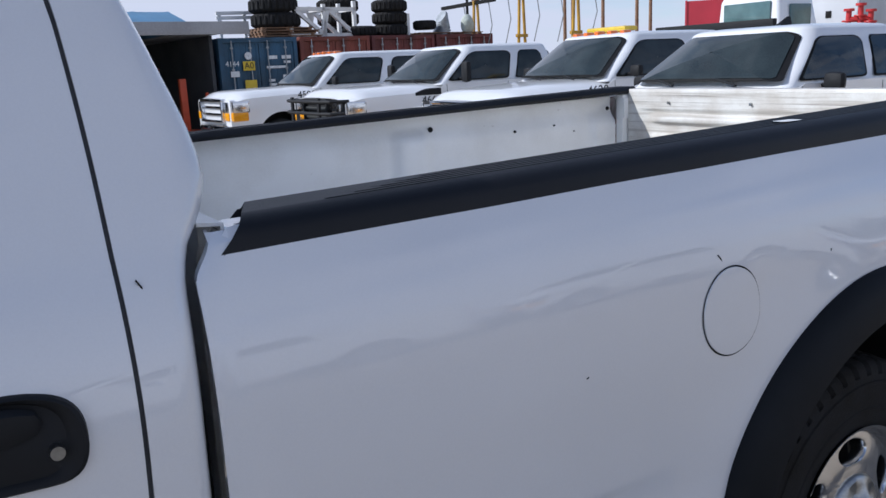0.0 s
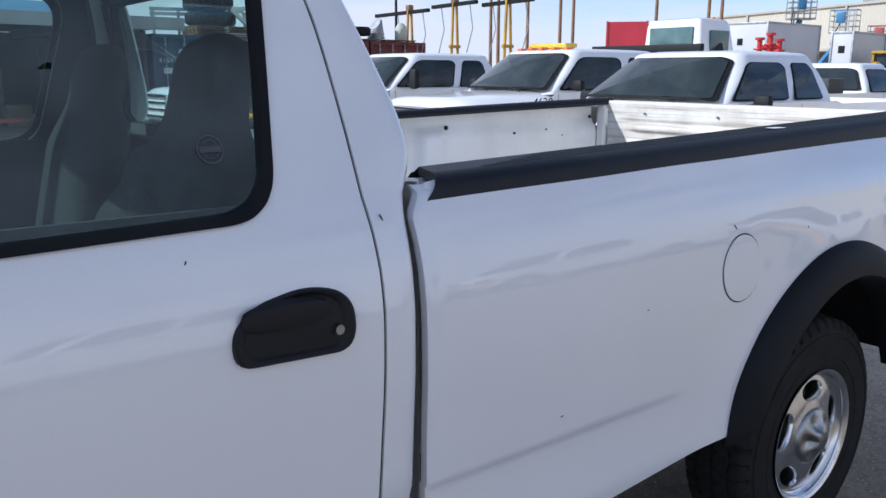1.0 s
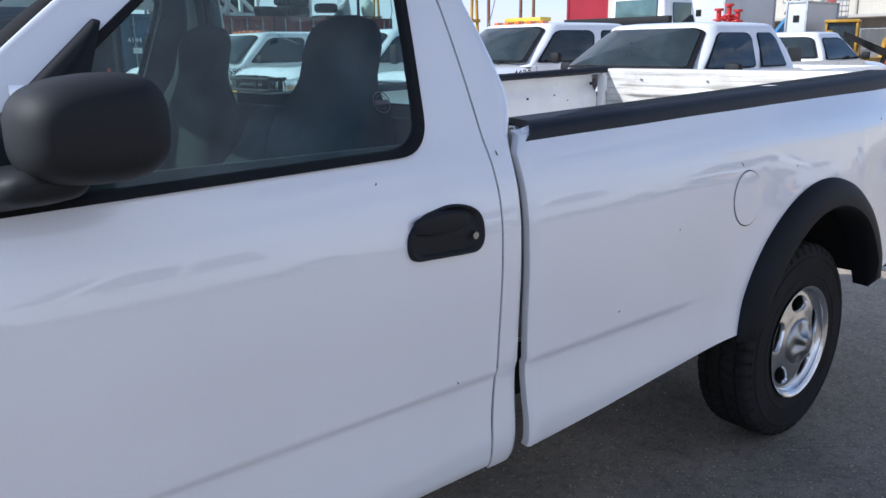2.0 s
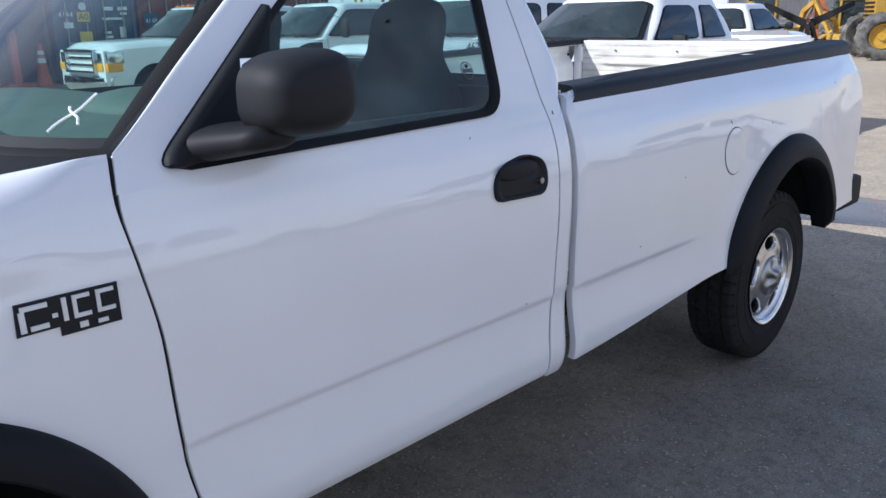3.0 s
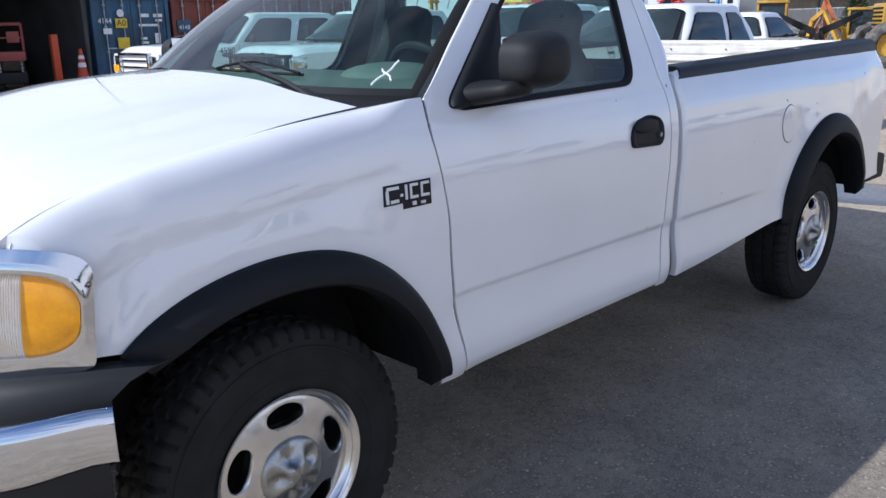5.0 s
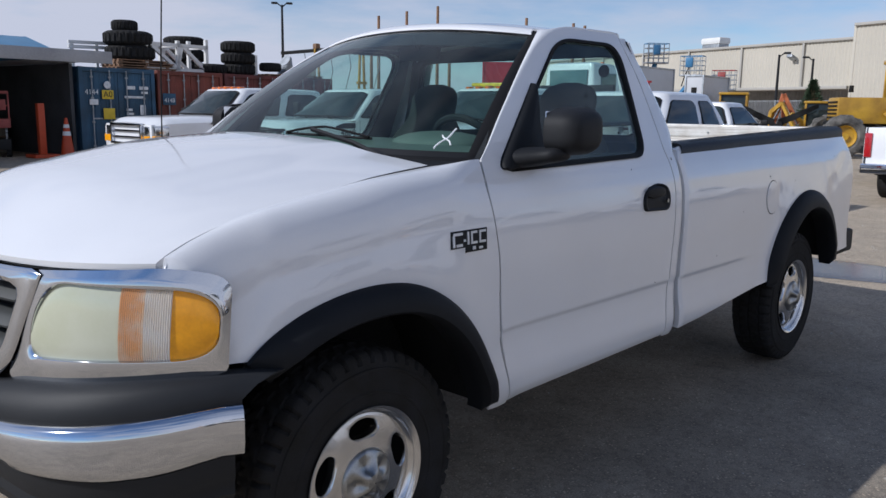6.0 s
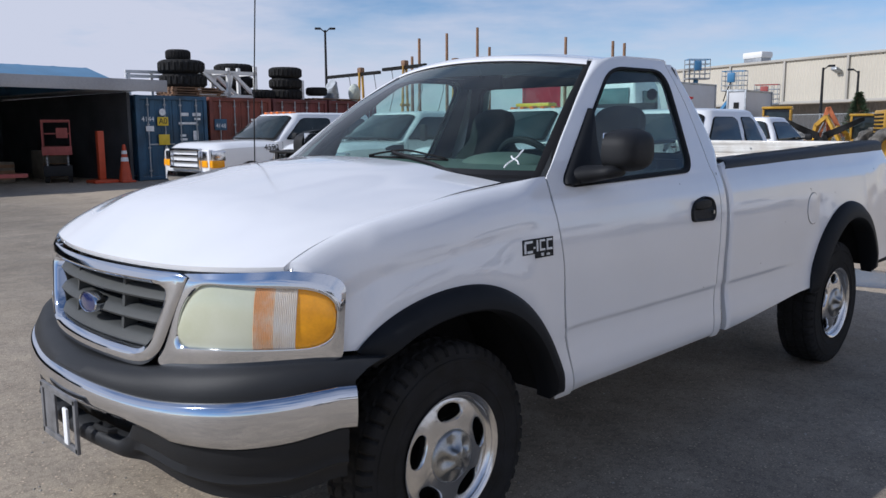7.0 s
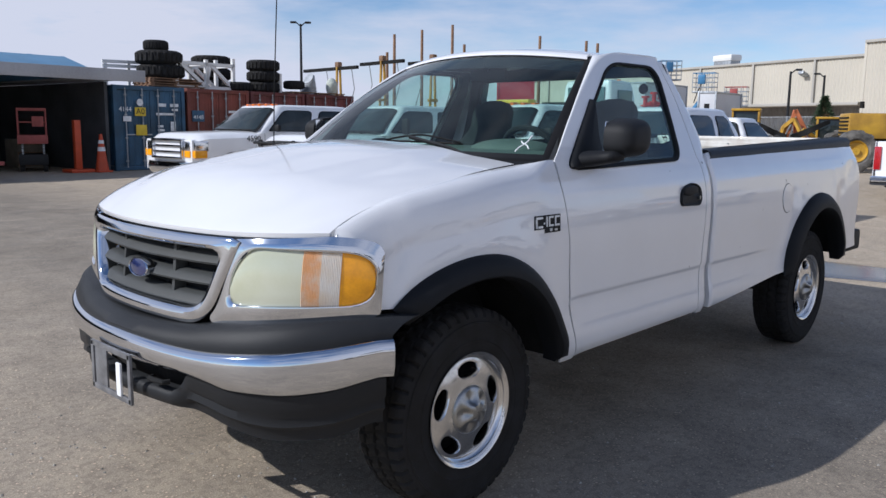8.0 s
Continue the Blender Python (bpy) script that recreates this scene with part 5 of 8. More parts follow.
def cowl_and_wipers():
    bm = bmesh.new()
    rows = []
    for j in range(41):
        v = -1 + 2 * j / 40
        c = 1 - v * v
        a = ws_point(-0.01, v)
        f = Vector((0.362 - 0.075 * c, v * 0.862, 1.268 + 0.040 * c))
        m = (a + f) / 2 + Vector((0, 0, -0.006))
        rows.append([f + Vector((-0.03, 0, -0.01)), f, m, a + Vector((-0.01, 0, 0.002)), a])
    loft(bm, rows)
    part("cowl", bm, BLACK, truck, "black plastic cowl grille", (0, 0, 1), 0.004)
    for v0, u1, v1 in ((-0.80, 0.085, -0.22), (0.02, 0.03, 0.55)):
        w = new("wiper")
        w.parent = truck
        up = Vector((-0.5, 0, 0.85))
        p0 = ws_point(-0.07, v0) + up * 0.020
        p1 = ws_point(u1, v1) + up * 0.030
        bm = bmesh.new()
        mid = p0.lerp(p1, 0.45) + up * 0.022
        rope(bm, [p0.lerp(mid, k / 6) for k in range(7)] + [mid.lerp(p1, k / 6) for k in range(1, 7)], 0.010, 6)
        tube(bm, p0 - up * 0.03, p0 + up * 0.022, 0.026, 0.018, 12)
        rope(bm, [p0, p0.lerp(mid, 0.25), p0.lerp(mid, 0.5)], 0.019, 8)
        part("arm", bm, BLACK, w, "black wiper arm")
        bm = bmesh.new()
        va, vb = (v1 - 0.36, v1 + 0.20) if v0 < 0 else (v1 - 0.45, v1 + 0.16)
        pts = [ws_point(u1 + 0.015 - 0.04 * abs(k / 12 - 0.5), lerp(va, vb, k / 12)) + up * (0.016 + 0.018 * math.sin(math.pi * k / 12)) for k in range(13)]
        rope(bm, pts, 0.0045, 6)
        rope(bm, [ws_point(u1 - 0.002, lerp(va - 0.01, vb + 0.01, k / 12)) + up * 0.008 for k in range(13)], 0.005, 5)
        part("blade", bm, RUBBER, w, "black wiper blade")
    for y in (-0.393, 0.393):
        bm = bmesh.new()
        zz = 1.318
        tube(bm, (0.022, y, zz - 0.006), (0.030, y, zz + 0.012), 0.016, 0.011, 12)
        box(bm, (0.042, y, zz + 0.008), (0.03, 0.02, 0.012), 0.003)
        part("washer_nozzle", bm, BLACK, truck, "small black washer nozzle")
    bm = bmesh.new()
    rope(bm, [(0.30, 0.73, 1.27), (0.31, 0.73, 1.6), (0.34, 0.73, 2.14)], 0.0032, 6)
    tube(bm, (0.30, 0.73, 1.27), (0.30, 0.73, 1.315), 0.016, 0.009, 10)
    part("antenna", bm, DARK, truck, "thin black whip antenna")


cowl_and_wipers()


def badge():
    b = new("fender_badge")
    b.parent = truck
    b["label"] = "black badge with silver bars on the fender"

    def at(u, v, o):
        x, z = lerp(0.338, 0.518, u), 1.062 + v
        return (x, -(side_w(x, z) + o), z)

    def slab(bm, u0, u1, v0, v1, o0, o1, sh=0.0):
        k = [[at(u, v, o0), at(u, v, o1)] for u, v in ((u0, v0), (u1, v0), (u1 + sh, v1), (u0 + sh, v1))]
        f = [bm.verts.new(p[1]) for p in k]
        g = [bm.verts.new(p[0]) for p in k]
        bm.faces.new(f)
        for i in range(4):
            bm.faces.new((f[i], f[(i + 1) % 4], g[(i + 1) % 4], g[i]))

    bm = bmesh.new()
    slab(bm, 0.0, 0.46, -0.016, 0.036, 0, 0.003, 0.02)
    slab(bm, 0.40, 1.0, -0.032, 0.036, 0, 0.003, 0.0)
    part("plate", bm, BLACK, b, "black badge plate")
    bars = [(0.34, 0.39, 0.002, 0.009), (0.06, 0.31, 0.023, 0.031), (0.04, 0.095, -0.011, 0.023), (0.13, 0.30, -0.011, -0.003), (0.44, 0.485, -0.008, 0.031)]
    for u0, u1 in ((0.54, 0.71), (0.77, 0.95)):
        bars += [(u0, u1, 0.024, 0.031), (u0, u1, -0.008, -0.001), (u0, u0 + 0.04, -0.001, 0.024)]
    bars += [(0.58, 0.66, -0.026, -0.016), (0.76, 0.86, -0.026, -0.019)]
    for r in bars:
        bm = bmesh.new()
        slab(bm, *r, 0.003, 0.006)
        part("bar", bm, BADGESILVER, b, "silver bar")


badge()


def interior():
    bm = bmesh.new()
    rows = []
    for j in range(33):
        v = -1 + 2 * j / 32
        a = ws_point(0.02, v * 0.99) + Vector((0.02, 0, -0.02))
        rows.append([a, Vector((0.72, a.y, 1.335)), Vector((0.95, a.y, 1.345 - 0.02 * v * v)), Vector((1.03, a.y, 1.32)), Vector((1.05, a.y, 1.22)), Vector((1.0, a.y, 1.0)), Vector((0.9, a.y, 0.75))])
    loft(bm, rows)
    bump = bmesh.ops.create_icosphere(bm, subdivisions=3, radius=1.0)["verts"]
    for v in bump:
        v.co = Vector((0.90 + 0.16 * v.co.x, -0.42 + 0.24 * v.co.y, 1.33 + 0.055 * v.co.z))
    part("dashboard", bm, DASH, truck, "grey dashboard", None)
    bm = bmesh.new()
    c, tilt = Vector((1.08, -0.42, 1.27)), Matrix.Rotation(radians(-28), 4, "Y")
    rows = []
    for k in range(40):
        t = 2 * math.pi * k / 40
        rows.append([c + tilt @ Vector((0.016 * math.cos(a), (0.19 + 0.016 * math.sin(a)) * math.cos(t), (0.19 + 0.016 * math.sin(a)) * math.sin(t))) for a in (2 * math.pi * q / 8 for q in range(8))])
    loft(bm, rows, loop_rows=True, loop_cols=True)
    for a in (-20, 90 + 110, 270):
        t = radians(a)
        tube(bm, c, c + tilt @ Vector((0, 0.18 * math.cos(t), 0.18 * math.sin(t))), 0.022, 0.016, 8)
    bmesh.ops.create_icosphere(bm, subdivisions=2, radius=0.06, matrix=Matrix.Translation(c))
    tube(bm, c, c + Vector((-0.25, 0, -0.1)), 0.035, None, 10)
    part("steering_wheel", bm, BLACK, truck, "black steering wheel")
    for y0, w in ((-0.44, 0.25), (0.44, 0.25), (0.0, 0.15)):
        seat = new("seat")
        seat.parent = truck
        bm = bmesh.new()
        h = 0.70 if abs(y0) > 0.1 else 0.44
        rows = []
        for k in range(41):
            t = k / 40
            ww = w * (1 - 0.40 * sst(0.55, 0.78, t))
            dpt = 0.085 * (1 - 0.35 * sst(0.55, 0.8, t))
            e = math.sqrt(max(0.0, 1 - max(0.0, (t - 0.86) / 0.14) ** 2.4))
            x, z = lerp(1.62, 1.785, t), lerp(0.90, 0.90 + h, t)
            row = []
            for q in range(28):
                a = 2 * math.pi * q / 28
                ca, sa = math.cos(a), math.sin(a)
                px, py = abs(ca) ** 0.6 * (1 if ca > 0 else -1), abs(sa) ** 0.6 * (1 if sa > 0 else -1)
                row.append((x + dpt * px * (0.25 + 0.75 * e), y0 + ww * py * (0.30 + 0.70 * e), z))
            rows.append(row)
        loft(bm, rows, loop_cols=True, cap=True)
        part("backrest", bm, SEAT, seat, "grey cloth seat back")
        bm = bmesh.new()
        box(bm, (1.36, y0, 0.88), (0.52, 2 * w, 0.16), 0.04)
        part("cushion", bm, SEAT, seat, "grey cloth seat cushion")
    bm = bmesh.new()
    box(bm, (1.3, 0, 0.66), (1.1, 1.75, 0.06), 0.01)
    box(bm, (1.875, 0, 1.0), (0.03, 1.66, 0.66), 0.01)
    part("cab_floor", bm, INTERIOR, truck, "grey cab floor and back trim")
    for s in (-1, 1):
        bm = bmesh.new()
        loft(bm, [[(x, s * (min(0.915, side_w(x, z)) - 0.045), z) for z in (0.62, 0.9, 1.1, 1.22, 1.30)] for x in (0.68, 1.0, 1.4, 1.80)])
        part("door_trim", bm, INTERIOR, truck, "grey inner door trim", None, 0.01)
    bm = bmesh.new()
    loft(bm, [[(lerp(1.25, 1.84, i / 10), 0.62 * (-1 + 2 * j / 12), 1.785 + 0.035 * (1 - (-1 + 2 * j / 12) ** 2)) for j in range(13)] for i in range(11)])
    part("headliner", bm, INTERIOR, truck, "grey headliner", None, 0.006)
    bm = bmesh.new()
    box(bm, (1.20, 0, 1.715), (0.03, 0.25, 0.065), 0.012)
    tube(bm, (1.20, 0, 1.72), (1.15, 0, 1.80), 0.012, None, 8)
    part("rear_view_mirror", bm, BLACK, truck, "black rear-view mirror")


interior()


def settle():
    """The body stands on its springs: sills low, belt and roof high, front corners full."""
    def move(p):
        rear = curve(p.z, [(0.40, -0.026), (0.53, -0.026), (0.735, -0.015), (0.95, 0.001), (1.10, 0.012), (1.30, 0.019), (1.80, 0.026)])
        out = sst(0.40, 0.95, abs(p.y))
        fore = curve(p.z, [(0.35, 0.0), (0.56, 0.020), (0.85, 0.030), (1.06, 0.022), (1.30, 0.018)]) * lerp(0.25, 1.0, out)
        f = 1 - sst(-0.45, 0.10, p.x)
        return Vector((p.x - 0.030 * out * f, p.y, p.z + lerp(rear, fore, f)))

    def walk_down(ob):
        for c in ob.children:
            if c.name.split(".")[0] == "wheel":
                continue
            if c.type == "MESH":
                m, back = c.matrix_basis.copy(), c.matrix_basis.inverted()
                for v in c.data.vertices:
                    v.co = back @ move(m @ v.co)
            walk_down(c)

    walk_down(truck)
    truck.location.z = 0.02


settle()


# ---------------------------------------------------------------- the yard behind
DARKGLASS = mat("dark_car_glass", (0.030, 0.040, 0.041), 0.04, 0, 0.2, 2.2, 0, 90, 0.0, (0.018, 0.024, 0.026))
DARKGLASS.node_tree.nodes["Principled BSDF"].inputs["Specular IOR Level"].default_value = 0.45
FLEET = mat("fleet_white_paint", (0.84, 0.84, 0.84), 0.3, 0, 0.05, 1.5, 0.0, 200, 0.8)
NUMBER = mat("black_lettering", (0.01, 0.01, 0.012), 0.5, 0, 0.1, 30)
BEACON = mat("amber_roof_lamp", (0.75, 0.16, 0.01), 0.2, 0, 0.2, 20, 0, 90, 0.8)
YELLOWBAR = mat("yellow_plastic", (0.70, 0.48, 0.03), 0.35, 0, 0.15, 10, 0, 90, 0.3)


def simple_wheel(parent, x, y, s, r, width=0.24, rim=STEEL):
    w = new("wheel")
    w.parent = parent
    w.matrix_basis = Matrix.Translation((x, y, r)) @ (Matrix.Identity(4) if s < 0 else pose(0, 0, 0, 0, 0, 180))
    h = width / 2
    bm = bmesh.new()
    spin(bm, [(r * 0.56, -h * 0.9), (r * 0.75, -h * 1.02), (r * 0.93, -h * 0.95), (r, -h * 0.75), (r * 1.0, h * 0.75), (r * 0.93, h * 0.95), (r * 0.56, h * 0.9)], 32)
    part("tyre", bm, TYRE, w, "black tyre")
    bm = bmesh.new()
    spin(bm, [(r * 0.57, h * 0.6), (r * 0.58, -h * 0.85), (r * 0.54, -h * 0.88), (r * 0.48, -h * 0.6), (r * 0.22, -h * 0.45), (r * 0.2, -h * 0.75), (r * 0.01, -h * 0.8)], 28)
    part("rim", bm, rim, w, "steel rim")


def fleet_truck(label, m, L=5.9, hw=0.99, h0=1.12, h1=1.30, belt=1.33, roof_z=1.98, xw=1.75, xh=2.32, xr=4.2, rail=1.36, r=0.38, style=0, lamps=0, number="", panes=2, guard=False, pickup=True, mirror_z=0.09, tow=0, group="parked fleet trucks"):
    """A parked truck, its front bumper at the origin, facing -x."""
    t = thing("parked_pickup", label, "pickup truck", group, at=m)
    xa, xb = 0.95, L - 1.28
    ra = r + 0.09

    def arch(x):
        z = 0.52
        for c in (xa, xb):
            if abs(x - c) < ra:
                z = max(z, r + 0.04 + math.sqrt(ra * ra - (x - c) ** 2))
        return z

    def hood_z(x):
        return curve(x, [(0.05, h0), (0.35, h0 + 0.07), (xw, h1)])

    def top(x):
        if x < xw - 0.15:
            return hood_z(x) - 0.11
        if x < xr:
            return lerp(hood_z(xw - 0.15) - 0.11, belt, sst(xw - 0.15, xw + 0.1, x))
        return rail if x > xr + 0.02 else belt

    def width(x, z):
        return hw - 0.09 * max(0, (0.3 - x) / 0.3) ** 2 - 0.05 * max(0, z - 1.0) ** 1.2 * 3 * 0.3 - 0.06 * max(0, 0.62 - z)

    for s in (-1, 1):
        bm = bmesh.new()
        columns(bm, stations(0.06, L - 0.05, 50, ((xa, r + 0.04, ra), (xb, r + 0.04, ra))), arch, top, width, s, 12)
        part("body_side", bm, FLEET, t, "", (0, s, 0), 0.01)
        for c in (xa, xb):
            bm = bmesh.new()
            loft(bm, [[(c + ra * math.cos(a), s * (hw - 0.02 - d), r + 0.04 + ra * math.sin(a)) for d in (0.0, 0.35)] for a in (math.pi * k / 16 for k in range(17))])
            loft(bm, [[(c + ra * math.cos(a) * f, s * (hw - 0.37), r + 0.04 + ra * math.sin(a) * f) for f in (1.0, 0.02)] for a in (math.pi * k / 16 for k in range(17))])
            part("arch_liner", bm, DARK, t)
            simple_wheel(t, c, s * (hw - 0.15), s, r)
    bm = bmesh.new()
    rows = []
    for i in range(25):
        x = lerp(0.04, xw + 0.12, i / 24)
        rows.append([(x + 0.10 * abs(v) ** 4 * (1 - i / 24), v * (width(x, 1.0) - 0.005), hood_z(x) - 0.11 * abs(v) ** 7 + 0.02 * (1 - v * v) - 0.04 * (1 - sst(0, 0.1, i / 24))) for v in (-1 + 2 * j / 24 for j in range(25))])
    loft(bm, rows)
    part("hood", bm, FLEET, t, "white hood", (0, 0, 1), 0.01)
    # cab above the belt
    def outline(x0, x1, w, rr, bow):
        pts = rounded([(x0, -w), (x1, -w), (x1, w), (x0, w)], rr, 8)
        return [Vector((p.x - bow * (1 - (p.y / w) ** 2) * (1 if p.x < (x0 + x1) / 2 else 0), p.y)) for p in pts]

    lo, hi = outline(xw, xr, hw - 0.075, 0.07, 0.17), outline(xh, xr - 0.10, hw - 0.28, 0.16, 0.10)
    bm = bmesh.new()
    rows = []
    for f in (0, 0.25, 0.5, 0.75, 1.0):
        rows.append([(*(a.lerp(b, f) + Vector((0, 0.03 * math.sin(math.pi * f) * (1 if a.y > 0 else -1)))), lerp(belt - 0.03, roof_z - 0.085, f)) for a, b in zip(lo, hi)])
    c = Vector(((xh + xr) / 2, 0))
    for f, dz in ((0.985, -0.058), (0.955, -0.038), (0.90, -0.022), (0.7, -0.006), (0.4, 0), (0.02, 0)):
        rows.append([(*(c + (b - c) * f), roof_z + dz) for b in hi])
    loft(bm, rows, loop_cols=True)
    part("cab", bm, FLEET, t, "white cab", (0, 0, 1))

    def pane(name, quad, out, rr=0.20, bow=0.0, material=DARKGLASS, label="dark tinted window"):
        """quad: corners on the cab wall from low front round."""
        a, b, c2, d = [Vector(q) for q in quad]
        for k, (mt, sc, of) in enumerate(((RUBBER, 1.0, 0.010), (material, 0.93, 0.016))):
            pts = rounded([(0, 0, 0.08), (1, 0, 0.08), (1, 1, rr), (0, 1, rr)], 0.18, 7)
            bm = bmesh.new()
            rows = []
            for f in (1.0, 0.8, 0.4, 0.02):
                row = []
                for p in pts:
                    u, v = 0.5 + (p.x - 0.5) * sc * f, 0.5 + (p.y - 0.5) * sc * f
                    q = a.lerp(b, u).lerp(d.lerp(c2, u), v)
                    row.append(q + Vector(out) * (of + bow * (1 - (2 * u - 1) ** 2)) + Vector((0, 0.03 * math.sin(math.pi * min(1, max(0, v))) * (1 if out[1] > 0 else -1 if out[1] < 0 else 0), 0)))
                rows.append(row)
            loft(bm, rows, loop_cols=True)
            part(("window_seal", name)[k], bm, mt, t, ("", label)[k], out, 0.004)

    wl_, wh_, zl, zh = hw - 0.075, hw - 0.28, belt + 0.01, roof_z - 0.10
    for s in (-1, 1):
        def at(u, v):
            x = lerp(lerp(xw, xr, u), lerp(xh, xr - 0.10, u), v)
            return (x, s * lerp(wl_, wh_, v), lerp(zl, zh, v))

        cuts = ((0.05, 0.545), (0.60, 0.88)) if panes == 2 else ((0.09, 0.92),)
        if panes == 3:
            cuts = ((0.07, 0.47), (0.53, 0.92))
        for u0, u1 in cuts:
            pane("side_window", (at(u0, 0.02), at(u1, 0.02), at(u1 - 0.015, 0.95), at(u0 + 0.015, 0.95)), (0, s, 0.3))
        mb = new("wing_mirror")
        mb.parent = t
        bm = bmesh.new()
        box(bm, (xw + 0.32, s * (hw + 0.12 + 0.05 * tow), belt + mirror_z + 0.06 * tow), (0.10, 0.17, 0.15 + 0.16 * tow), 0.05)
        part("housing", bm, BLACK, mb, "black mirror housing")
        bm = bmesh.new()
        tube(bm, (xw + 0.36, s * (hw - 0.08), belt + mirror_z - 0.04), (xw + 0.34, s * (hw + 0.1), belt + mirror_z - 0.02), 0.02)
        part("arm", bm, BLACK, mb)
        bm = bmesh.new()
        box(bm, (xw + 1.0, s * (hw - 0.005), belt - 0.16), (0.2, 0.03, 0.05), 0.01)
        part("door_handle", bm, BLACK, t)
        for xd in (xw + 0.08, xw + 1.22):
            bm = bmesh.new()
            loft(bm, [[(xd + dx, s * (width(xd, z) + 0.002), z) for dx in (0, 0.008)] for z in (0.56, 0.8, 1.0, 1.2, belt - 0.02)])
            part("door_gap", bm, DARK, t)
    pane("windscreen", ((xw - 0.02, -wl_ + 0.045, zl), (xw - 0.02, wl_ - 0.045, zl), (xh, wh_ - 0.04, zh), (xh, -wh_ + 0.04, zh)), (-1, 0, 0.5), 0.10, 0.14, DARKGLASS, "dark windscreen")
    pane("rear_window", ((xr + 0.0, -wl_ + 0.1, zl + 0.05), (xr + 0.0, wl_ - 0.1, zl + 0.05), (xr - 0.09, wh_ - 0.06, zh), (xr - 0.09, -wh_ + 0.06, zh)), (1, 0, 0.2))
    bm = bmesh.new()
    for sgn in (-0.45, 0.25):
        rope(bm, [(xw - 0.12, sgn, zl - 0.01), (xw - 0.05, sgn + 0.3, zl + 0.05), (xw + 0.02, sgn + 0.5, zl + 0.06)], 0.012, 6)
    part("wiper", bm, BLACK, t)
    # front
    g = new("grille")
    g.parent = t
    zg0, zg1 = h0 - 0.42, h0 - 0.06
    wg = 0.58 if style != 2 else 0.42
    bm = bmesh.new()
    for zz in (zg0, zg1):
        box(bm, (0.035, 0, zz), (0.09, 2 * wg + 0.06, 0.05), 0.012)
    for yy in (-wg, wg):
        box(bm, (0.035, yy, (zg0 + zg1) / 2), (0.09, 0.05, zg1 - zg0), 0.012)
    part("surround", bm, CHROME if style != 2 else BLACK, g, "chrome grille frame" if style != 2 else "black grille frame")
    for k in range(1, 3 if style != 1 else 3):
        bm = bmesh.new()
        box(bm, (0.045, 0, lerp(zg0, zg1, k / 3)), (0.06, 2 * wg - 0.04, 0.045), 0.01)
        part("bar", bm, CHROME if style == 0 else GRILLEGREY, g)
    bm = bmesh.new()
    box(bm, (0.10, 0, (zg0 + zg1) / 2), (0.06, 2 * wg, zg1 - zg0), 0.005)
    part("backing", bm, DARK, g)
    bm = bmesh.new()
    box(bm, (0.10, 0, (0.62 + h0) / 2 - 0.03), (0.10, 1.82, h0 - 0.66), 0.03)
    part("front_panel", bm, FLEET if style == 0 else BLACK, t)
    for s in (-1, 1):
        hl = new("headlight")
        hl.parent = t
        bm = bmesh.new()
        box(bm, (0.10, s * (wg + (0.15 if style != 2 else 0.21)), lerp(zg0, zg1, 0.66)), (0.14, 0.24 if style != 2 else 0.36, 0.20), 0.03)
        box(bm, (0.22, s * (hw - 0.055), lerp(zg0, zg1, 0.68)), (0.30, 0.13, 0.20), 0.03)
        part("lens", bm, STEEL, hl, "clear headlight lens")
        bm = bmesh.new()
        box(bm, (0.20, s * (hw - 0.06), lerp(zg0, zg1, 0.24)), (0.28, 0.14, 0.16), 0.03)
        box(bm, (0.10, s * (wg + 0.17), lerp(zg0, zg1, 0.24)), (0.14, 0.22, 0.14), 0.02)
        part("signal", bm, AMBER, hl, "amber turn signal")
    bm = bmesh.new()
    rows = []
    for j in range(25):
        v = -1 + 2 * j / 24
        x = -0.06 + 0.20 * abs(v) ** 3
        rows.append([(x + 0.05, v * hw, 0.72), (x - 0.01, v * hw, 0.70), (x - 0.025, v * hw, 0.60), (x, v * hw, 0.50), (x + 0.06, v * hw, 0.44)])
    loft(bm, rows)
    part("front_bumper", bm, CHROME if style != 2 else BLACK, t, "front bumper", (-1, 0, 0), 0.01)
    if guard:
        bm = bmesh.new()
        for zz in (0.60, 0.78, 0.96, 1.13):
            rope(bm, [(0.12, -0.95, zz), (-0.10, -0.80, zz), (-0.16, -0.5, zz), (-0.16, 0.5, zz), (-0.10, 0.80, zz), (0.12, 0.95, zz)], 0.026, 8)
        for yy in (-0.5, 0.5):
            box(bm, (-0.15, yy, 0.82), (0.04, 0.07, 0.74), 0.01)
        part("grille_guard", bm, BLACK, t, "black tubular grille guard")
    for k in range(lamps):
        bm = bmesh.new()
        y = (-1 + 2 * k / (lamps - 1)) * 0.48
        box(bm, (xh + 0.10 + 0.05 * abs(y), y, roof_z - 0.005 - 0.02 * abs(y)), (0.13, 0.09, 0.055), 0.018)
        part("roof_lamp", bm, BEACON, t, "amber roof marker lamp")
    # bed and tail
    if pickup:
        bm = bmesh.new()
        box(bm, (L - 0.06, 0, (0.62 + rail) / 2), (0.07, 2 * hw - 0.10, rail - 0.62), 0.02)
        part("tailgate", bm, FLEET, t, "white tailgate")
        bm = bmesh.new()
        box(bm, ((xr + L) / 2, 0, 0.72), (L - xr - 0.1, 2 * hw - 0.1, 0.05), 0.01)
        part("bed_floor", bm, DARK, t)
        for s in (-1, 1):
            bm = bmesh.new()
            box(bm, (L - 0.03, s * (hw - 0.075), rail - 0.30), (0.07, 0.12, 0.42), 0.02)
            part("tail_lamp", bm, RED, t, "red tail lamp")
        bm = bmesh.new()
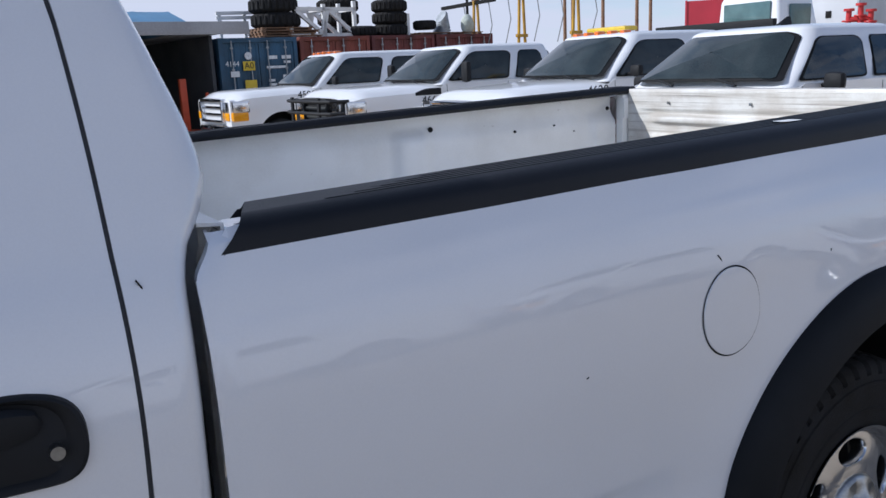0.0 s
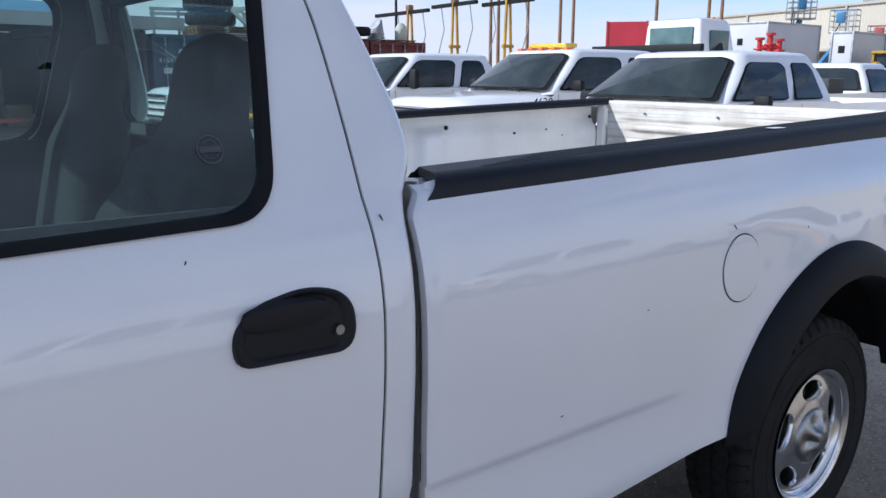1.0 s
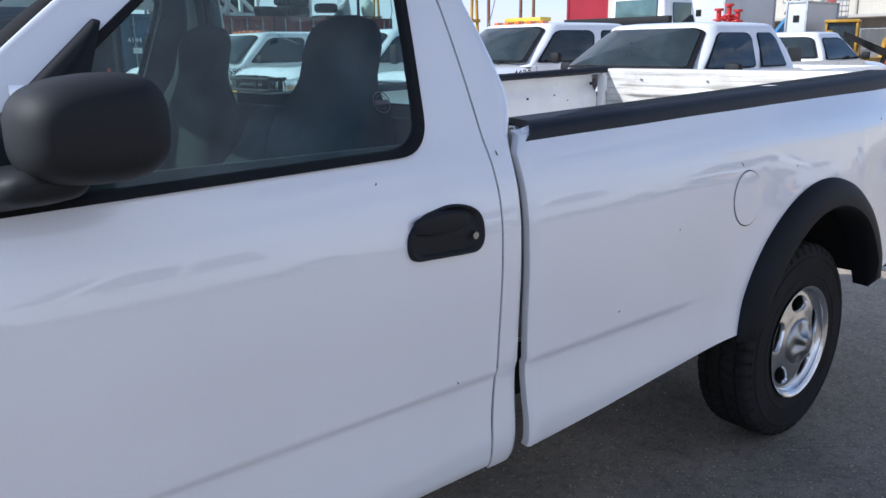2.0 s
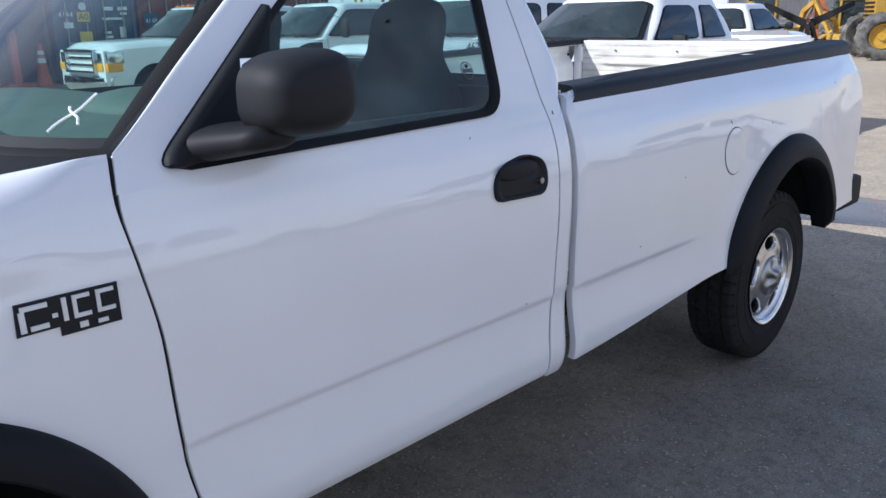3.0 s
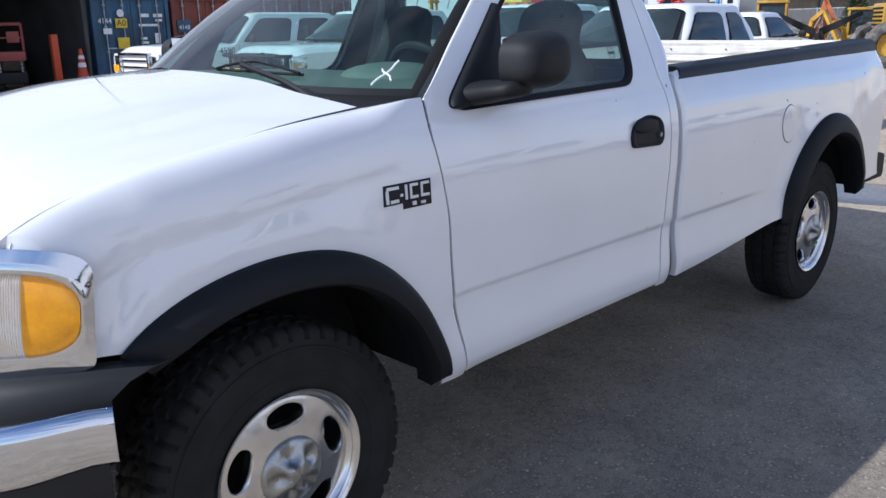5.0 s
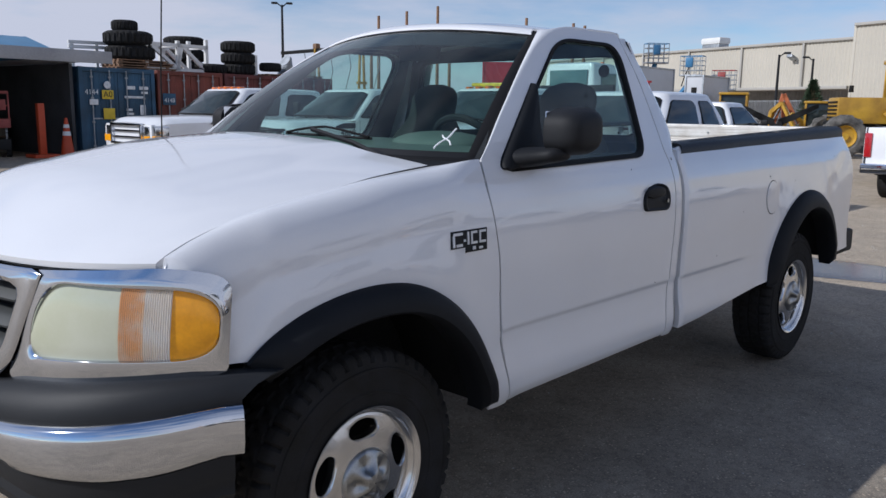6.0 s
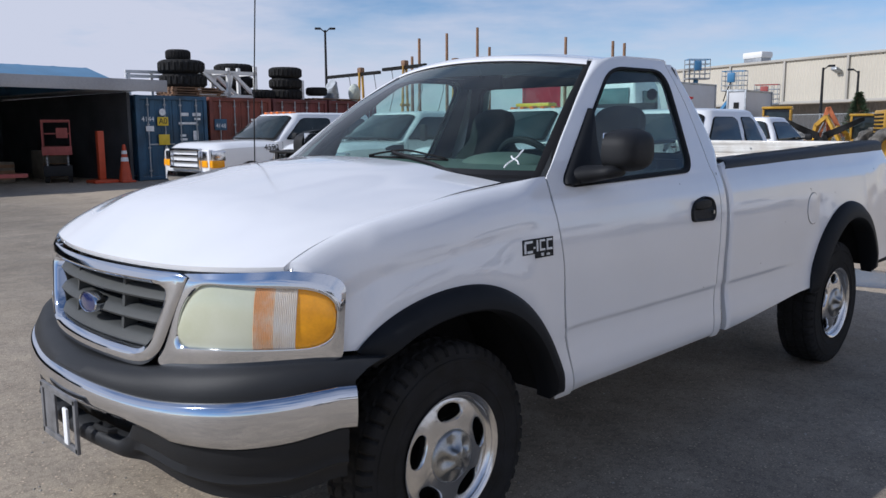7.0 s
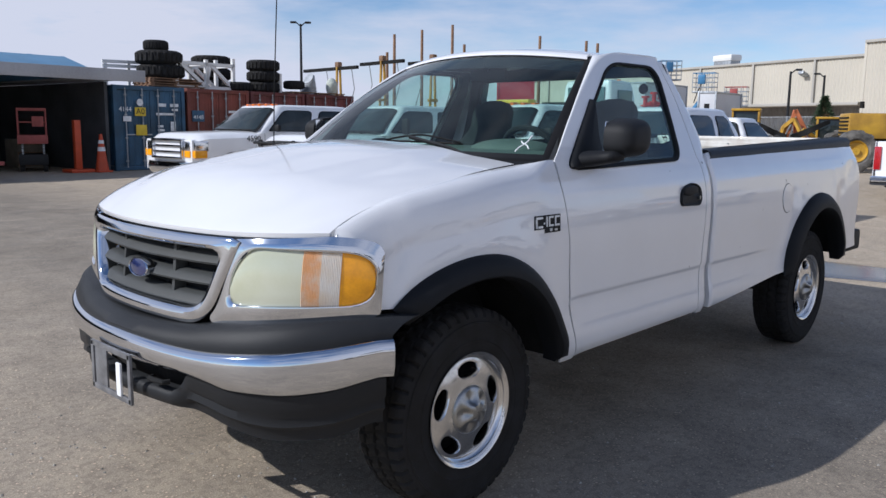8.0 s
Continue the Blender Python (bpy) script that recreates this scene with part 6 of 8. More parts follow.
        box(bm, (L + 0.08, 0, 0.60), (0.18, 2 * hw - 0.04, 0.17), 0.03)
        part("rear_bumper", bm, CHROME, t, "chrome rear bumper")
    bm = bmesh.new()
    box(bm, (L / 2, 0, 0.60), (L - 0.5, 1.1, 0.22), 0.02)
    part("chassis", bm, DARK, t)
    if number:
        words("unit_number", number, 0.17, Matrix.Translation((xw - 0.20, -hw - 0.008, belt - 0.13 - 0.11 * tow)) @ Euler((radians(90), 0, 0)).to_matrix().to_4x4(), NUMBER, t)
    return t


fleet_truck("white crew-cab truck with chrome grille and amber roof lamps", pose(5.89, 12.57, 0, 0, 0, 0.7), 6.2, 1.0, 1.20, 1.31, 1.30, 1.90, 1.62, 2.20, 4.4, 1.34, 0.39, 0, 5, "4590", 3)
T2 = fleet_truck("white extended-cab truck with black grille guard", pose(6.55, 9.45, 0), 6.0, 1.0, 1.20, 1.30, 1.31, 1.88, 1.65, 2.25, 4.0, 1.36, 0.39, 2, 0, "4668", 2, True, tow=1)
for s in (-1, 1):
    bm = bmesh.new()
    rows = []
    for k in range(13):
        x = lerp(1.18, 1.62, k / 12)
        h = 0.055 * math.sin(math.pi * min(0.5, k / 14)) + 0.006
        rows.append([(x, s * 0.985, 1.185 + h), (x, s * 1.004, 1.185 + h * 0.8), (x, s * 1.006, 1.16), (x, s * 0.985, 1.135)])
    loft(bm, rows, cap=True)
    part("fender_vent", bm, BLACK, T2, "black plastic fender vent")
fleet_truck("white truck with amber roof lamps and unit number", pose(7.18, 6.56, 0, 0, 0, -1.7), 6.0, 1.0, 1.16, 1.30, 1.31, 1.90, 1.65, 2.25, 4.1, 1.36, 0.39, 1, 5, "4629", 2)
T4 = fleet_truck("white extended-cab pickup with grey windows, parked beside", pose(6.11, 3.06, 0), 5.7, 0.95, 1.12, 1.26, 1.29, 1.79, 1.50, 2.02, 3.48, 1.26, 0.36, 1, 0, "", 2, mirror_z=0.01)
fleet_truck("white pickup with a toolbox, seen from its tail", pose(19.94, 6.04, 0, 0, 0, 180), 5.4, 0.92, 1.06, 1.19, 1.20, 1.77, 1.55, 2.15, 3.3, 1.22, 0.36, 1, 0, "", 1)
fleet_truck("white pickup tail with red lamps and chrome bumper", pose(19.68, 0.61, 0, 0, 0, 180), 5.8, 1.0, 1.12, 1.25, 1.26, 1.85, 1.65, 2.25, 4.0, 1.30, 0.39, 1, 0, "", 2)
bm = bmesh.new()
box(bm, (15.54, 6.04, 1.30), (0.55, 1.66, 0.36), 0.03)
tagged(part("toolbox", bm, GRILLEGREY), "grey truck-bed toolbox across the bed rails", "toolbox")
# light bar and rack on the numbered truck
bm = bmesh.new()
box(bm, (10.23, 7.0, 1.965), (0.26, 0.80, 0.07), 0.03)
box(bm, (10.23, 7.0, 1.915), (0.10, 0.6, 0.06), 0.01)
tagged(part("light_bar", bm, YELLOWBAR), "yellow beacon bar fixed on a truck roof", "light bar")
rack = thing("headache_rack", "black steel rack standing behind a truck cab", "rack")
bm = bmesh.new()
box(bm, (11.43, 6.20, 1.92), (0.09, 2.1, 0.13), 0.01)
part("beam", bm, BLACK, rack)
for y in (5.54, 7.34):
    bm = bmesh.new()
    box(bm, (11.43, y, 1.28), (0.09, 0.09, 1.16), 0.01)
    part("post", bm, BLACK, rack)
# antenna fin of the near one
bm = bmesh.new()
loft(bm, [[(8.61, 3.06 - 0.02, 1.79), (8.81, 3.06 - 0.03, 1.79), (8.81, 3.06 + 0.03, 1.79), (8.61, 3.06 + 0.02, 1.79)], [(8.76, 3.058, 1.875), (8.81, 3.055, 1.88), (8.81, 3.065, 1.88), (8.76, 3.062, 1.875)]], loop_cols=True, cap=True)
part("roof_fin", bm, BLACK, T4).matrix_parent_inverse = T4.matrix_basis.inverted()

# ---- containers
row_before = set(bpy.data.objects)
RUST = mat("rusty_red_steel", (0.17, 0.042, 0.028), 0.6, 0.1, 0.35, 1.2, 0.1, 40, 0, (0.12, 0.035, 0.025))
MAROON = mat("maroon_steel", (0.13, 0.030, 0.028), 0.6, 0.1, 0.35, 1.2, 0.1, 40, 0, (0.06, 0.02, 0.018))
BLUESTEEL = mat("blue_steel", (0.027, 0.085, 0.155), 0.55, 0.1, 0.3, 1.2, 0.1, 40, 0, (0.03, 0.07, 0.11))
GREYBAR = mat("galvanised_bar", (0.33, 0.35, 0.37), 0.45, 0.6, 0.25, 6, 0.1, 90)
SIGNYELLOW = mat("yellow_sign", (0.70, 0.50, 0.03), 0.5, 0, 0.1, 6)
SIGNWHITE = mat("white_lettering", (0.72, 0.74, 0.75), 0.5, 0, 0.15, 9)


def container(x, y, material, label):
    """Door end faces -y, the near left corner at (x, y)."""
    W, H, D = 2.44, 2.59, 6.06
    c = thing("shipping_container", label, "container", "containers in a row", at=Matrix.Translation((x, y, 0)))
    for xs in (0.0, W):
        bm = bmesh.new()
        rows = []
        n = 88
        for k in range(n + 1):
            yy = lerp(0.12, D - 0.1, k / n)
            o = (0.0, 0.035, 0.035, 0.0)[k % 4]
            e = -1 if xs == 0 else 1
            rows.append([(xs - e * (0.02 + o), yy, z) for z in (0.16, H - 0.12)])
        loft(bm, rows)
        part("side_wall", bm, material, c, "", None, 0.003, 20)
    bm = bmesh.new()
    box(bm, (W / 2, D / 2, H - 0.03), (W - 0.04, D - 0.04, 0.05), 0.005)
    part("roof", bm, material, c)
    bm = bmesh.new()
    for xx in (0.06, W - 0.06):
        for yy in (0.06, D - 0.06):
            box(bm, (xx, yy, H / 2), (0.12, 0.12, H), 0.01)
    for zz in (0.08, H - 0.07):
        box(bm, (W / 2, 0.06, zz), (W - 0.2, 0.11, 0.13), 0.01)
        box(bm, (W / 2, D - 0.06, zz), (W - 0.2, 0.11, 0.13), 0.01)
        for xx in (0.05, W - 0.05):
            box(bm, (xx, D / 2, zz), (0.07, D - 0.2, 0.13), 0.01)
    part("frame", bm, material, c)
    for side in (0, 1):
        x0 = 0.13 + side * 1.10
        bm = bmesh.new()
        rows = []
        n = 48
        for k in range(n + 1):
            xx = lerp(x0, x0 + 1.08, k / n)
            o = 0.03 * (sst(0.05, 0.08, k / n) * (1 - sst(0.92, 0.95, k / n))) * (1 if (k // 8) % 2 else 0.35)
            rows.append([(xx, 0.04 + o, z) for z in (0.15, H - 0.14)])
        loft(bm, rows)
        d = part("door", bm, material, c, "", (0, -1, 0), 0.04, 20)
        for f in (0.24, 0.76):
            bm = bmesh.new()
            tube(bm, (x0 + 1.08 * f, 0.005, 0.10), (x0 + 1.08 * f, 0.005, H - 0.08), 0.018, None, 8)
            for zz in (0.3, 1.0, 1.7, 2.3):
                box(bm, (x0 + 1.08 * f, 0.012, zz), (0.09, 0.03, 0.05), 0.005)
            box(bm, (x0 + 1.08 * f + 0.14, -0.005, 1.1), (0.28, 0.02, 0.04), 0.004)
            part("locking_bar", bm, GREYBAR, d, "galvanised locking bar")
    return c


FR = Euler((radians(90), 0, 0)).to_matrix().to_4x4()
CY = 23.2
C1 = container(11.12, CY, BLUESTEEL, "blue steel shipping container with faded lettering")
C2 = container(13.66, CY, RUST, "rust-red steel shipping container with closed doors")
container(16.18, CY, MAROON, "maroon steel shipping container with closed doors")
container(18.70, CY, MAROON, "maroon steel shipping container with closed doors")
words("unit_number", "4144", 0.21, Matrix.Translation((0.36, -0.025, 1.86)) @ FR, SIGNWHITE, C1)
words("unit_number", "4148", 0.19, Matrix.Translation((0.38, -0.030, 1.66)) @ FR, SIGNWHITE, C2)
for c, cx, cz, sx, sz, m, label in ((C1, 0.86, 1.80, 0.36, 0.26, SIGNYELLOW, "yellow sign plate"), (C1, 0.88, 1.24, 0.36, 0.32, SIGNYELLOW, "yellow notice"), (C1, 0.42, 1.58, 0.26, 0.16, SIGNWHITE, "white notice"), (C2, 0.38, 1.70, 0.46, 0.36, BLUESTEEL, "dark plate")):
    bm = bmesh.new()
    box(bm, (cx, -0.012, cz), (sx, 0.012, sz), 0.003)
    part("sign_plate", bm, m, c, label)
words("sign_text", "A0", 0.25, Matrix.Translation((0.86, -0.022, 1.80)) @ FR, NUMBER, C1)
bm = bmesh.new()
spin(bm, [(0.11, 0.0), (0.10, -0.01), (0.01, -0.01)], 20)
part("round_sign", bm, SIGNWHITE, C1, "white round sign").matrix_basis = Matrix.Translation((0.86, -0.01, 2.08))
for z, x0, x1, h in ((2.02, 1.50, 1.78, 0.10), (2.02, 1.92, 2.22, 0.10), (1.88, 1.98, 2.2, 0.07), (1.74, 1.42, 2.05, 0.07), (1.36, 1.46, 1.66, 0.07), (1.24, 1.46, 1.70, 0.07), (1.12, 1.46, 1.66, 0.07), (1.00, 1.46, 1.74, 0.07), (1.36, 1.92, 2.1, 0.30)):
    bm = bmesh.new()
    box(bm, ((x0 + x1) / 2, -0.002 + 0.03, z), (x1 - x0, 0.006, h), 0.001)
    part("lettering_bar", bm, SIGNWHITE, C1, "faded white lettering")
for z, x0, x1 in ((1.86, 1.6, 2.1), (1.2, 1.6, 1.9)):
    bm = bmesh.new()
    box(bm, ((x0 + x1) / 2, 0.028, z), (x1 - x0, 0.006, 0.08), 0.001)
    part("lettering_bar", bm, SIGNWHITE, C2)


# ---- things on the container roofs
WHITESTEEL = mat("white_steel", (0.74, 0.74, 0.72), 0.45, 0, 0.04, 1.5, 0.03, 60)
YELLOW = mat("machine_yellow", (0.55, 0.32, 0.025), 0.45, 0, 0.12, 2.0, 0.05, 60, 0.2, (0.34, 0.18, 0.02))
BROWNPOLE = mat("weathered_pole", (0.24, 0.14, 0.08), 0.8, 0, 0.25, 3, 0.2, 30)


def big_tyre(label, x, y, z, r, h, group=""):
    bm = bmesh.new()
    seg = 96
    rows = []
    for f, o in ((0.50, 0.1), (0.50, 0.04), (0.60, 0.0), (0.80, 0.0), (0.93, 0.10), (1.0, 0.22), (1.0, 0.5), (1.0, 0.78), (0.93, 0.90), (0.80, 1.0), (0.60, 1.0), (0.50, 0.96), (0.50, 0.9)):
        row = []
        for k in range(seg):
            lug = 0.94 if (k + (2 if o > 0.5 else 0)) % 4 < 1 and f > 0.9 else 1.0
            a = 2 * math.pi * k / seg
            row.append((x + r * f * lug * math.cos(a), y + r * f * lug * math.sin(a), z + h * o))
        rows.append(row)
    loft(bm, rows, loop_cols=True)
    return tagged(part("stacked_tyre", bm, TYRE), label, "tyre", group)


for x, y, z, r, h in ((13.55, 24.5, 2.915, 0.76, 0.44), (13.50, 24.5, 3.355, 0.75, 0.44), (13.40, 24.5, 3.795, 0.40, 0.33)):
    big_tyre("large worn black tractor tyre lying flat in a stack", x, y, z, r, h, "tyres on the containers")
for z in (2.60, 2.99, 3.38):
    big_tyre("black truck tyre lying flat in a stack", 17.6, 24.3, z, 0.60, 0.38, "tyres on the containers")
for z in (2.62, 3.06, 3.50):
    big_tyre("large black tyre lying behind a white frame", 16.7, 26.2, z, 0.72, 0.43, "tyres on the containers")
big_tyre("black tyre lying flat on a container", 16.35, 24.2, 2.60, 0.55, 0.32, "tyres on the containers")
big_tyre("small black tyre lying on a container roof", 18.8, 24.0, 2.78, 0.40, 0.30, "tyres on the containers")
bm = bmesh.new()
for k in range(9):
    tube(bm, (19.5 + 0.01 * k, 24.0, 2.60 + k * 0.07), (19.5, 24.0, 2.655 + k * 0.07), 0.34 - 0.012 * k, None, 18)
tagged(part("pile_of_plates", bm, GREYBAR), "stack of rusty metal plates on a container", "metal plates")
for x0, x1, y, zp in ((12.7, 14.8, 24.4, 0), (12.8, 14.6, 24.45, 0.08), (12.75, 14.7, 24.4, 0.16), (12.8, 14.5, 24.45, 0.24), (18.2, 20.9, 24.0, 0)):
    pal = thing("pallet", "grey wooden pallet lying on a container roof", "pallet")
    for k in range(5):
        bm = bmesh.new()
        box(bm, ((x0 + x1) / 2, y - 0.5 + 0.25 * k, 2.655 + zp), (x1 - x0, 0.12, 0.03), 0.004)
        part("plank", bm, BROWNPOLE, pal)
    for k in range(3):
        bm = bmesh.new()
        box(bm, (lerp(x0 + 0.1, x1 - 0.1, k / 2), y, 2.618 + zp), (0.1, 1.1, 0.045), 0.004)
        part("bearer", bm, BROWNPOLE, pal)


def bars(bm, lines, r):
    for a, b in lines:
        a, b = Vector(a), Vector(b)
        d = b - a
        box(bm, (a + b) / 2, (2 * r, 2 * r, d.length), 0.0, d.to_track_quat("Z", "Y"))


fr = thing("white_truss", "white welded steel truss lying on the containers", "steel frame")
for y in (24.0, 25.0):
    for a, b in (((13.75, y, 2.66), (16.1, y, 2.66)), ((13.75, y, 3.45), (16.1, y, 3.45)), ((14.0, y, 3.4), (14.9, y, 2.7)), ((14.9, y, 2.7), (15.1, y, 3.45)), ((15.15, y, 3.4), (16.0, y, 2.7)), ((16.05, y, 2.62), (16.05, y, 3.7)), ((14.95, y, 2.62), (14.95, y, 3.6)), ((13.8, y, 2.62), (13.8, y, 3.5))):
        bm = bmesh.new()
        bars(bm, [(a, b)], 0.055)
        part("bar", bm, WHITESTEEL, fr)
for x, z in ((13.8, 3.45), (16.05, 3.45), (16.05, 2.66), (14.95, 3.45)):
    bm = bmesh.new()
    bars(bm, [((x, 24.0, z), (x, 25.0, z))], 0.05)
    part("cross_bar", bm, WHITESTEEL, fr)
fr2 = thing("white_beam", "long white steel beam lying on a container", "steel beam")
for z in (3.28, 3.42):
    bm = bmesh.new()
    bars(bm, [((12.0, 25.4, z), (13.6, 25.2, z + 0.02))], 0.05)
    part("chord", bm, WHITESTEEL, fr2)
for x in (12.1, 12.9):
    bm = bmesh.new()
    bars(bm, [((x, 25.38, 2.6), (x, 25.38, 3.45))], 0.045)
    part("post", bm, WHITESTEEL, fr2)
bm = bmesh.new()
box(bm, (18.05, 24.1, 2.95), (0.10, 0.5, 0.72), 0.01)
tagged(part("white_board", bm, WHITESTEEL), "white board standing on a container roof", "board")
bm = bmesh.new()
bmesh.ops.create_icosphere(bm, subdivisions=3, radius=0.30, matrix=Matrix.Translation((20.3, 23.55, 2.9)) @ Matrix.Diagonal((0.8, 0.7, 1.2, 1)))
for v in bm.verts:
    v.co += v.co.normalized() * 0.10 * noise.noise(v.co * 4)
tagged(part("cloth_bundle", bm, SEATTRIM), "pale cloth bundle hanging on a container", "cloth")

# ---- yellow gantries
for k, (x, y, h) in enumerate(((18.45, 22.48, 3.75), (18.7, 20.18, 3.9), (19.04, 17.86, 3.85))):
    g = thing("gantry", "yellow steel hoist gantry with dark top beam", "gantry", "yellow gantries")
    for e in (-0.22, 0.22):
        bm = bmesh.new()
        bars(bm, [((x + e, y, 0), (x + e * 0.3, y, h))], 0.035)
        part("leg", bm, YELLOW, g)
    bm = bmesh.new()
    bars(bm, [((x - 0.22, y, h * 0.62), (x + 0.22, y, h * 0.62))], 0.05)
    part("tie", bm, YELLOW, g)
    bm = bmesh.new()
    bars(bm, [((x, y + (2.2 if k == 0 else 1.25), h - 0.12), (x, y - 1.15, h - 0.08))], 0.06)
    part("beam", bm, DARK, g)
    bm = bmesh.new()
    box(bm, (x, y, h + 0.05), (0.22, 0.22, 0.22), 0.05)
    part("trolley", bm, BROWNPOLE, g)
    for dy in (-0.8, 0.75):
        bm = bmesh.new()
        rope(bm, [(x, y + dy, h - 0.15), (x + 0.05, y + dy - 0.1, h - 0.9), (x, y + dy + 0.15, h - 1.7)], 0.018, 5)
        part("chain", bm, GREYBAR, g)

# ---- open shed with blue roof
BLUEROOF = mat("blue_metal_roof", (0.09, 0.23, 0.38), 0.5, 0.1, 0.15, 1.0, 0.05, 20)
SHEDGREY = mat("grey_fascia", (0.36, 0.36, 0.37), 0.6, 0.1, 0.15, 1.0, 0.05, 20)
# Wall colour kept low to stand in for the shade inside the shed
SHEDWALL = mat("shed_wall_in_shade", (0.055, 0.058, 0.064), 0.8, 0, 0.3, 1.0, 0.1, 20)
shed = thing("open_shed", "open-fronted shed with a blue metal roof", "shed", kind="structure")
SX0, SX1, SY0, SY1 = -12.0, 11.0, 22.4, 33.0
bm = bmesh.new()
rows = []
n = 184
for k in range(n + 1):
    x = lerp(SX0, SX1 - 0.9, k / n)
    o = 0.012 if k % 8 == 0 else 0.0
    rows.append([(x, SY0 + 0.2, 2.98 + o), (x, SY0 + 1.65, 3.36 + o), (x, SY1 + 0.2, 2.95 + o)])
loft(bm, rows)
part("roof", bm, BLUEROOF, shed, "blue ribbed metal roof", (0, 0, 1), 0.03, 20)
bm = bmesh.new()
box(bm, ((SX0 + SX1) / 2 + 0.35, SY0 + 0.15, 2.83), (SX1 - SX0 + 0.9, 0.08, 0.34), 0.01)
part("fascia", bm, SHEDGREY, shed, "grey metal fascia")
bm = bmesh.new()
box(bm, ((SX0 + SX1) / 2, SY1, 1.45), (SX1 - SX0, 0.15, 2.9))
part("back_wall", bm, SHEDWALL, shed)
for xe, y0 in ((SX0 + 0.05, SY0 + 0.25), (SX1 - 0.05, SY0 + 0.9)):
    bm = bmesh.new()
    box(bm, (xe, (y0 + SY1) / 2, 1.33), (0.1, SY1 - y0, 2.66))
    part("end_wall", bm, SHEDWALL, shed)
# Hidden sheet added below the roof gap to keep sun off the end wall
bm = bmesh.new()
box(bm, (SX1 - 0.5, (SY0 + SY1) / 2 + 0.15, 2.70), (1.1, SY1 - SY0 - 0.1, 0.05))
part("soffit", bm, SHEDGREY, shed)
bm = bmesh.new()
loft(bm, [[(SX1 - 0.95 + d, y, z) for y, z in ((SY0 + 0.25, 2.70), (SY0 + 0.25, 2.97), (SY0 + 1.65, 3.33), (SY1, 2.93), (SY1, 2.70))] for d in (-0.04, 0.04)], loop_cols=True, cap=True)
part("gable", bm, BLUEROOF, shed)
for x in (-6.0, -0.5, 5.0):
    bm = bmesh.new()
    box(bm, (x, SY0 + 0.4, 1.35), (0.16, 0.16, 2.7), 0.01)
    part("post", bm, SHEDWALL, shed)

# ---- in the shed: scissor lift, orange posts, cone, racks
LIFTRED = mat("faded_red_paint", (0.34, 0.075, 0.065), 0.55, 0, 0.2, 4, 0.05, 60)
ORANGE = mat("safety_orange", (0.50, 0.065, 0.018), 0.5, 0, 0.1, 5, 0.03, 60)
lift = thing("scissor_lift", "faded red scissor lift parked in the shed", "scissor lift", at=pose(9.45, 24.9, 0, 0, 0, -24) @ Matrix.Diagonal((0.62, 0.62, 0.74, 1)))
bm = bmesh.new()
box(bm, (0, 0, 0.48), (1.25, 2.2, 0.42), 0.04)
part("chassis", bm, GREYPAD, lift)
for sx in (-0.5, 0.5):
    for sy in (-0.8, 0.8):
        bm = bmesh.new()
        tube(bm, (sx - 0.1, sy, 0.22), (sx + 0.1, sy, 0.22), 0.22, None, 20)
        part("wheel", bm, TYRE, lift)
bm = bmesh.new()
for k in range(3):
    for e in (-0.45, 0.45):
        z = 0.72 + k * 0.14
        bars(bm, [((e, -0.9, z), (e, 0.9, z + 0.12)), ((e, 0.9, z), (e, -0.9, z + 0.12))], 0.04)
part("scissor_arms", bm, GREYBAR, lift)
bm = bmesh.new()
box(bm, (0, 0, 1.28), (1.3, 2.3, 0.34), 0.02)
part("platform", bm, LIFTRED, lift, "faded red platform")
for sx in (-0.6, 0.6):
    for sy in (-1.1, 1.1):
        bm = bmesh.new()
        box(bm, (sx, sy, 1.95), (0.06, 0.06, 1.05), 0.01)
        part("rail_post", bm, LIFTRED, lift)
for sy in (-1.1, 1.1):
    for z in (1.95, 2.45):
        bm = bmesh.new()
        box(bm, (0, sy, z), (1.25, 0.05, 0.05 if z < 2 else 0.10), 0.01)
        part("rail", bm, LIFTRED, lift)
for sx in (-0.6, 0.6):
    bm = bmesh.new()
    box(bm, (sx, 0, 2.45), (0.05, 2.2, 0.06), 0.01)
    part("rail", bm, LIFTRED, lift)
bm = bmesh.new()
box(bm, (0.25, -1.16, 1.98), (0.5, 0.12, 0.4), 0.02)
part("control_box", bm, LIFTRED, lift)
post = thing("orange_post", "orange steel post standing on a flat base", "post", at=Matrix.Translation((10.05, 23.4, 0)))
bm = bmesh.new()
box(bm, (0, 0, 0.80), (0.19, 0.16, 1.44), 0.02)
part("upright", bm, ORANGE, post)
bm = bmesh.new()
box(bm, (0, 0, 0.05), (0.7, 0.6, 0.10), 0.02)
part("base", bm, ORANGE, post)
cone = thing("traffic_cone", "orange traffic cone with white bands", "traffic cone", at=Matrix.Translation((10.62, 23.1, 0)))
bm = bmesh.new()
spin(bm, [(0.19, 0.06), (0.12, 0.55), (0.045, 1.10), (0.04, 1.12), (0.005, 1.12)], 24, "z")
part("cone", bm, ORANGE, cone)
bm = bmesh.new()
box(bm, (0, 0, 0.03), (0.44, 0.44, 0.06), 0.015)
part("base", bm, ORANGE, cone)
for z0, z1 in ((0.62, 0.74), (0.84, 0.94)):
    bm = bmesh.new()
    spin(bm, [(lerp(0.12, 0.045, (z - 0.55) / 0.55) + 0.006, z) for z in (z0, z1)], 24, "z")
    part("band", bm, SIGNWHITE, cone)
CRATE = mat("dusty_crate", (0.20, 0.17, 0.13), 0.8, 0, 0.3, 3, 0.1, 30)
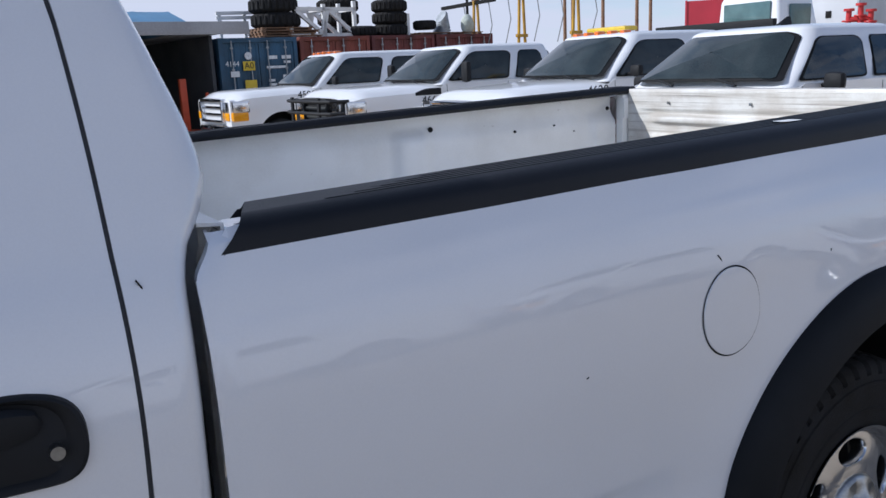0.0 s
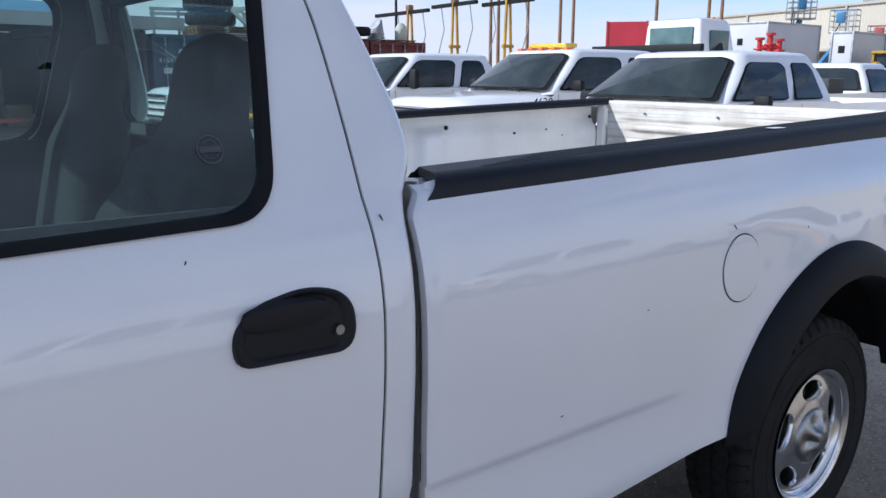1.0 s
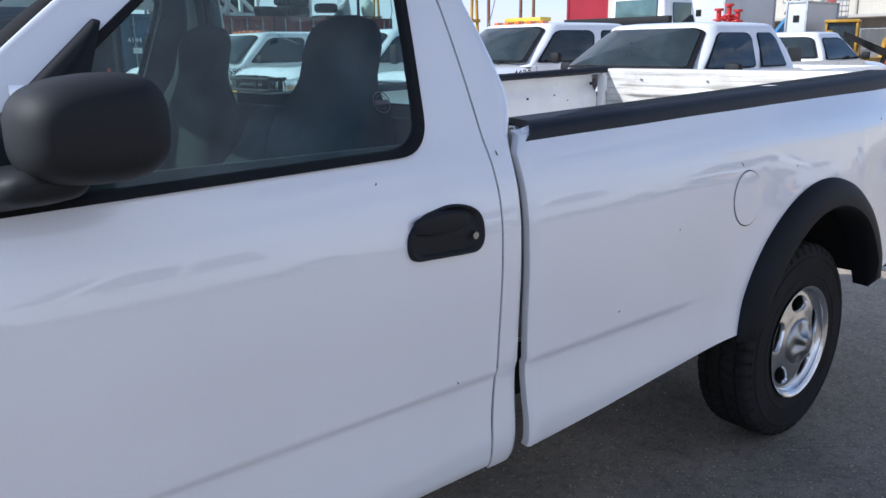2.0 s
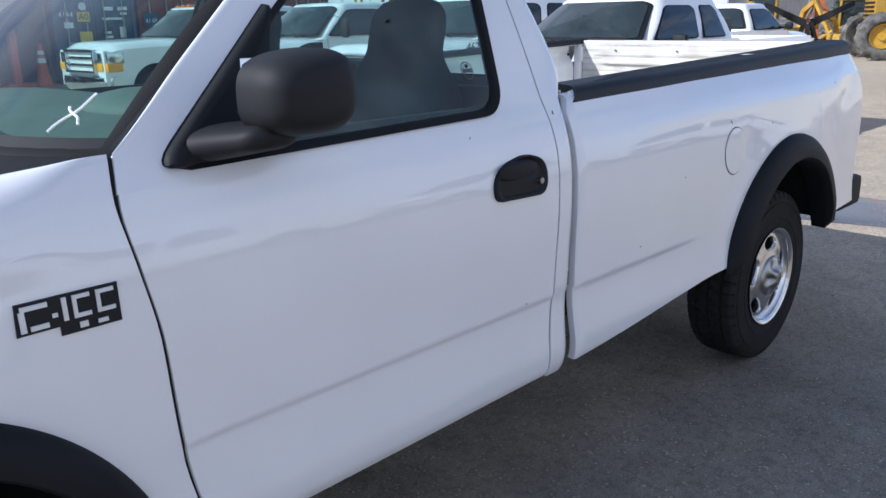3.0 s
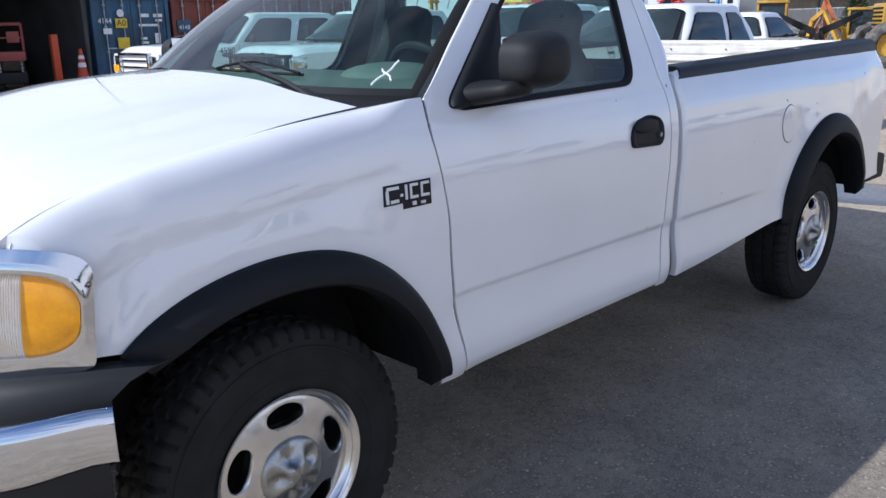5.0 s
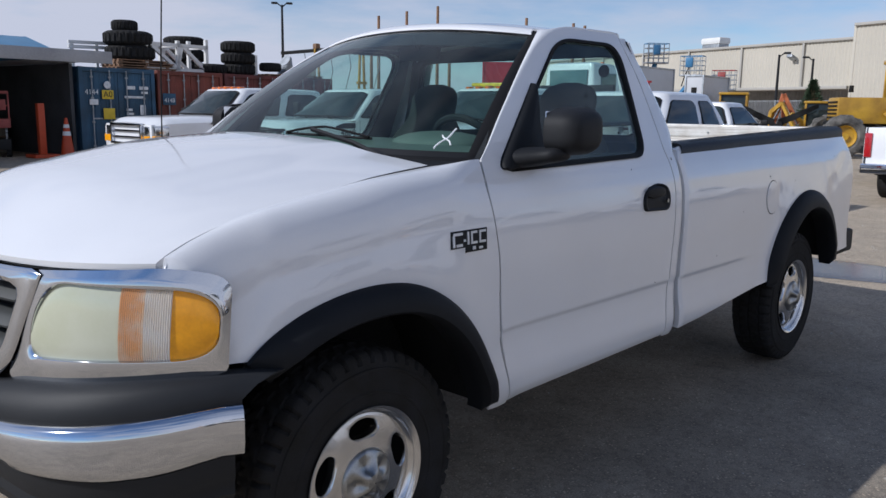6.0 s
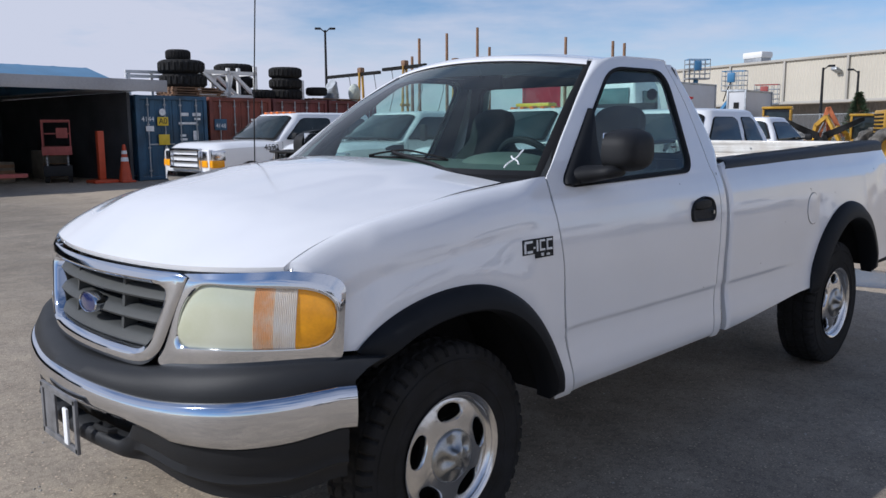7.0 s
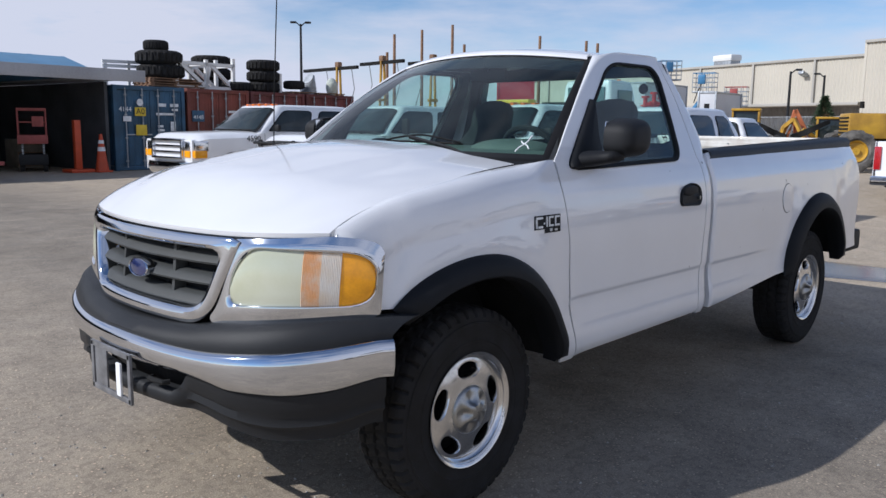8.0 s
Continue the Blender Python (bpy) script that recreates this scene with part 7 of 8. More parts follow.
for x, y, w, d, h in ((6.6, 27.5, 1.2, 1.0, 1.1), (7.9, 28.2, 0.9, 0.8, 1.6), (10.1, 27.0, 0.8, 0.9, 0.9), (3.4, 28.0, 1.6, 1.0, 1.3), (8.3, 26.4, 0.7, 0.6, 0.6)):
    cr = thing("crate", "dusty brown storage crate standing in the shed", "crate", "crates in the shed", at=Matrix.Translation((x, y, 0)))
    bm = bmesh.new()
    box(bm, (0, 0, h / 2), (w, d, h), 0.015)
    part("box", bm, CRATE, cr)
    for k in range(3):
        bm = bmesh.new()
        box(bm, (0, -d / 2 - 0.012, lerp(0.12, h - 0.12, k / 2)), (w, 0.022, 0.10), 0.004)
        part("slat", bm, BROWNPOLE, cr)
tr = thing("tow_trailer", "small trailer with a white ladder frame in the shed", "trailer", at=Matrix.Translation((5.0, 21.6, 0)))
bm = bmesh.new()
bars(bm, [((0, 0, 0.4), (0.9, 0.1, 2.0)), ((0.9, 0.1, 2.0), (0.9, 0.1, 0.4)), ((0.1, 0, 2.0), (0.9, 0.1, 2.0)), ((0.4, 0.05, 1.1), (0.9, 0.1, 1.2))], 0.035)
part("ladder_frame", bm, WHITESTEEL, tr)
bm = bmesh.new()
box(bm, (-0.6, 0, 0.42), (2.4, 1.2, 0.16), 0.02)
part("deck", bm, DARK, tr)
bm = bmesh.new()
bars(bm, [((0.6, 0, 0.42), (2.3, 0.2, 0.40))], 0.05)
part("drawbar", bm, LIFTRED, tr)
for e in (-0.6, 0.6):
    bm = bmesh.new()
    tube(bm, (-0.6, e - 0.09, 0.30), (-0.6, e + 0.09, 0.30), 0.30, None, 20)
    part("wheel", bm, TYRE, tr)

# the container row and the shed stand at a slight angle to the lane
row_turn = Matrix.Translation((-0.595, -2.777, 0)) @ Matrix.Rotation(0.0745, 4, "Z")
for ob in bpy.data.objects:
    if ob not in row_before and ob.parent is None and not ob.name.startswith("gantry"):
        ob.matrix_basis = row_turn @ ob.matrix_basis

# ---- heavy trucks, trailers and machines
TEALGLASS = mat("greenish_cab_glass", (0.10, 0.17, 0.17), 0.05, 0, 0.2, 2.2)


def semi(m):
    t = thing("heavy_truck", "white heavy truck cab seen from behind", "heavy truck", at=m)
    bm = bmesh.new()
    rows = []
    for z, x0, x1, w in ((0.9, 0, 1.7, 1.05), (1.9, 0, 1.7, 1.07), (2.0, 0, 1.68, 1.06), (2.75, 0.03, 1.45, 0.98), (2.88, 0.08, 1.35, 0.92), (2.92, 0.3, 1.1, 0.7)):
        rows.append([(p.x, p.y, z) for p in rounded([(x0, -w), (x1, -w), (x1, w), (x0, w)], 0.14, 5)])
    loft(bm, rows, loop_cols=True, cap=True)
    part("cab", bm, FLEET, t, "white cab")
    for name, c, s2 in (("rear_window", (-0.005, 0, 2.35), (0.06, 1.55, 0.72)), ("side_window", (0.85, -1.04, 2.32), (0.85, 0.06, 0.62)), ("side_window", (0.85, 1.04, 2.32), (0.85, 0.06, 0.62))):
        bm = bmesh.new()
        box(bm, c, s2, 0.025)
        part(name, bm, TEALGLASS, t, "greenish cab window")
    bm = bmesh.new()
    box(bm, (0.4, 0, 0.75), (5.8, 0.9, 0.3), 0.02)
    part("chassis", bm, DARK, t)
    bm = bmesh.new()
    box(bm, (2.4, 0, 1.35), (1.6, 1.7, 0.9), 0.15)
    part("bonnet", bm, FLEET, t)
    for x in (-1.9, 2.5):
        for s in (-1, 1):
            simple_wheel(t, x, s * 0.95, s, 0.5, 0.3)
    bm = bmesh.new()
    for k in range(5):
        box(bm, (1.1, -0.6 + 0.3 * k, 2.93), (0.12, 0.08, 0.05), 0.01)
    part("marker_lamp", bm, BEACON, t)
    return t


semi(pose(16.76, 9.77, 0, 0, 0, -2) @ Matrix.Diagonal((0.78, 0.78, 0.95, 1)))


TRAILERGREY = mat("grey_white_panels", (0.52, 0.53, 0.55), 0.5, 0, 0.06, 1.2, 0.03, 60)


def box_trailer(m, l, w, h, z0, label):
    t = thing("box_trailer", label, "trailer", "white trailers", at=m)
    bm = bmesh.new()
    box(bm, (0, 0, z0 + h / 2), (l, w, h), 0.03)
    part("body", bm, TRAILERGREY, t)
    bm = bmesh.new()
    for zz in (z0 + 0.05, z0 + h - 0.05):
        box(bm, (0, 0, zz), (l + 0.04, w + 0.04, 0.09), 0.01)
    for xx in (-l / 2, l / 2):
        for yy in (-w / 2, w / 2):
            box(bm, (xx, yy, z0 + h / 2), (0.08, 0.08, h), 0.01)
    part("edge_trim", bm, GREYBAR, t)
    bm = bmesh.new()
    box(bm, (-l / 2 - 0.012, 0.0, z0 + h * 0.70), (0.03, 0.25, 0.28), 0.01)
    part("hatch", bm, DARK, t)
    for s in (-1, 1):
        simple_wheel(t, l * 0.25, s * (w / 2 - 0.16), s, 0.42, 0.26)
        simple_wheel(t, -l * 0.25, s * (w / 2 - 0.16), s, 0.42, 0.26)
    return t


box_trailer(pose(35.9, 19.0, 0, 0, 0, 2), 4.6, 2.5, 2.75, 0.98, "white box trailer with grey trim, parked behind")
box_trailer(pose(36.0, 14.9, 0, 0, 0, 2), 3.0, 0.85, 2.35, 0.88, "small white box trailer with a dark hatch")
redbox = thing("red_container", "tall red steel container standing far behind", "container", at=pose(42.91, 33.11, 0, 0, 0, 37))
REDPAINT = mat("red_paint", (0.50, 0.03, 0.05), 0.45, 0, 0.12, 0.6, 0, 60, 0.2)
bm = bmesh.new()
rows = []
for k in range(41):
    y = lerp(-1.25, 1.25, k / 40)
    rows.append([(-0.006 * (k % 2), y, 0.1), (-0.006 * (k % 2), y, 4.75)])
loft(bm, rows)
box(bm, (2.0, 0, 2.45), (3.8, 2.46, 4.6), 0.02)
part("body", bm, REDPAINT, redbox, "", (-1, 0, 0))
for y in (-1.25, 1.25):
    bm = bmesh.new()
    box(bm, (0.02, y, 2.4), (0.14, 0.12, 4.8), 0.01)
    part("corner_post", bm, REDPAINT, redbox)
REDSTEEL = mat("bright_red_steel", (0.50, 0.03, 0.03), 0.45, 0, 0.2, 6)
pump = thing("fire_pump", "red steel pump stand with valves and flanged pipes", "pump", at=pose(25.85, 12.88, 0, 0, 0, 30) @ Matrix.Diagonal((0.8, 0.8, 0.95, 1)))
bm = bmesh.new()
box(bm, (0, 0, 0.9), (0.6, 0.9, 1.8), 0.05)
part("stand", bm, REDSTEEL, pump)
for y0, h in ((-0.45, 2.75), (-0.1, 2.95), (0.3, 2.8)):
    bm = bmesh.new()
    tube(bm, (0, y0, 1.7), (0, y0, h), 0.10, None, 14)
    for z in (1.95, 2.35, h):
        tube(bm, (0, y0, z - 0.04), (0, y0, z + 0.04), 0.19, None, 16)
    part("pipe", bm, REDSTEEL, pump)
    bm = bmesh.new()
    rope(bm, [(-0.25 + 0.22 * math.cos(t), y0 + 0.2 * math.sin(t), h - 0.35) for t in (2 * math.pi * k / 16 for k in range(17))], 0.03, 6)
    tube(bm, (-0.25, y0, h - 0.35), (0, y0, h - 0.35), 0.04, None, 8)
    part("hand_wheel", bm, REDSTEEL, pump)
bm = bmesh.new()
tube(bm, (0, -0.45, 2.5), (0, 0.3, 2.5), 0.09, None, 12)
part("cross_pipe", bm, REDSTEEL, pump)


def boom_lift(m, h, colour, label):
    t = thing("boom_lift", label, "boom lift", "boom lifts", at=m)
    bm = bmesh.new()
    box(bm, (-1.5, 1.2, 0.7), (2.2, 1.7, 0.8), 0.08)
    part("base", bm, colour, t)
    for sx in (-2.3, -0.7):
        for sy in (0.45, 1.95):
            bm = bmesh.new()
            tube(bm, (sx, sy - 0.14, 0.42), (sx, sy + 0.14, 0.42), 0.42, None, 20)
            part("wheel", bm, TYRE, t)
    bm = bmesh.new()
    bars(bm, [((-1.5, 1.2, 1.0), (0.0, 0.15, h - 0.5))], 0.14)
    bars(bm, [((0.0, 0.15, h - 0.5), (0.1, 0.0, h - 0.05))], 0.10)
    part("boom", bm, colour, t)
    bm = bmesh.new()
    box(bm, (0, 0, h), (0.70, 1.28, 0.09), 0.02)
    part("platform", bm, GREYBAR, t)
    X, Y = 0.35, 0.62
    for z in (0.28, 0.55, 0.82, 1.08):
        bm = bmesh.new()
        bars(bm, [((-X, -Y, h + z), (X, -Y, h + z)), ((X, -Y, h + z), (X, Y, h + z)), ((X, Y, h + z), (-X, Y, h + z)), ((-X, Y, h + z), (-X, -Y, h + z))], 0.019)
        part("rail", bm, colour if z == 1.08 else GREYBAR, t)
    for sx in (-X, X):
        for k in range(5):
            bm = bmesh.new()
            bars(bm, [((sx, lerp(-Y, Y, k / 4), h), (sx, lerp(-Y, Y, k / 4), h + 1.1))], 0.016)
            part("post", bm, GREYBAR, t)
    bm = bmesh.new()
    box(bm, (-0.3, 0.1, h + 0.72), (0.22, 0.42, 0.55), 0.06)
    part("control_box", bm, colour, t)
    bm = bmesh.new()
    rope(bm, [(0.3, 0.3, h + 0.5), (0.0, 0.45, h - 0.1), (-0.3, 0.5, h - 0.6)], 0.03, 6)
    part("hose", bm, DARK, t)
    return t


LIFTBLUE = mat("lift_blue", (0.05, 0.19, 0.36), 0.45, 0, 0.15, 4, 0, 60, 0.2)
boom_lift(pose(41.9, 20.9, 0, 0, 0, 50), 4.3, LIFTBLUE, "blue boom lift with its basket raised")
boom_lift(pose(42.9, 19.1, 0, 0, 0, 10), 3.6, LIFTBLUE, "blue boom lift with a grey basket raised")
boom_lift(pose(43.6, 17.5, 0, 0, 0, 15), 2.8, LIFTRED, "faded red boom lift with its basket raised")


MUDTYRE = mat("muddy_tyre", (0.15, 0.14, 0.125), 0.9, 0, 0.4, 4, 0.3, 60, 0, (0.04, 0.038, 0.035))


def loader(m, label):
    """Yellow wheeled machine with cab, engine cover and large wheels."""
    t = thing("wheel_loader", label, "wheel loader", "yellow machines", at=m)
    for sx in (-1.3, 1.3):
        for s in (-1, 1):
            w = new("wheel")
            w.parent = t
            w.matrix_basis = Matrix.Translation((sx, s * 0.95, 0.62)) @ (Matrix.Identity(4) if s < 0 else pose(0, 0, 0, 0, 0, 180))
            bm = bmesh.new()
            rows = []
            for f, o in ((0.5, -0.16), (0.62, -0.22), (0.85, -0.22), (1.0, -0.17), (1.0, 0.0), (1.0, 0.17), (0.85, 0.22), (0.5, 0.16)):
                rows.append([(0.62 * f * (0.93 if f > 0.9 and (k + (3 if o > 0 else 0)) % 6 < 3 else 1) * math.cos(2 * math.pi * k / 72), o, 0.62 * f * (0.93 if f > 0.9 and (k + (3 if o > 0 else 0)) % 6 < 3 else 1) * math.sin(2 * math.pi * k / 72)) for k in range(72)])
            loft(bm, rows, loop_cols=True)
            part("tyre", bm, MUDTYRE, w, "muddy lugged tyre")
            bm = bmesh.new()
            spin(bm, [(0.33, -0.15), (0.31, -0.19), (0.26, -0.12), (0.10, -0.10), (0.10, -0.17), (0.01, -0.17)], 28)
            part("rim", bm, YELLOW, w, "yellow rim")
    for name, c, s2, mt in (("engine_cover", (-0.72, 0, 1.36), (1.45, 1.3, 0.75), YELLOW), ("frame", (0.2, 0, 0.85), (3.6, 0.9, 0.4), DARK), ("cab_floor", (0.75, 0, 1.25), (1.3, 1.4, 0.3), YELLOW), ("cab_roof", (0.75, 0, 2.78), (1.5, 1.5, 0.14), YELLOW)):
        bm = bmesh.new()
        box(bm, c, s2, 0.06)
        part(name, bm, mt, t)
    for sx in (0.12, 1.38):
        for sy in (-0.66, 0.66):
            bm = bmesh.new()
            box(bm, (sx, sy, 2.05), (0.10, 0.10, 1.4), 0.015)
            part("cab_post", bm, YELLOW, t)
    bm = bmesh.new()
    box(bm, (0.75, 0, 2.05), (1.16, 1.24, 1.3), 0.02)
    part("cab_glass", bm, DARKGLASS, t, "dark cab glass")
    bm = bmesh.new()
    for k in range(6):
        box(bm, (-1.46, 0, 1.05 + 0.11 * k), (0.03, 1.1, 0.05), 0.008)
    part("radiator_slats", bm, DARK, t)
    bm = bmesh.new()
    tube(bm, (-0.9, 0.35, 1.9), (-0.9, 0.35, 2.1), 0.07, 0.06, 12)
    part("exhaust", bm, DARK, t)
    for s in (-1, 1):
        bm = bmesh.new()
        rope(bm, [(-0.2, s * 0.72, 1.2), (0.3, s * 0.74, 1.6), (1.6, s * 0.76, 1.2), (2.6, s * 0.7, 0.5)], 0.10, 8)
        part("lift_arm", bm, YELLOW, t)
    bm = bmesh.new()
    loft(bm, [[(2.5, y, 0.2), (3.3, y, 0.12), (2.7, y, 0.4), (2.6, y, 1.0), (2.9, y, 1.1)] for y in (-1.15, 0, 1.15)])
    part("bucket", bm, DARK, t, "", None, 0.03)
    bm = bmesh.new()
    rng = random.Random(4)
    for k in range(9):
        p = Vector((rng.uniform(-0.1, 0.4), -0.7, rng.uniform(0.9, 1.6)))
        rope(bm, [p, p + Vector((rng.uniform(-0.3, 0.3), -0.12, rng.uniform(-0.2, 0.3))), p + Vector((rng.uniform(-0.5, 0.5), 0, rng.uniform(-0.3, 0.4)))], 0.03, 6)
    part("hydraulic_hoses", bm, DARK, t)
    return t


loader(pose(30.76, 5.68, 0, 0, 0, -60) @ Matrix.Scale(1.22, 4), "yellow wheel loader with muddy tyres and a cab")
loader(pose(35.9, 13.46, 0, 0, 0, 200) @ Matrix.Scale(0.86, 4), "yellow wheel loader parked far behind the trucks")


loader(pose(34.29, 8.62, 0, 0, 0, 110) @ Matrix.Scale(0.72, 4), "small yellow loader with dark hoses beside the fence")


def backhoe(m, label):
    t = thing("backhoe_arm", label, "excavator arm", "yellow machines", at=m)
    bm = bmesh.new()
    bars(bm, [((0, 0, 0.5), (0.3, 0, 1.9)), ((0.27, 0, 1.86), (0.9, 0, 2.3))], 0.10)
    part("boom", bm, YELLOW, t, "yellow boom")
    bm = bmesh.new()
    bars(bm, [((0.86, 0, 2.34), (1.5, 0, 1.4)), ((1.48, 0, 1.43), (1.9, 0, 0.8))], 0.075)
    part("stick", bm, YELLOW, t)
    bm = bmesh.new()
    loft(bm, [[(1.7, y, 0.9), (2.3, y, 0.8), (2.4, y, 0.3), (1.9, y, 0.05), (1.6, y, 0.2)] for y in (-0.4, 0.4)])
    part("bucket", bm, DARK, t, "", None, 0.03)
    bm = bmesh.new()
    box(bm, (-0.6, 0, 0.6), (1.8, 1.5, 1.1), 0.08)
    part("base", bm, YELLOW, t)
    bm = bmesh.new()
    tube(bm, (0.1, 0.0, 0.9), (0.75, 0.0, 2.05), 0.05, None, 8)
    part("hydraulic_ram", bm, GREYBAR, t)
    return t


backhoe(pose(33.86, 12.52, 0, 0, 0, 70) @ Matrix.Scale(0.85, 4), "yellow digger arm with a dark bucket")
backhoe(pose(34.44, 11.34, 0, 0, 0, 250) @ Matrix.Scale(0.85, 4), "yellow digger arm folded beside its base")
backhoe(pose(32.05, 8.86, 0, 0, 0, 140) @ Matrix.Scale(0.66, 4), "yellow digger arm with hoses and bucket")
# black attachment with wings and an orange auger
att = thing("grading_blade", "black steel blade attachment with folded wings", "blade attachment", at=pose(31.1, 9.65, 0, 0, 0, -65))
for s in (-1, 1):
    bm = bmesh.new()
    loft(bm, [[(s * lerp(0.1, 1.5, k / 8), 0.1 * math.sin(k), lerp(1.0, 1.75, k / 8) + dz) for dz in (0.0, 0.30 * (1 - 0.4 * k / 8))] for k in range(9)])
    part("wing", bm, DARK, att, "", None, 0.08)
bm = bmesh.new()
bars(bm, [((-0.5, 0, 0), (-0.1, 0, 1.2)), ((0.5, 0, 0), (0.1, 0, 1.2)), ((-0.6, 0.2, 0.5), (0.6, 0.2, 0.5)), ((0, -0.5, 0.0), (0, 0, 1.1))], 0.08)
part("stand", bm, DARK, att)
jib = thing("orange_crane_arm", "orange folded crane arm standing among the machines", "crane arm", at=pose(34.64, 10.66, 0, 0, 0, -60))
ORANGESTEEL = mat("orange_steel", (0.55, 0.17, 0.07), 0.55, 0, 0.25, 4, 0.1, 30)
for a, b in (((-0.7, 0, 0.0), (-0.1, 0, 2.35)), ((-0.1, 0, 2.35), (0.55, 0, 1.1)), ((0.1, 0.2, 0.0), (-0.05, 0.2, 2.0))):
    bm = bmesh.new()
    bars(bm, [(a, b)], 0.08)
    part("arm", bm, ORANGESTEEL, jib)
bm = bmesh.new()
box(bm, (-0.2, 0, 0.25), (1.5, 0.9, 0.5), 0.04)
part("base", bm, DARK, jib)
# flat trailer that carries the loader's neighbour
fl = thing("flatbed_trailer", "dark flatbed trailer with red and white tape", "trailer", at=pose(20.52, 2.09, 0, 0, 0, 12))
bm = bmesh.new()
box(bm, (0, 0, 0.78), (6.5, 2.3, 0.16), 0.02)
part("deck", bm, DARK, fl)
for k in range(6):
    bm = bmesh.new()
    box(bm, (-2.6 + k * 0.9, -1.165, 0.78), (0.45, 0.012, 0.06), 0.002)
    part("reflector", bm, RED if k % 2 else SIGNWHITE, fl)
for x in (1.0, 2.0):
    for s in (-1, 1):
        simple_wheel(fl, x, s * 0.9, s, 0.38, 0.25)
bm = bmesh.new()
bars(bm, [((-3.2, 0, 0.6), (-4.6, 0, 0.5)), ((-3.0, -0.6, 0.65), (-3.0, -0.6, 0.0))], 0.06)
part("drawbar", bm, DARK, fl)

# ---- poles, lamp posts
EYE0 = Vector((-2.05, -2.9, 1.48))


def far_place(bearing, dist):
    return EYE0.x + dist * math.cos(radians(bearing)), EYE0.y + dist * math.sin(radians(bearing))


for b, h in ((47.62, 7.15), (47.12, 8.53), (45.22, 8.91), (43.12, 9.33), (42.29, 7.84), (37.10, 8.51), (33.95, 8.12), (33.19, 7.94)):
    x, y = far_place(b, 65.3)
    bm = bmesh.new()
    tube(bm, (x, y, 0), (x, y, h), 0.15, 0.11, 10)
    tagged(part("wooden_pole", bm, BROWNPOLE), "weathered brown wooden pole standing in the yard", "pole", "poles behind the yard")


def lamp_post(x, y, h, yaw, label, twin=False):
    t = thing("street_lamp", label, "street lamp", "lamp posts", at=pose(x, y, 0, 0, 0, yaw))
    bm = bmesh.new()
    tube(bm, (0, 0, 0), (0, 0, h - 0.1), 0.12, 0.07, 12)
    part("pole", bm, GREYPAD, t)
    for e in ((1, -1) if twin else (1,)):
        bm = bmesh.new()
        bars(bm, [((0, 0, h - 0.25), (0.30 * e, 0, h))], 0.035)
        part("arm", bm, GREYPAD, t)
        bm = bmesh.new()
        box(bm, (0.48 * e, 0, h), (0.40, 0.24, 0.13), 0.04)
        part("lamp_head", bm, GREYPAD, t)


lamp_post(31.17, 42.01, 8.13, -40, "tall grey street lamp with two small heads", True)
lamp_post(51.98, 17.69, 5.33, -70, "dark lamp post before the tan building")
lamp_post(56.45, 17.09, 5.30, 110, "dark lamp post before the tan building")

# ---- tan metal building
TANWALL = mat("tan_metal_siding", (0.52, 0.48, 0.40), 0.6, 0.05, 0.06, 0.15, 0.03, 5)
TANTRIM = mat("tan_trim", (0.40, 0.38, 0.34), 0.6, 0.05, 0.1, 0.3)
LOWWALL = mat("grey_block_wall", (0.22, 0.21, 0.20), 0.8, 0, 0.25, 0.4, 0.1, 6)
bld = thing("metal_building", "long tan metal-sided industrial building with flat roof", "building")
A, Bp = Vector((63.36, 15.71, 0)), Vector((79.35, 61.73, 0))
along = (Bp - A).normalized()
E = Vector((61.0, 15.98, 0))
inw = Vector((along.y, -along.x, 0))


def siding(p, q, z0, z1, push, name, material):
    bm = bmesh.new()
    n = int((q - p).length / 0.3)
    rows = []
    for k in range(n * 2 + 1):
        o = 0.05 if (k // 1) % 2 else 0.0
        c = p.lerp(q, k / (n * 2)) + inw * (push + o)
        rows.append([(c.x, c.y, z0), (c.x, c.y, z1)])
    loft(bm, rows)
    return part(name, bm, material, bld, "", -inw, 0.05, 20)


siding(A, Bp, 3.5, 7.0, 0.0, "wall", TANWALL)
siding(E - along * 45, E, 0.0, 7.7, 0.0, "wall", TANWALL)
bm = bmesh.new()
c = E + inw * 1.6
box(bm, (c.x, c.y, 3.85), (0.2, 3.2, 7.7), 0.02, Euler((0, 0, math.atan2(along.y, along.x))).to_quaternion())
part("end_return", bm, TANWALL, bld)
siding(A, Bp, 0.0, 3.5, 1.6, "lower_wall", LOWWALL)
for k in range(8):
    c = A + along * (6.1 * k + 5.4) - inw * 0.08
    bm = bmesh.new()
    box(bm, (c.x, c.y, 5.25), (0.16, 0.16, 3.5), 0.01)
    part("downpipe", bm, TANTRIM, bld)
for k in range(5):
    c = E - along * (6.1 * k + 3.0) - inw * 0.08
    bm = bmesh.new()
    box(bm, (c.x, c.y, 3.85), (0.16, 0.16, 7.6), 0.01)
    part("downpipe", bm, TANTRIM, bld)
ang = math.atan2(along.y, along.x)
for p, q, z, o in ((A, Bp, 7.05, 0.0), (E - along * 45, E, 7.75, 0.0), (A, Bp, 3.45, -0.9)):
    c = (p + q) / 2 + inw * o
    bm = bmesh.new()
    box(bm, (c.x, c.y, z), ((q - p).length, 0.35 if z > 4 else 2.2, 0.20 if z > 4 else 0.22), 0.03, Euler((0, 0, ang)).to_quaternion())
    part("roof_edge" if z > 4 else "canopy", bm, TANTRIM, bld)
bm = bmesh.new()
c = (A + Bp) / 2 + inw * 12
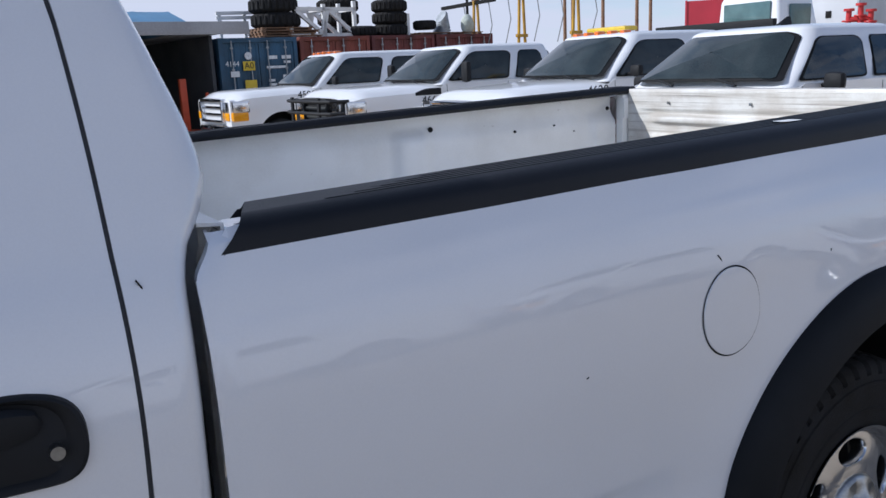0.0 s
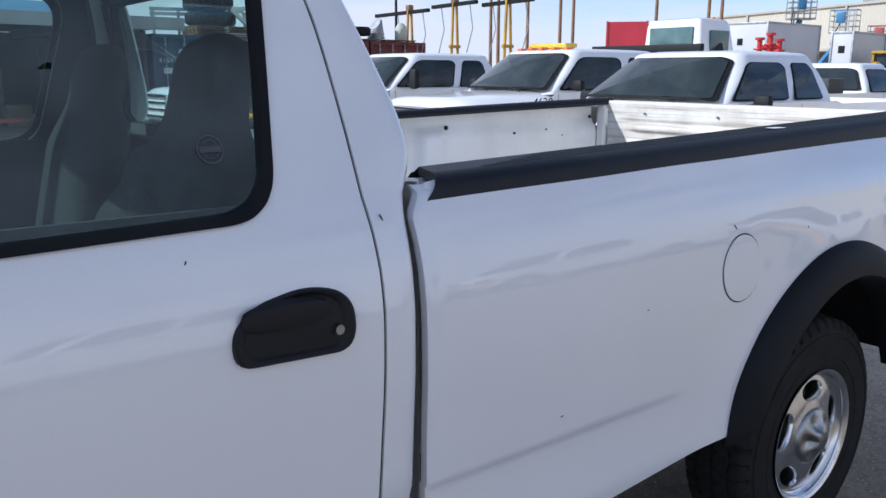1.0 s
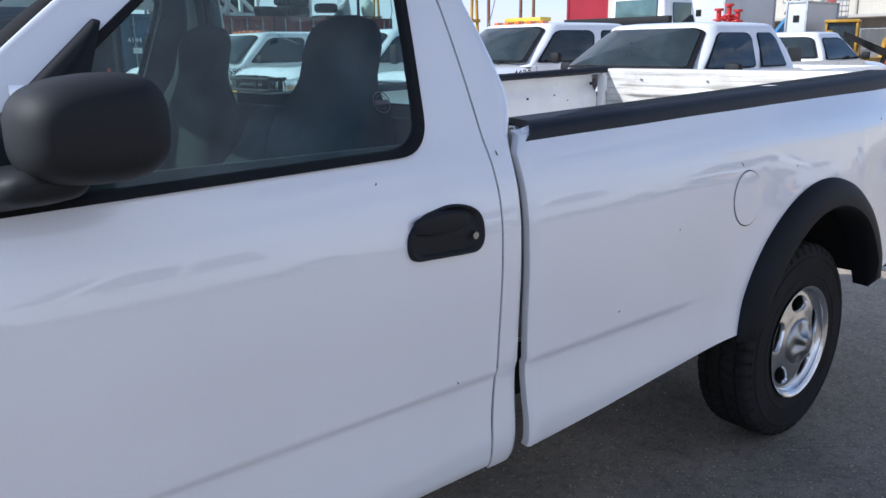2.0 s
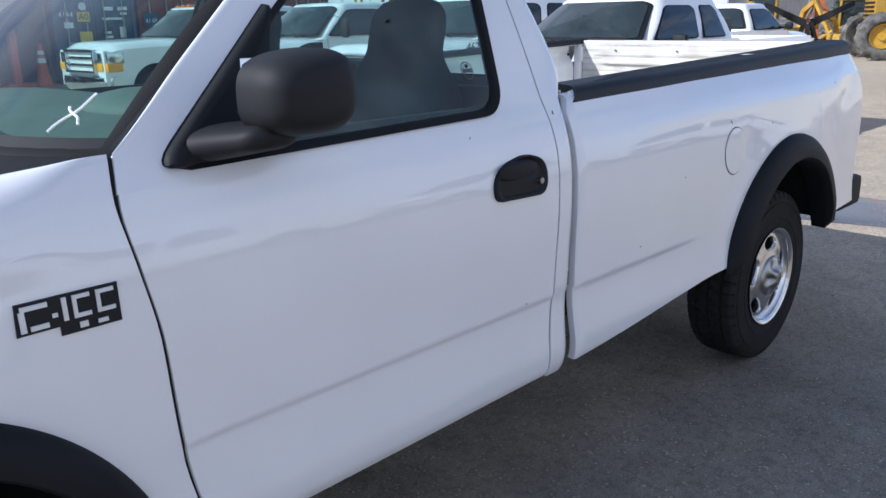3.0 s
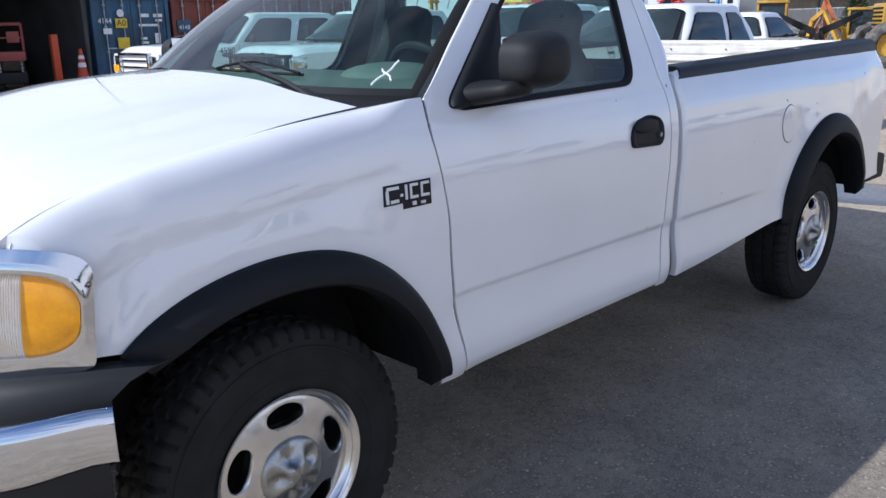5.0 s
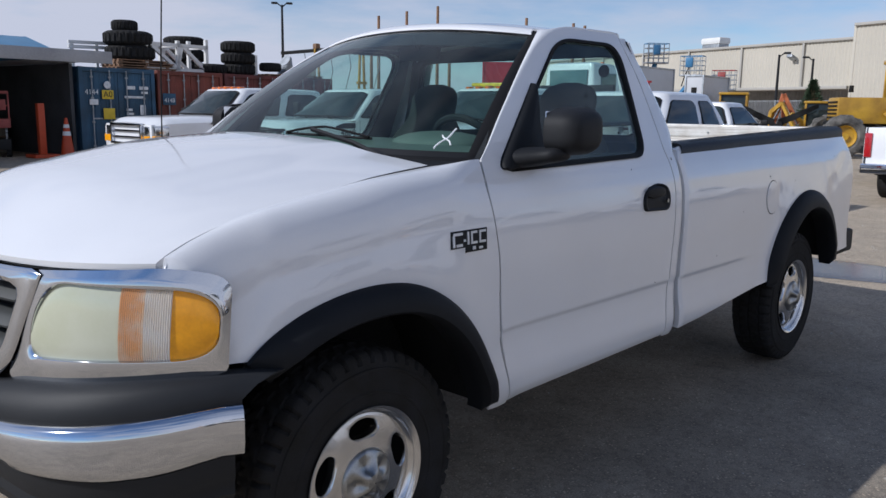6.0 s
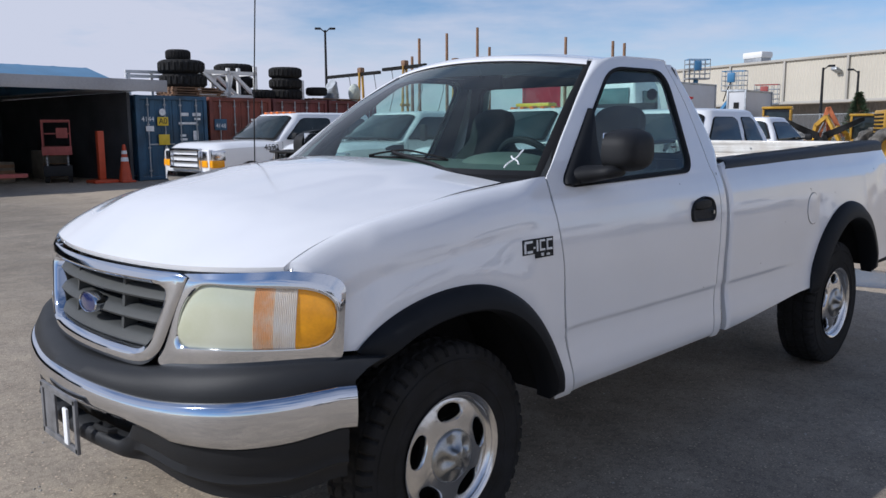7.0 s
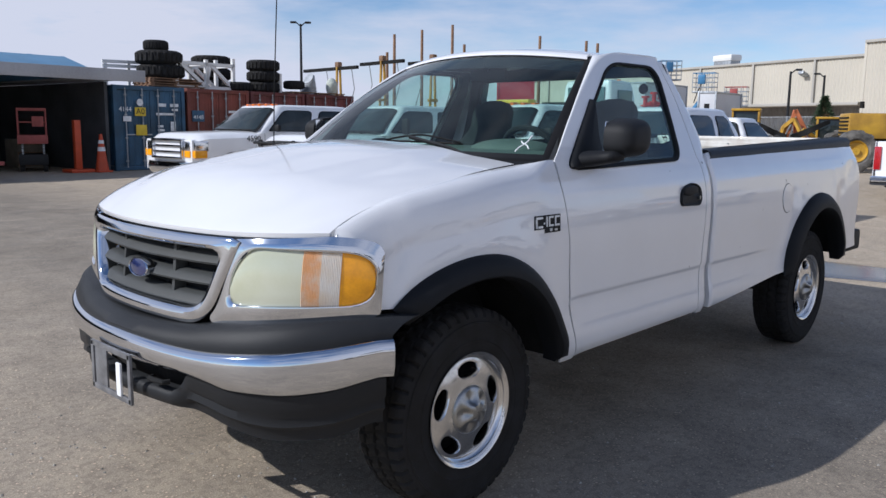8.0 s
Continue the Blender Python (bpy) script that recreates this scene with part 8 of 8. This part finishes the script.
box(bm, (c.x, c.y, 6.85), ((Bp - A).length, 23, 0.2), 0.02, Euler((0, 0, ang)).to_quaternion())
part("roof", bm, TANTRIM, bld)
c = A + along * 16.5 + inw * 2.0
unit = thing("rooftop_unit", "white rooftop ventilation unit on the metal building", "air conditioner")
bm = bmesh.new()
box(bm, (c.x, c.y, 7.9), (1.4, 2.3, 0.60), 0.2, Euler((0, 0, ang - math.pi / 2)).to_quaternion())
part("casing", bm, WHITESTEEL, unit)
bm = bmesh.new()
box(bm, (c.x, c.y, 7.25), (1.2, 2.0, 0.76), 0.02, Euler((0, 0, ang - math.pi / 2)).to_quaternion())
part("curb", bm, GREYBAR, unit)
for k in (6.2,):
    c = A + along * k - inw * 0.35
    bm = bmesh.new()
    box(bm, (c.x, c.y, 5.9), (0.5, 0.7, 0.25), 0.04, Euler((0.4, 0, ang)).to_quaternion())
    part("wall_lamp", bm, GREYBAR, bld)


# ---- fence and pine
CHAIN = mat("galvanised_wire", (0.38, 0.40, 0.41), 0.5, 0.5, 0.2, 6)
fence = thing("chain_link_fence", "galvanised chain-link fence before the building", "fence")
P, Q = Vector((42.85, 5.36, 0)), Vector((50.16, 22.34, 0))
for k in range(9):
    c = P.lerp(Q, k / 8)
    bm = bmesh.new()
    tube(bm, c, c + Vector((0, 0, 2.3)), 0.05, None, 8)
    part("post", bm, CHAIN, fence)
bm = bmesh.new()
for z in (0.1, 1.2, 2.25):
    bars(bm, [(P + Vector((0, 0, z)), Q + Vector((0, 0, z)))], 0.025)
d = (Q - P)
n = 130
for k in range(n):
    for e in (-1, 1):
        a, b = P + d * (k / n), P + d * (min(n, max(0, k + 12 * e)) / n)
        if b != a and 0 <= k + 12 * e <= n:
            bars(bm, [(a + Vector((0, 0, 0.1)), b + Vector((0, 0, 2.2)))], 0.006)
tagged(part("wire_mesh", bm, CHAIN, fence), kind="stuff")


def pine(x, y, h, seed):
    rng = random.Random(seed)
    t = thing("pine_tree", "small dark green pine tree with an uneven crown", "tree", at=Matrix.Translation((x, y, 0)))
    bm = bmesh.new()
    rope(bm, [(0, 0, 0), (0.05, 0, h * 0.4), (0, 0.03, h * 0.96)], 0.10, 8)
    for k in range(36):
        z = lerp(0.18, 0.95, k / 36) * h
        a = rng.uniform(0, 6.283)
        l = (1 - z / h) * h * 0.30 * rng.uniform(0.6, 1.2) + 0.1
        rope(bm, [(0, 0, z), (l * 0.6 * math.cos(a), l * 0.6 * math.sin(a), z + 0.05 * l), (l * math.cos(a), l * math.sin(a), z + 0.25 * l)], 0.022, 5)
    part("trunk", bm, BROWNPOLE, t)
    vs, fs = [], []
    for k in range(3600):
        f = rng.random() ** 0.7
        z = lerp(0.14, 1.02, f) * h
        rmax = (1 - f) * h * 0.40 + 0.08
        a = rng.uniform(0, 6.283)
        lump = 0.70 + 0.65 * noise.noise((a * 1.3, z * 1.1, seed))
        r = rmax * lump * rng.random() ** 0.4
        c = Vector((r * math.cos(a), r * math.sin(a), z + 0.15 * r))
        d1 = Vector((math.cos(a), math.sin(a), rng.uniform(0, 0.9))).normalized() * rng.uniform(0.10, 0.22)
        d2 = Vector((rng.uniform(-1, 1), rng.uniform(-1, 1), rng.uniform(-1, 1))).normalized() * 0.035
        i = len(vs)
        vs += [c - d2, c + d2, c + d1]
        fs.append((i, i + 1, i + 2))
    me = bpy.data.meshes.new("crown")
    me.from_pydata(vs, [], fs)
    me.materials.append(PINE)
    ob = new("crown", me)
    ob.parent = t
    return t


PINE = mat("pine_needles", (0.045, 0.075, 0.035), 0.7, 0, 0.4, 3, 0, 60)
pine(43.83, 12.67, 3.2, 3)
# low brush along the fence
rng = random.Random(11)
vs, fs = [], []
for k in range(6000):
    f = rng.random()
    c = P.lerp(Q, f) + Vector((rng.uniform(1, 5), rng.uniform(-1, 1), 0))
    hh = 0.4 + 0.9 * max(0, noise.noise((f * 9, 3, 1)) + 0.4)
    c.z = rng.random() ** 1.5 * hh
    d1 = Vector((rng.uniform(-1, 1), rng.uniform(-1, 1), rng.uniform(0.2, 1))).normalized() * 0.22
    d2 = Vector((rng.uniform(-1, 1), rng.uniform(-1, 1), rng.uniform(-1, 1))).normalized() * 0.03
    i = len(vs)
    vs += [c - d2, c + d2, c + d1]
    fs.append((i, i + 1, i + 2))
me = bpy.data.meshes.new("dry_brush")
me.from_pydata(vs, [], fs)
me.materials.append(mat("dry_brush", (0.13, 0.11, 0.07), 0.8, 0, 0.3, 3))
tagged(new("dry_brush", me), "dry grey-brown brush along the fence", "brush", kind="stuff")

# ---- behind the camera: the vehicles that the paint mirrors
fleet_truck("white crew-cab pickup parked across the lane", pose(0.6, -8.6, 0), 5.9, 1.0, 1.12, 1.30, 1.33, 1.92, 1.75, 2.32, 4.2, 1.36, 0.38, 1, 0, "", 3, group="trucks across the lane")
fleet_truck("white pickup parked across the lane", pose(7.4, -8.8, 0), 5.6, 0.96, 1.08, 1.22, 1.25, 1.82, 1.6, 2.2, 3.6, 1.28, 0.37, 0, 0, "", 1, group="trucks across the lane")

# two more unseen trucks, added to bounce sunlight onto the near side
fleet_truck("white pickup parked across the lane", pose(-6.2, -8.8, 0), 5.6, 0.96, 1.08, 1.22, 1.25, 1.82, 1.6, 2.2, 3.6, 1.28, 0.37, 0, 0, "", 1, group="trucks across the lane")
fleet_truck("white crew-cab pickup parked across the lane", pose(14.0, -8.7, 0), 5.9, 1.0, 1.12, 1.30, 1.33, 1.92, 1.75, 2.32, 4.2, 1.36, 0.38, 1, 0, "", 3, group="trucks across the lane")
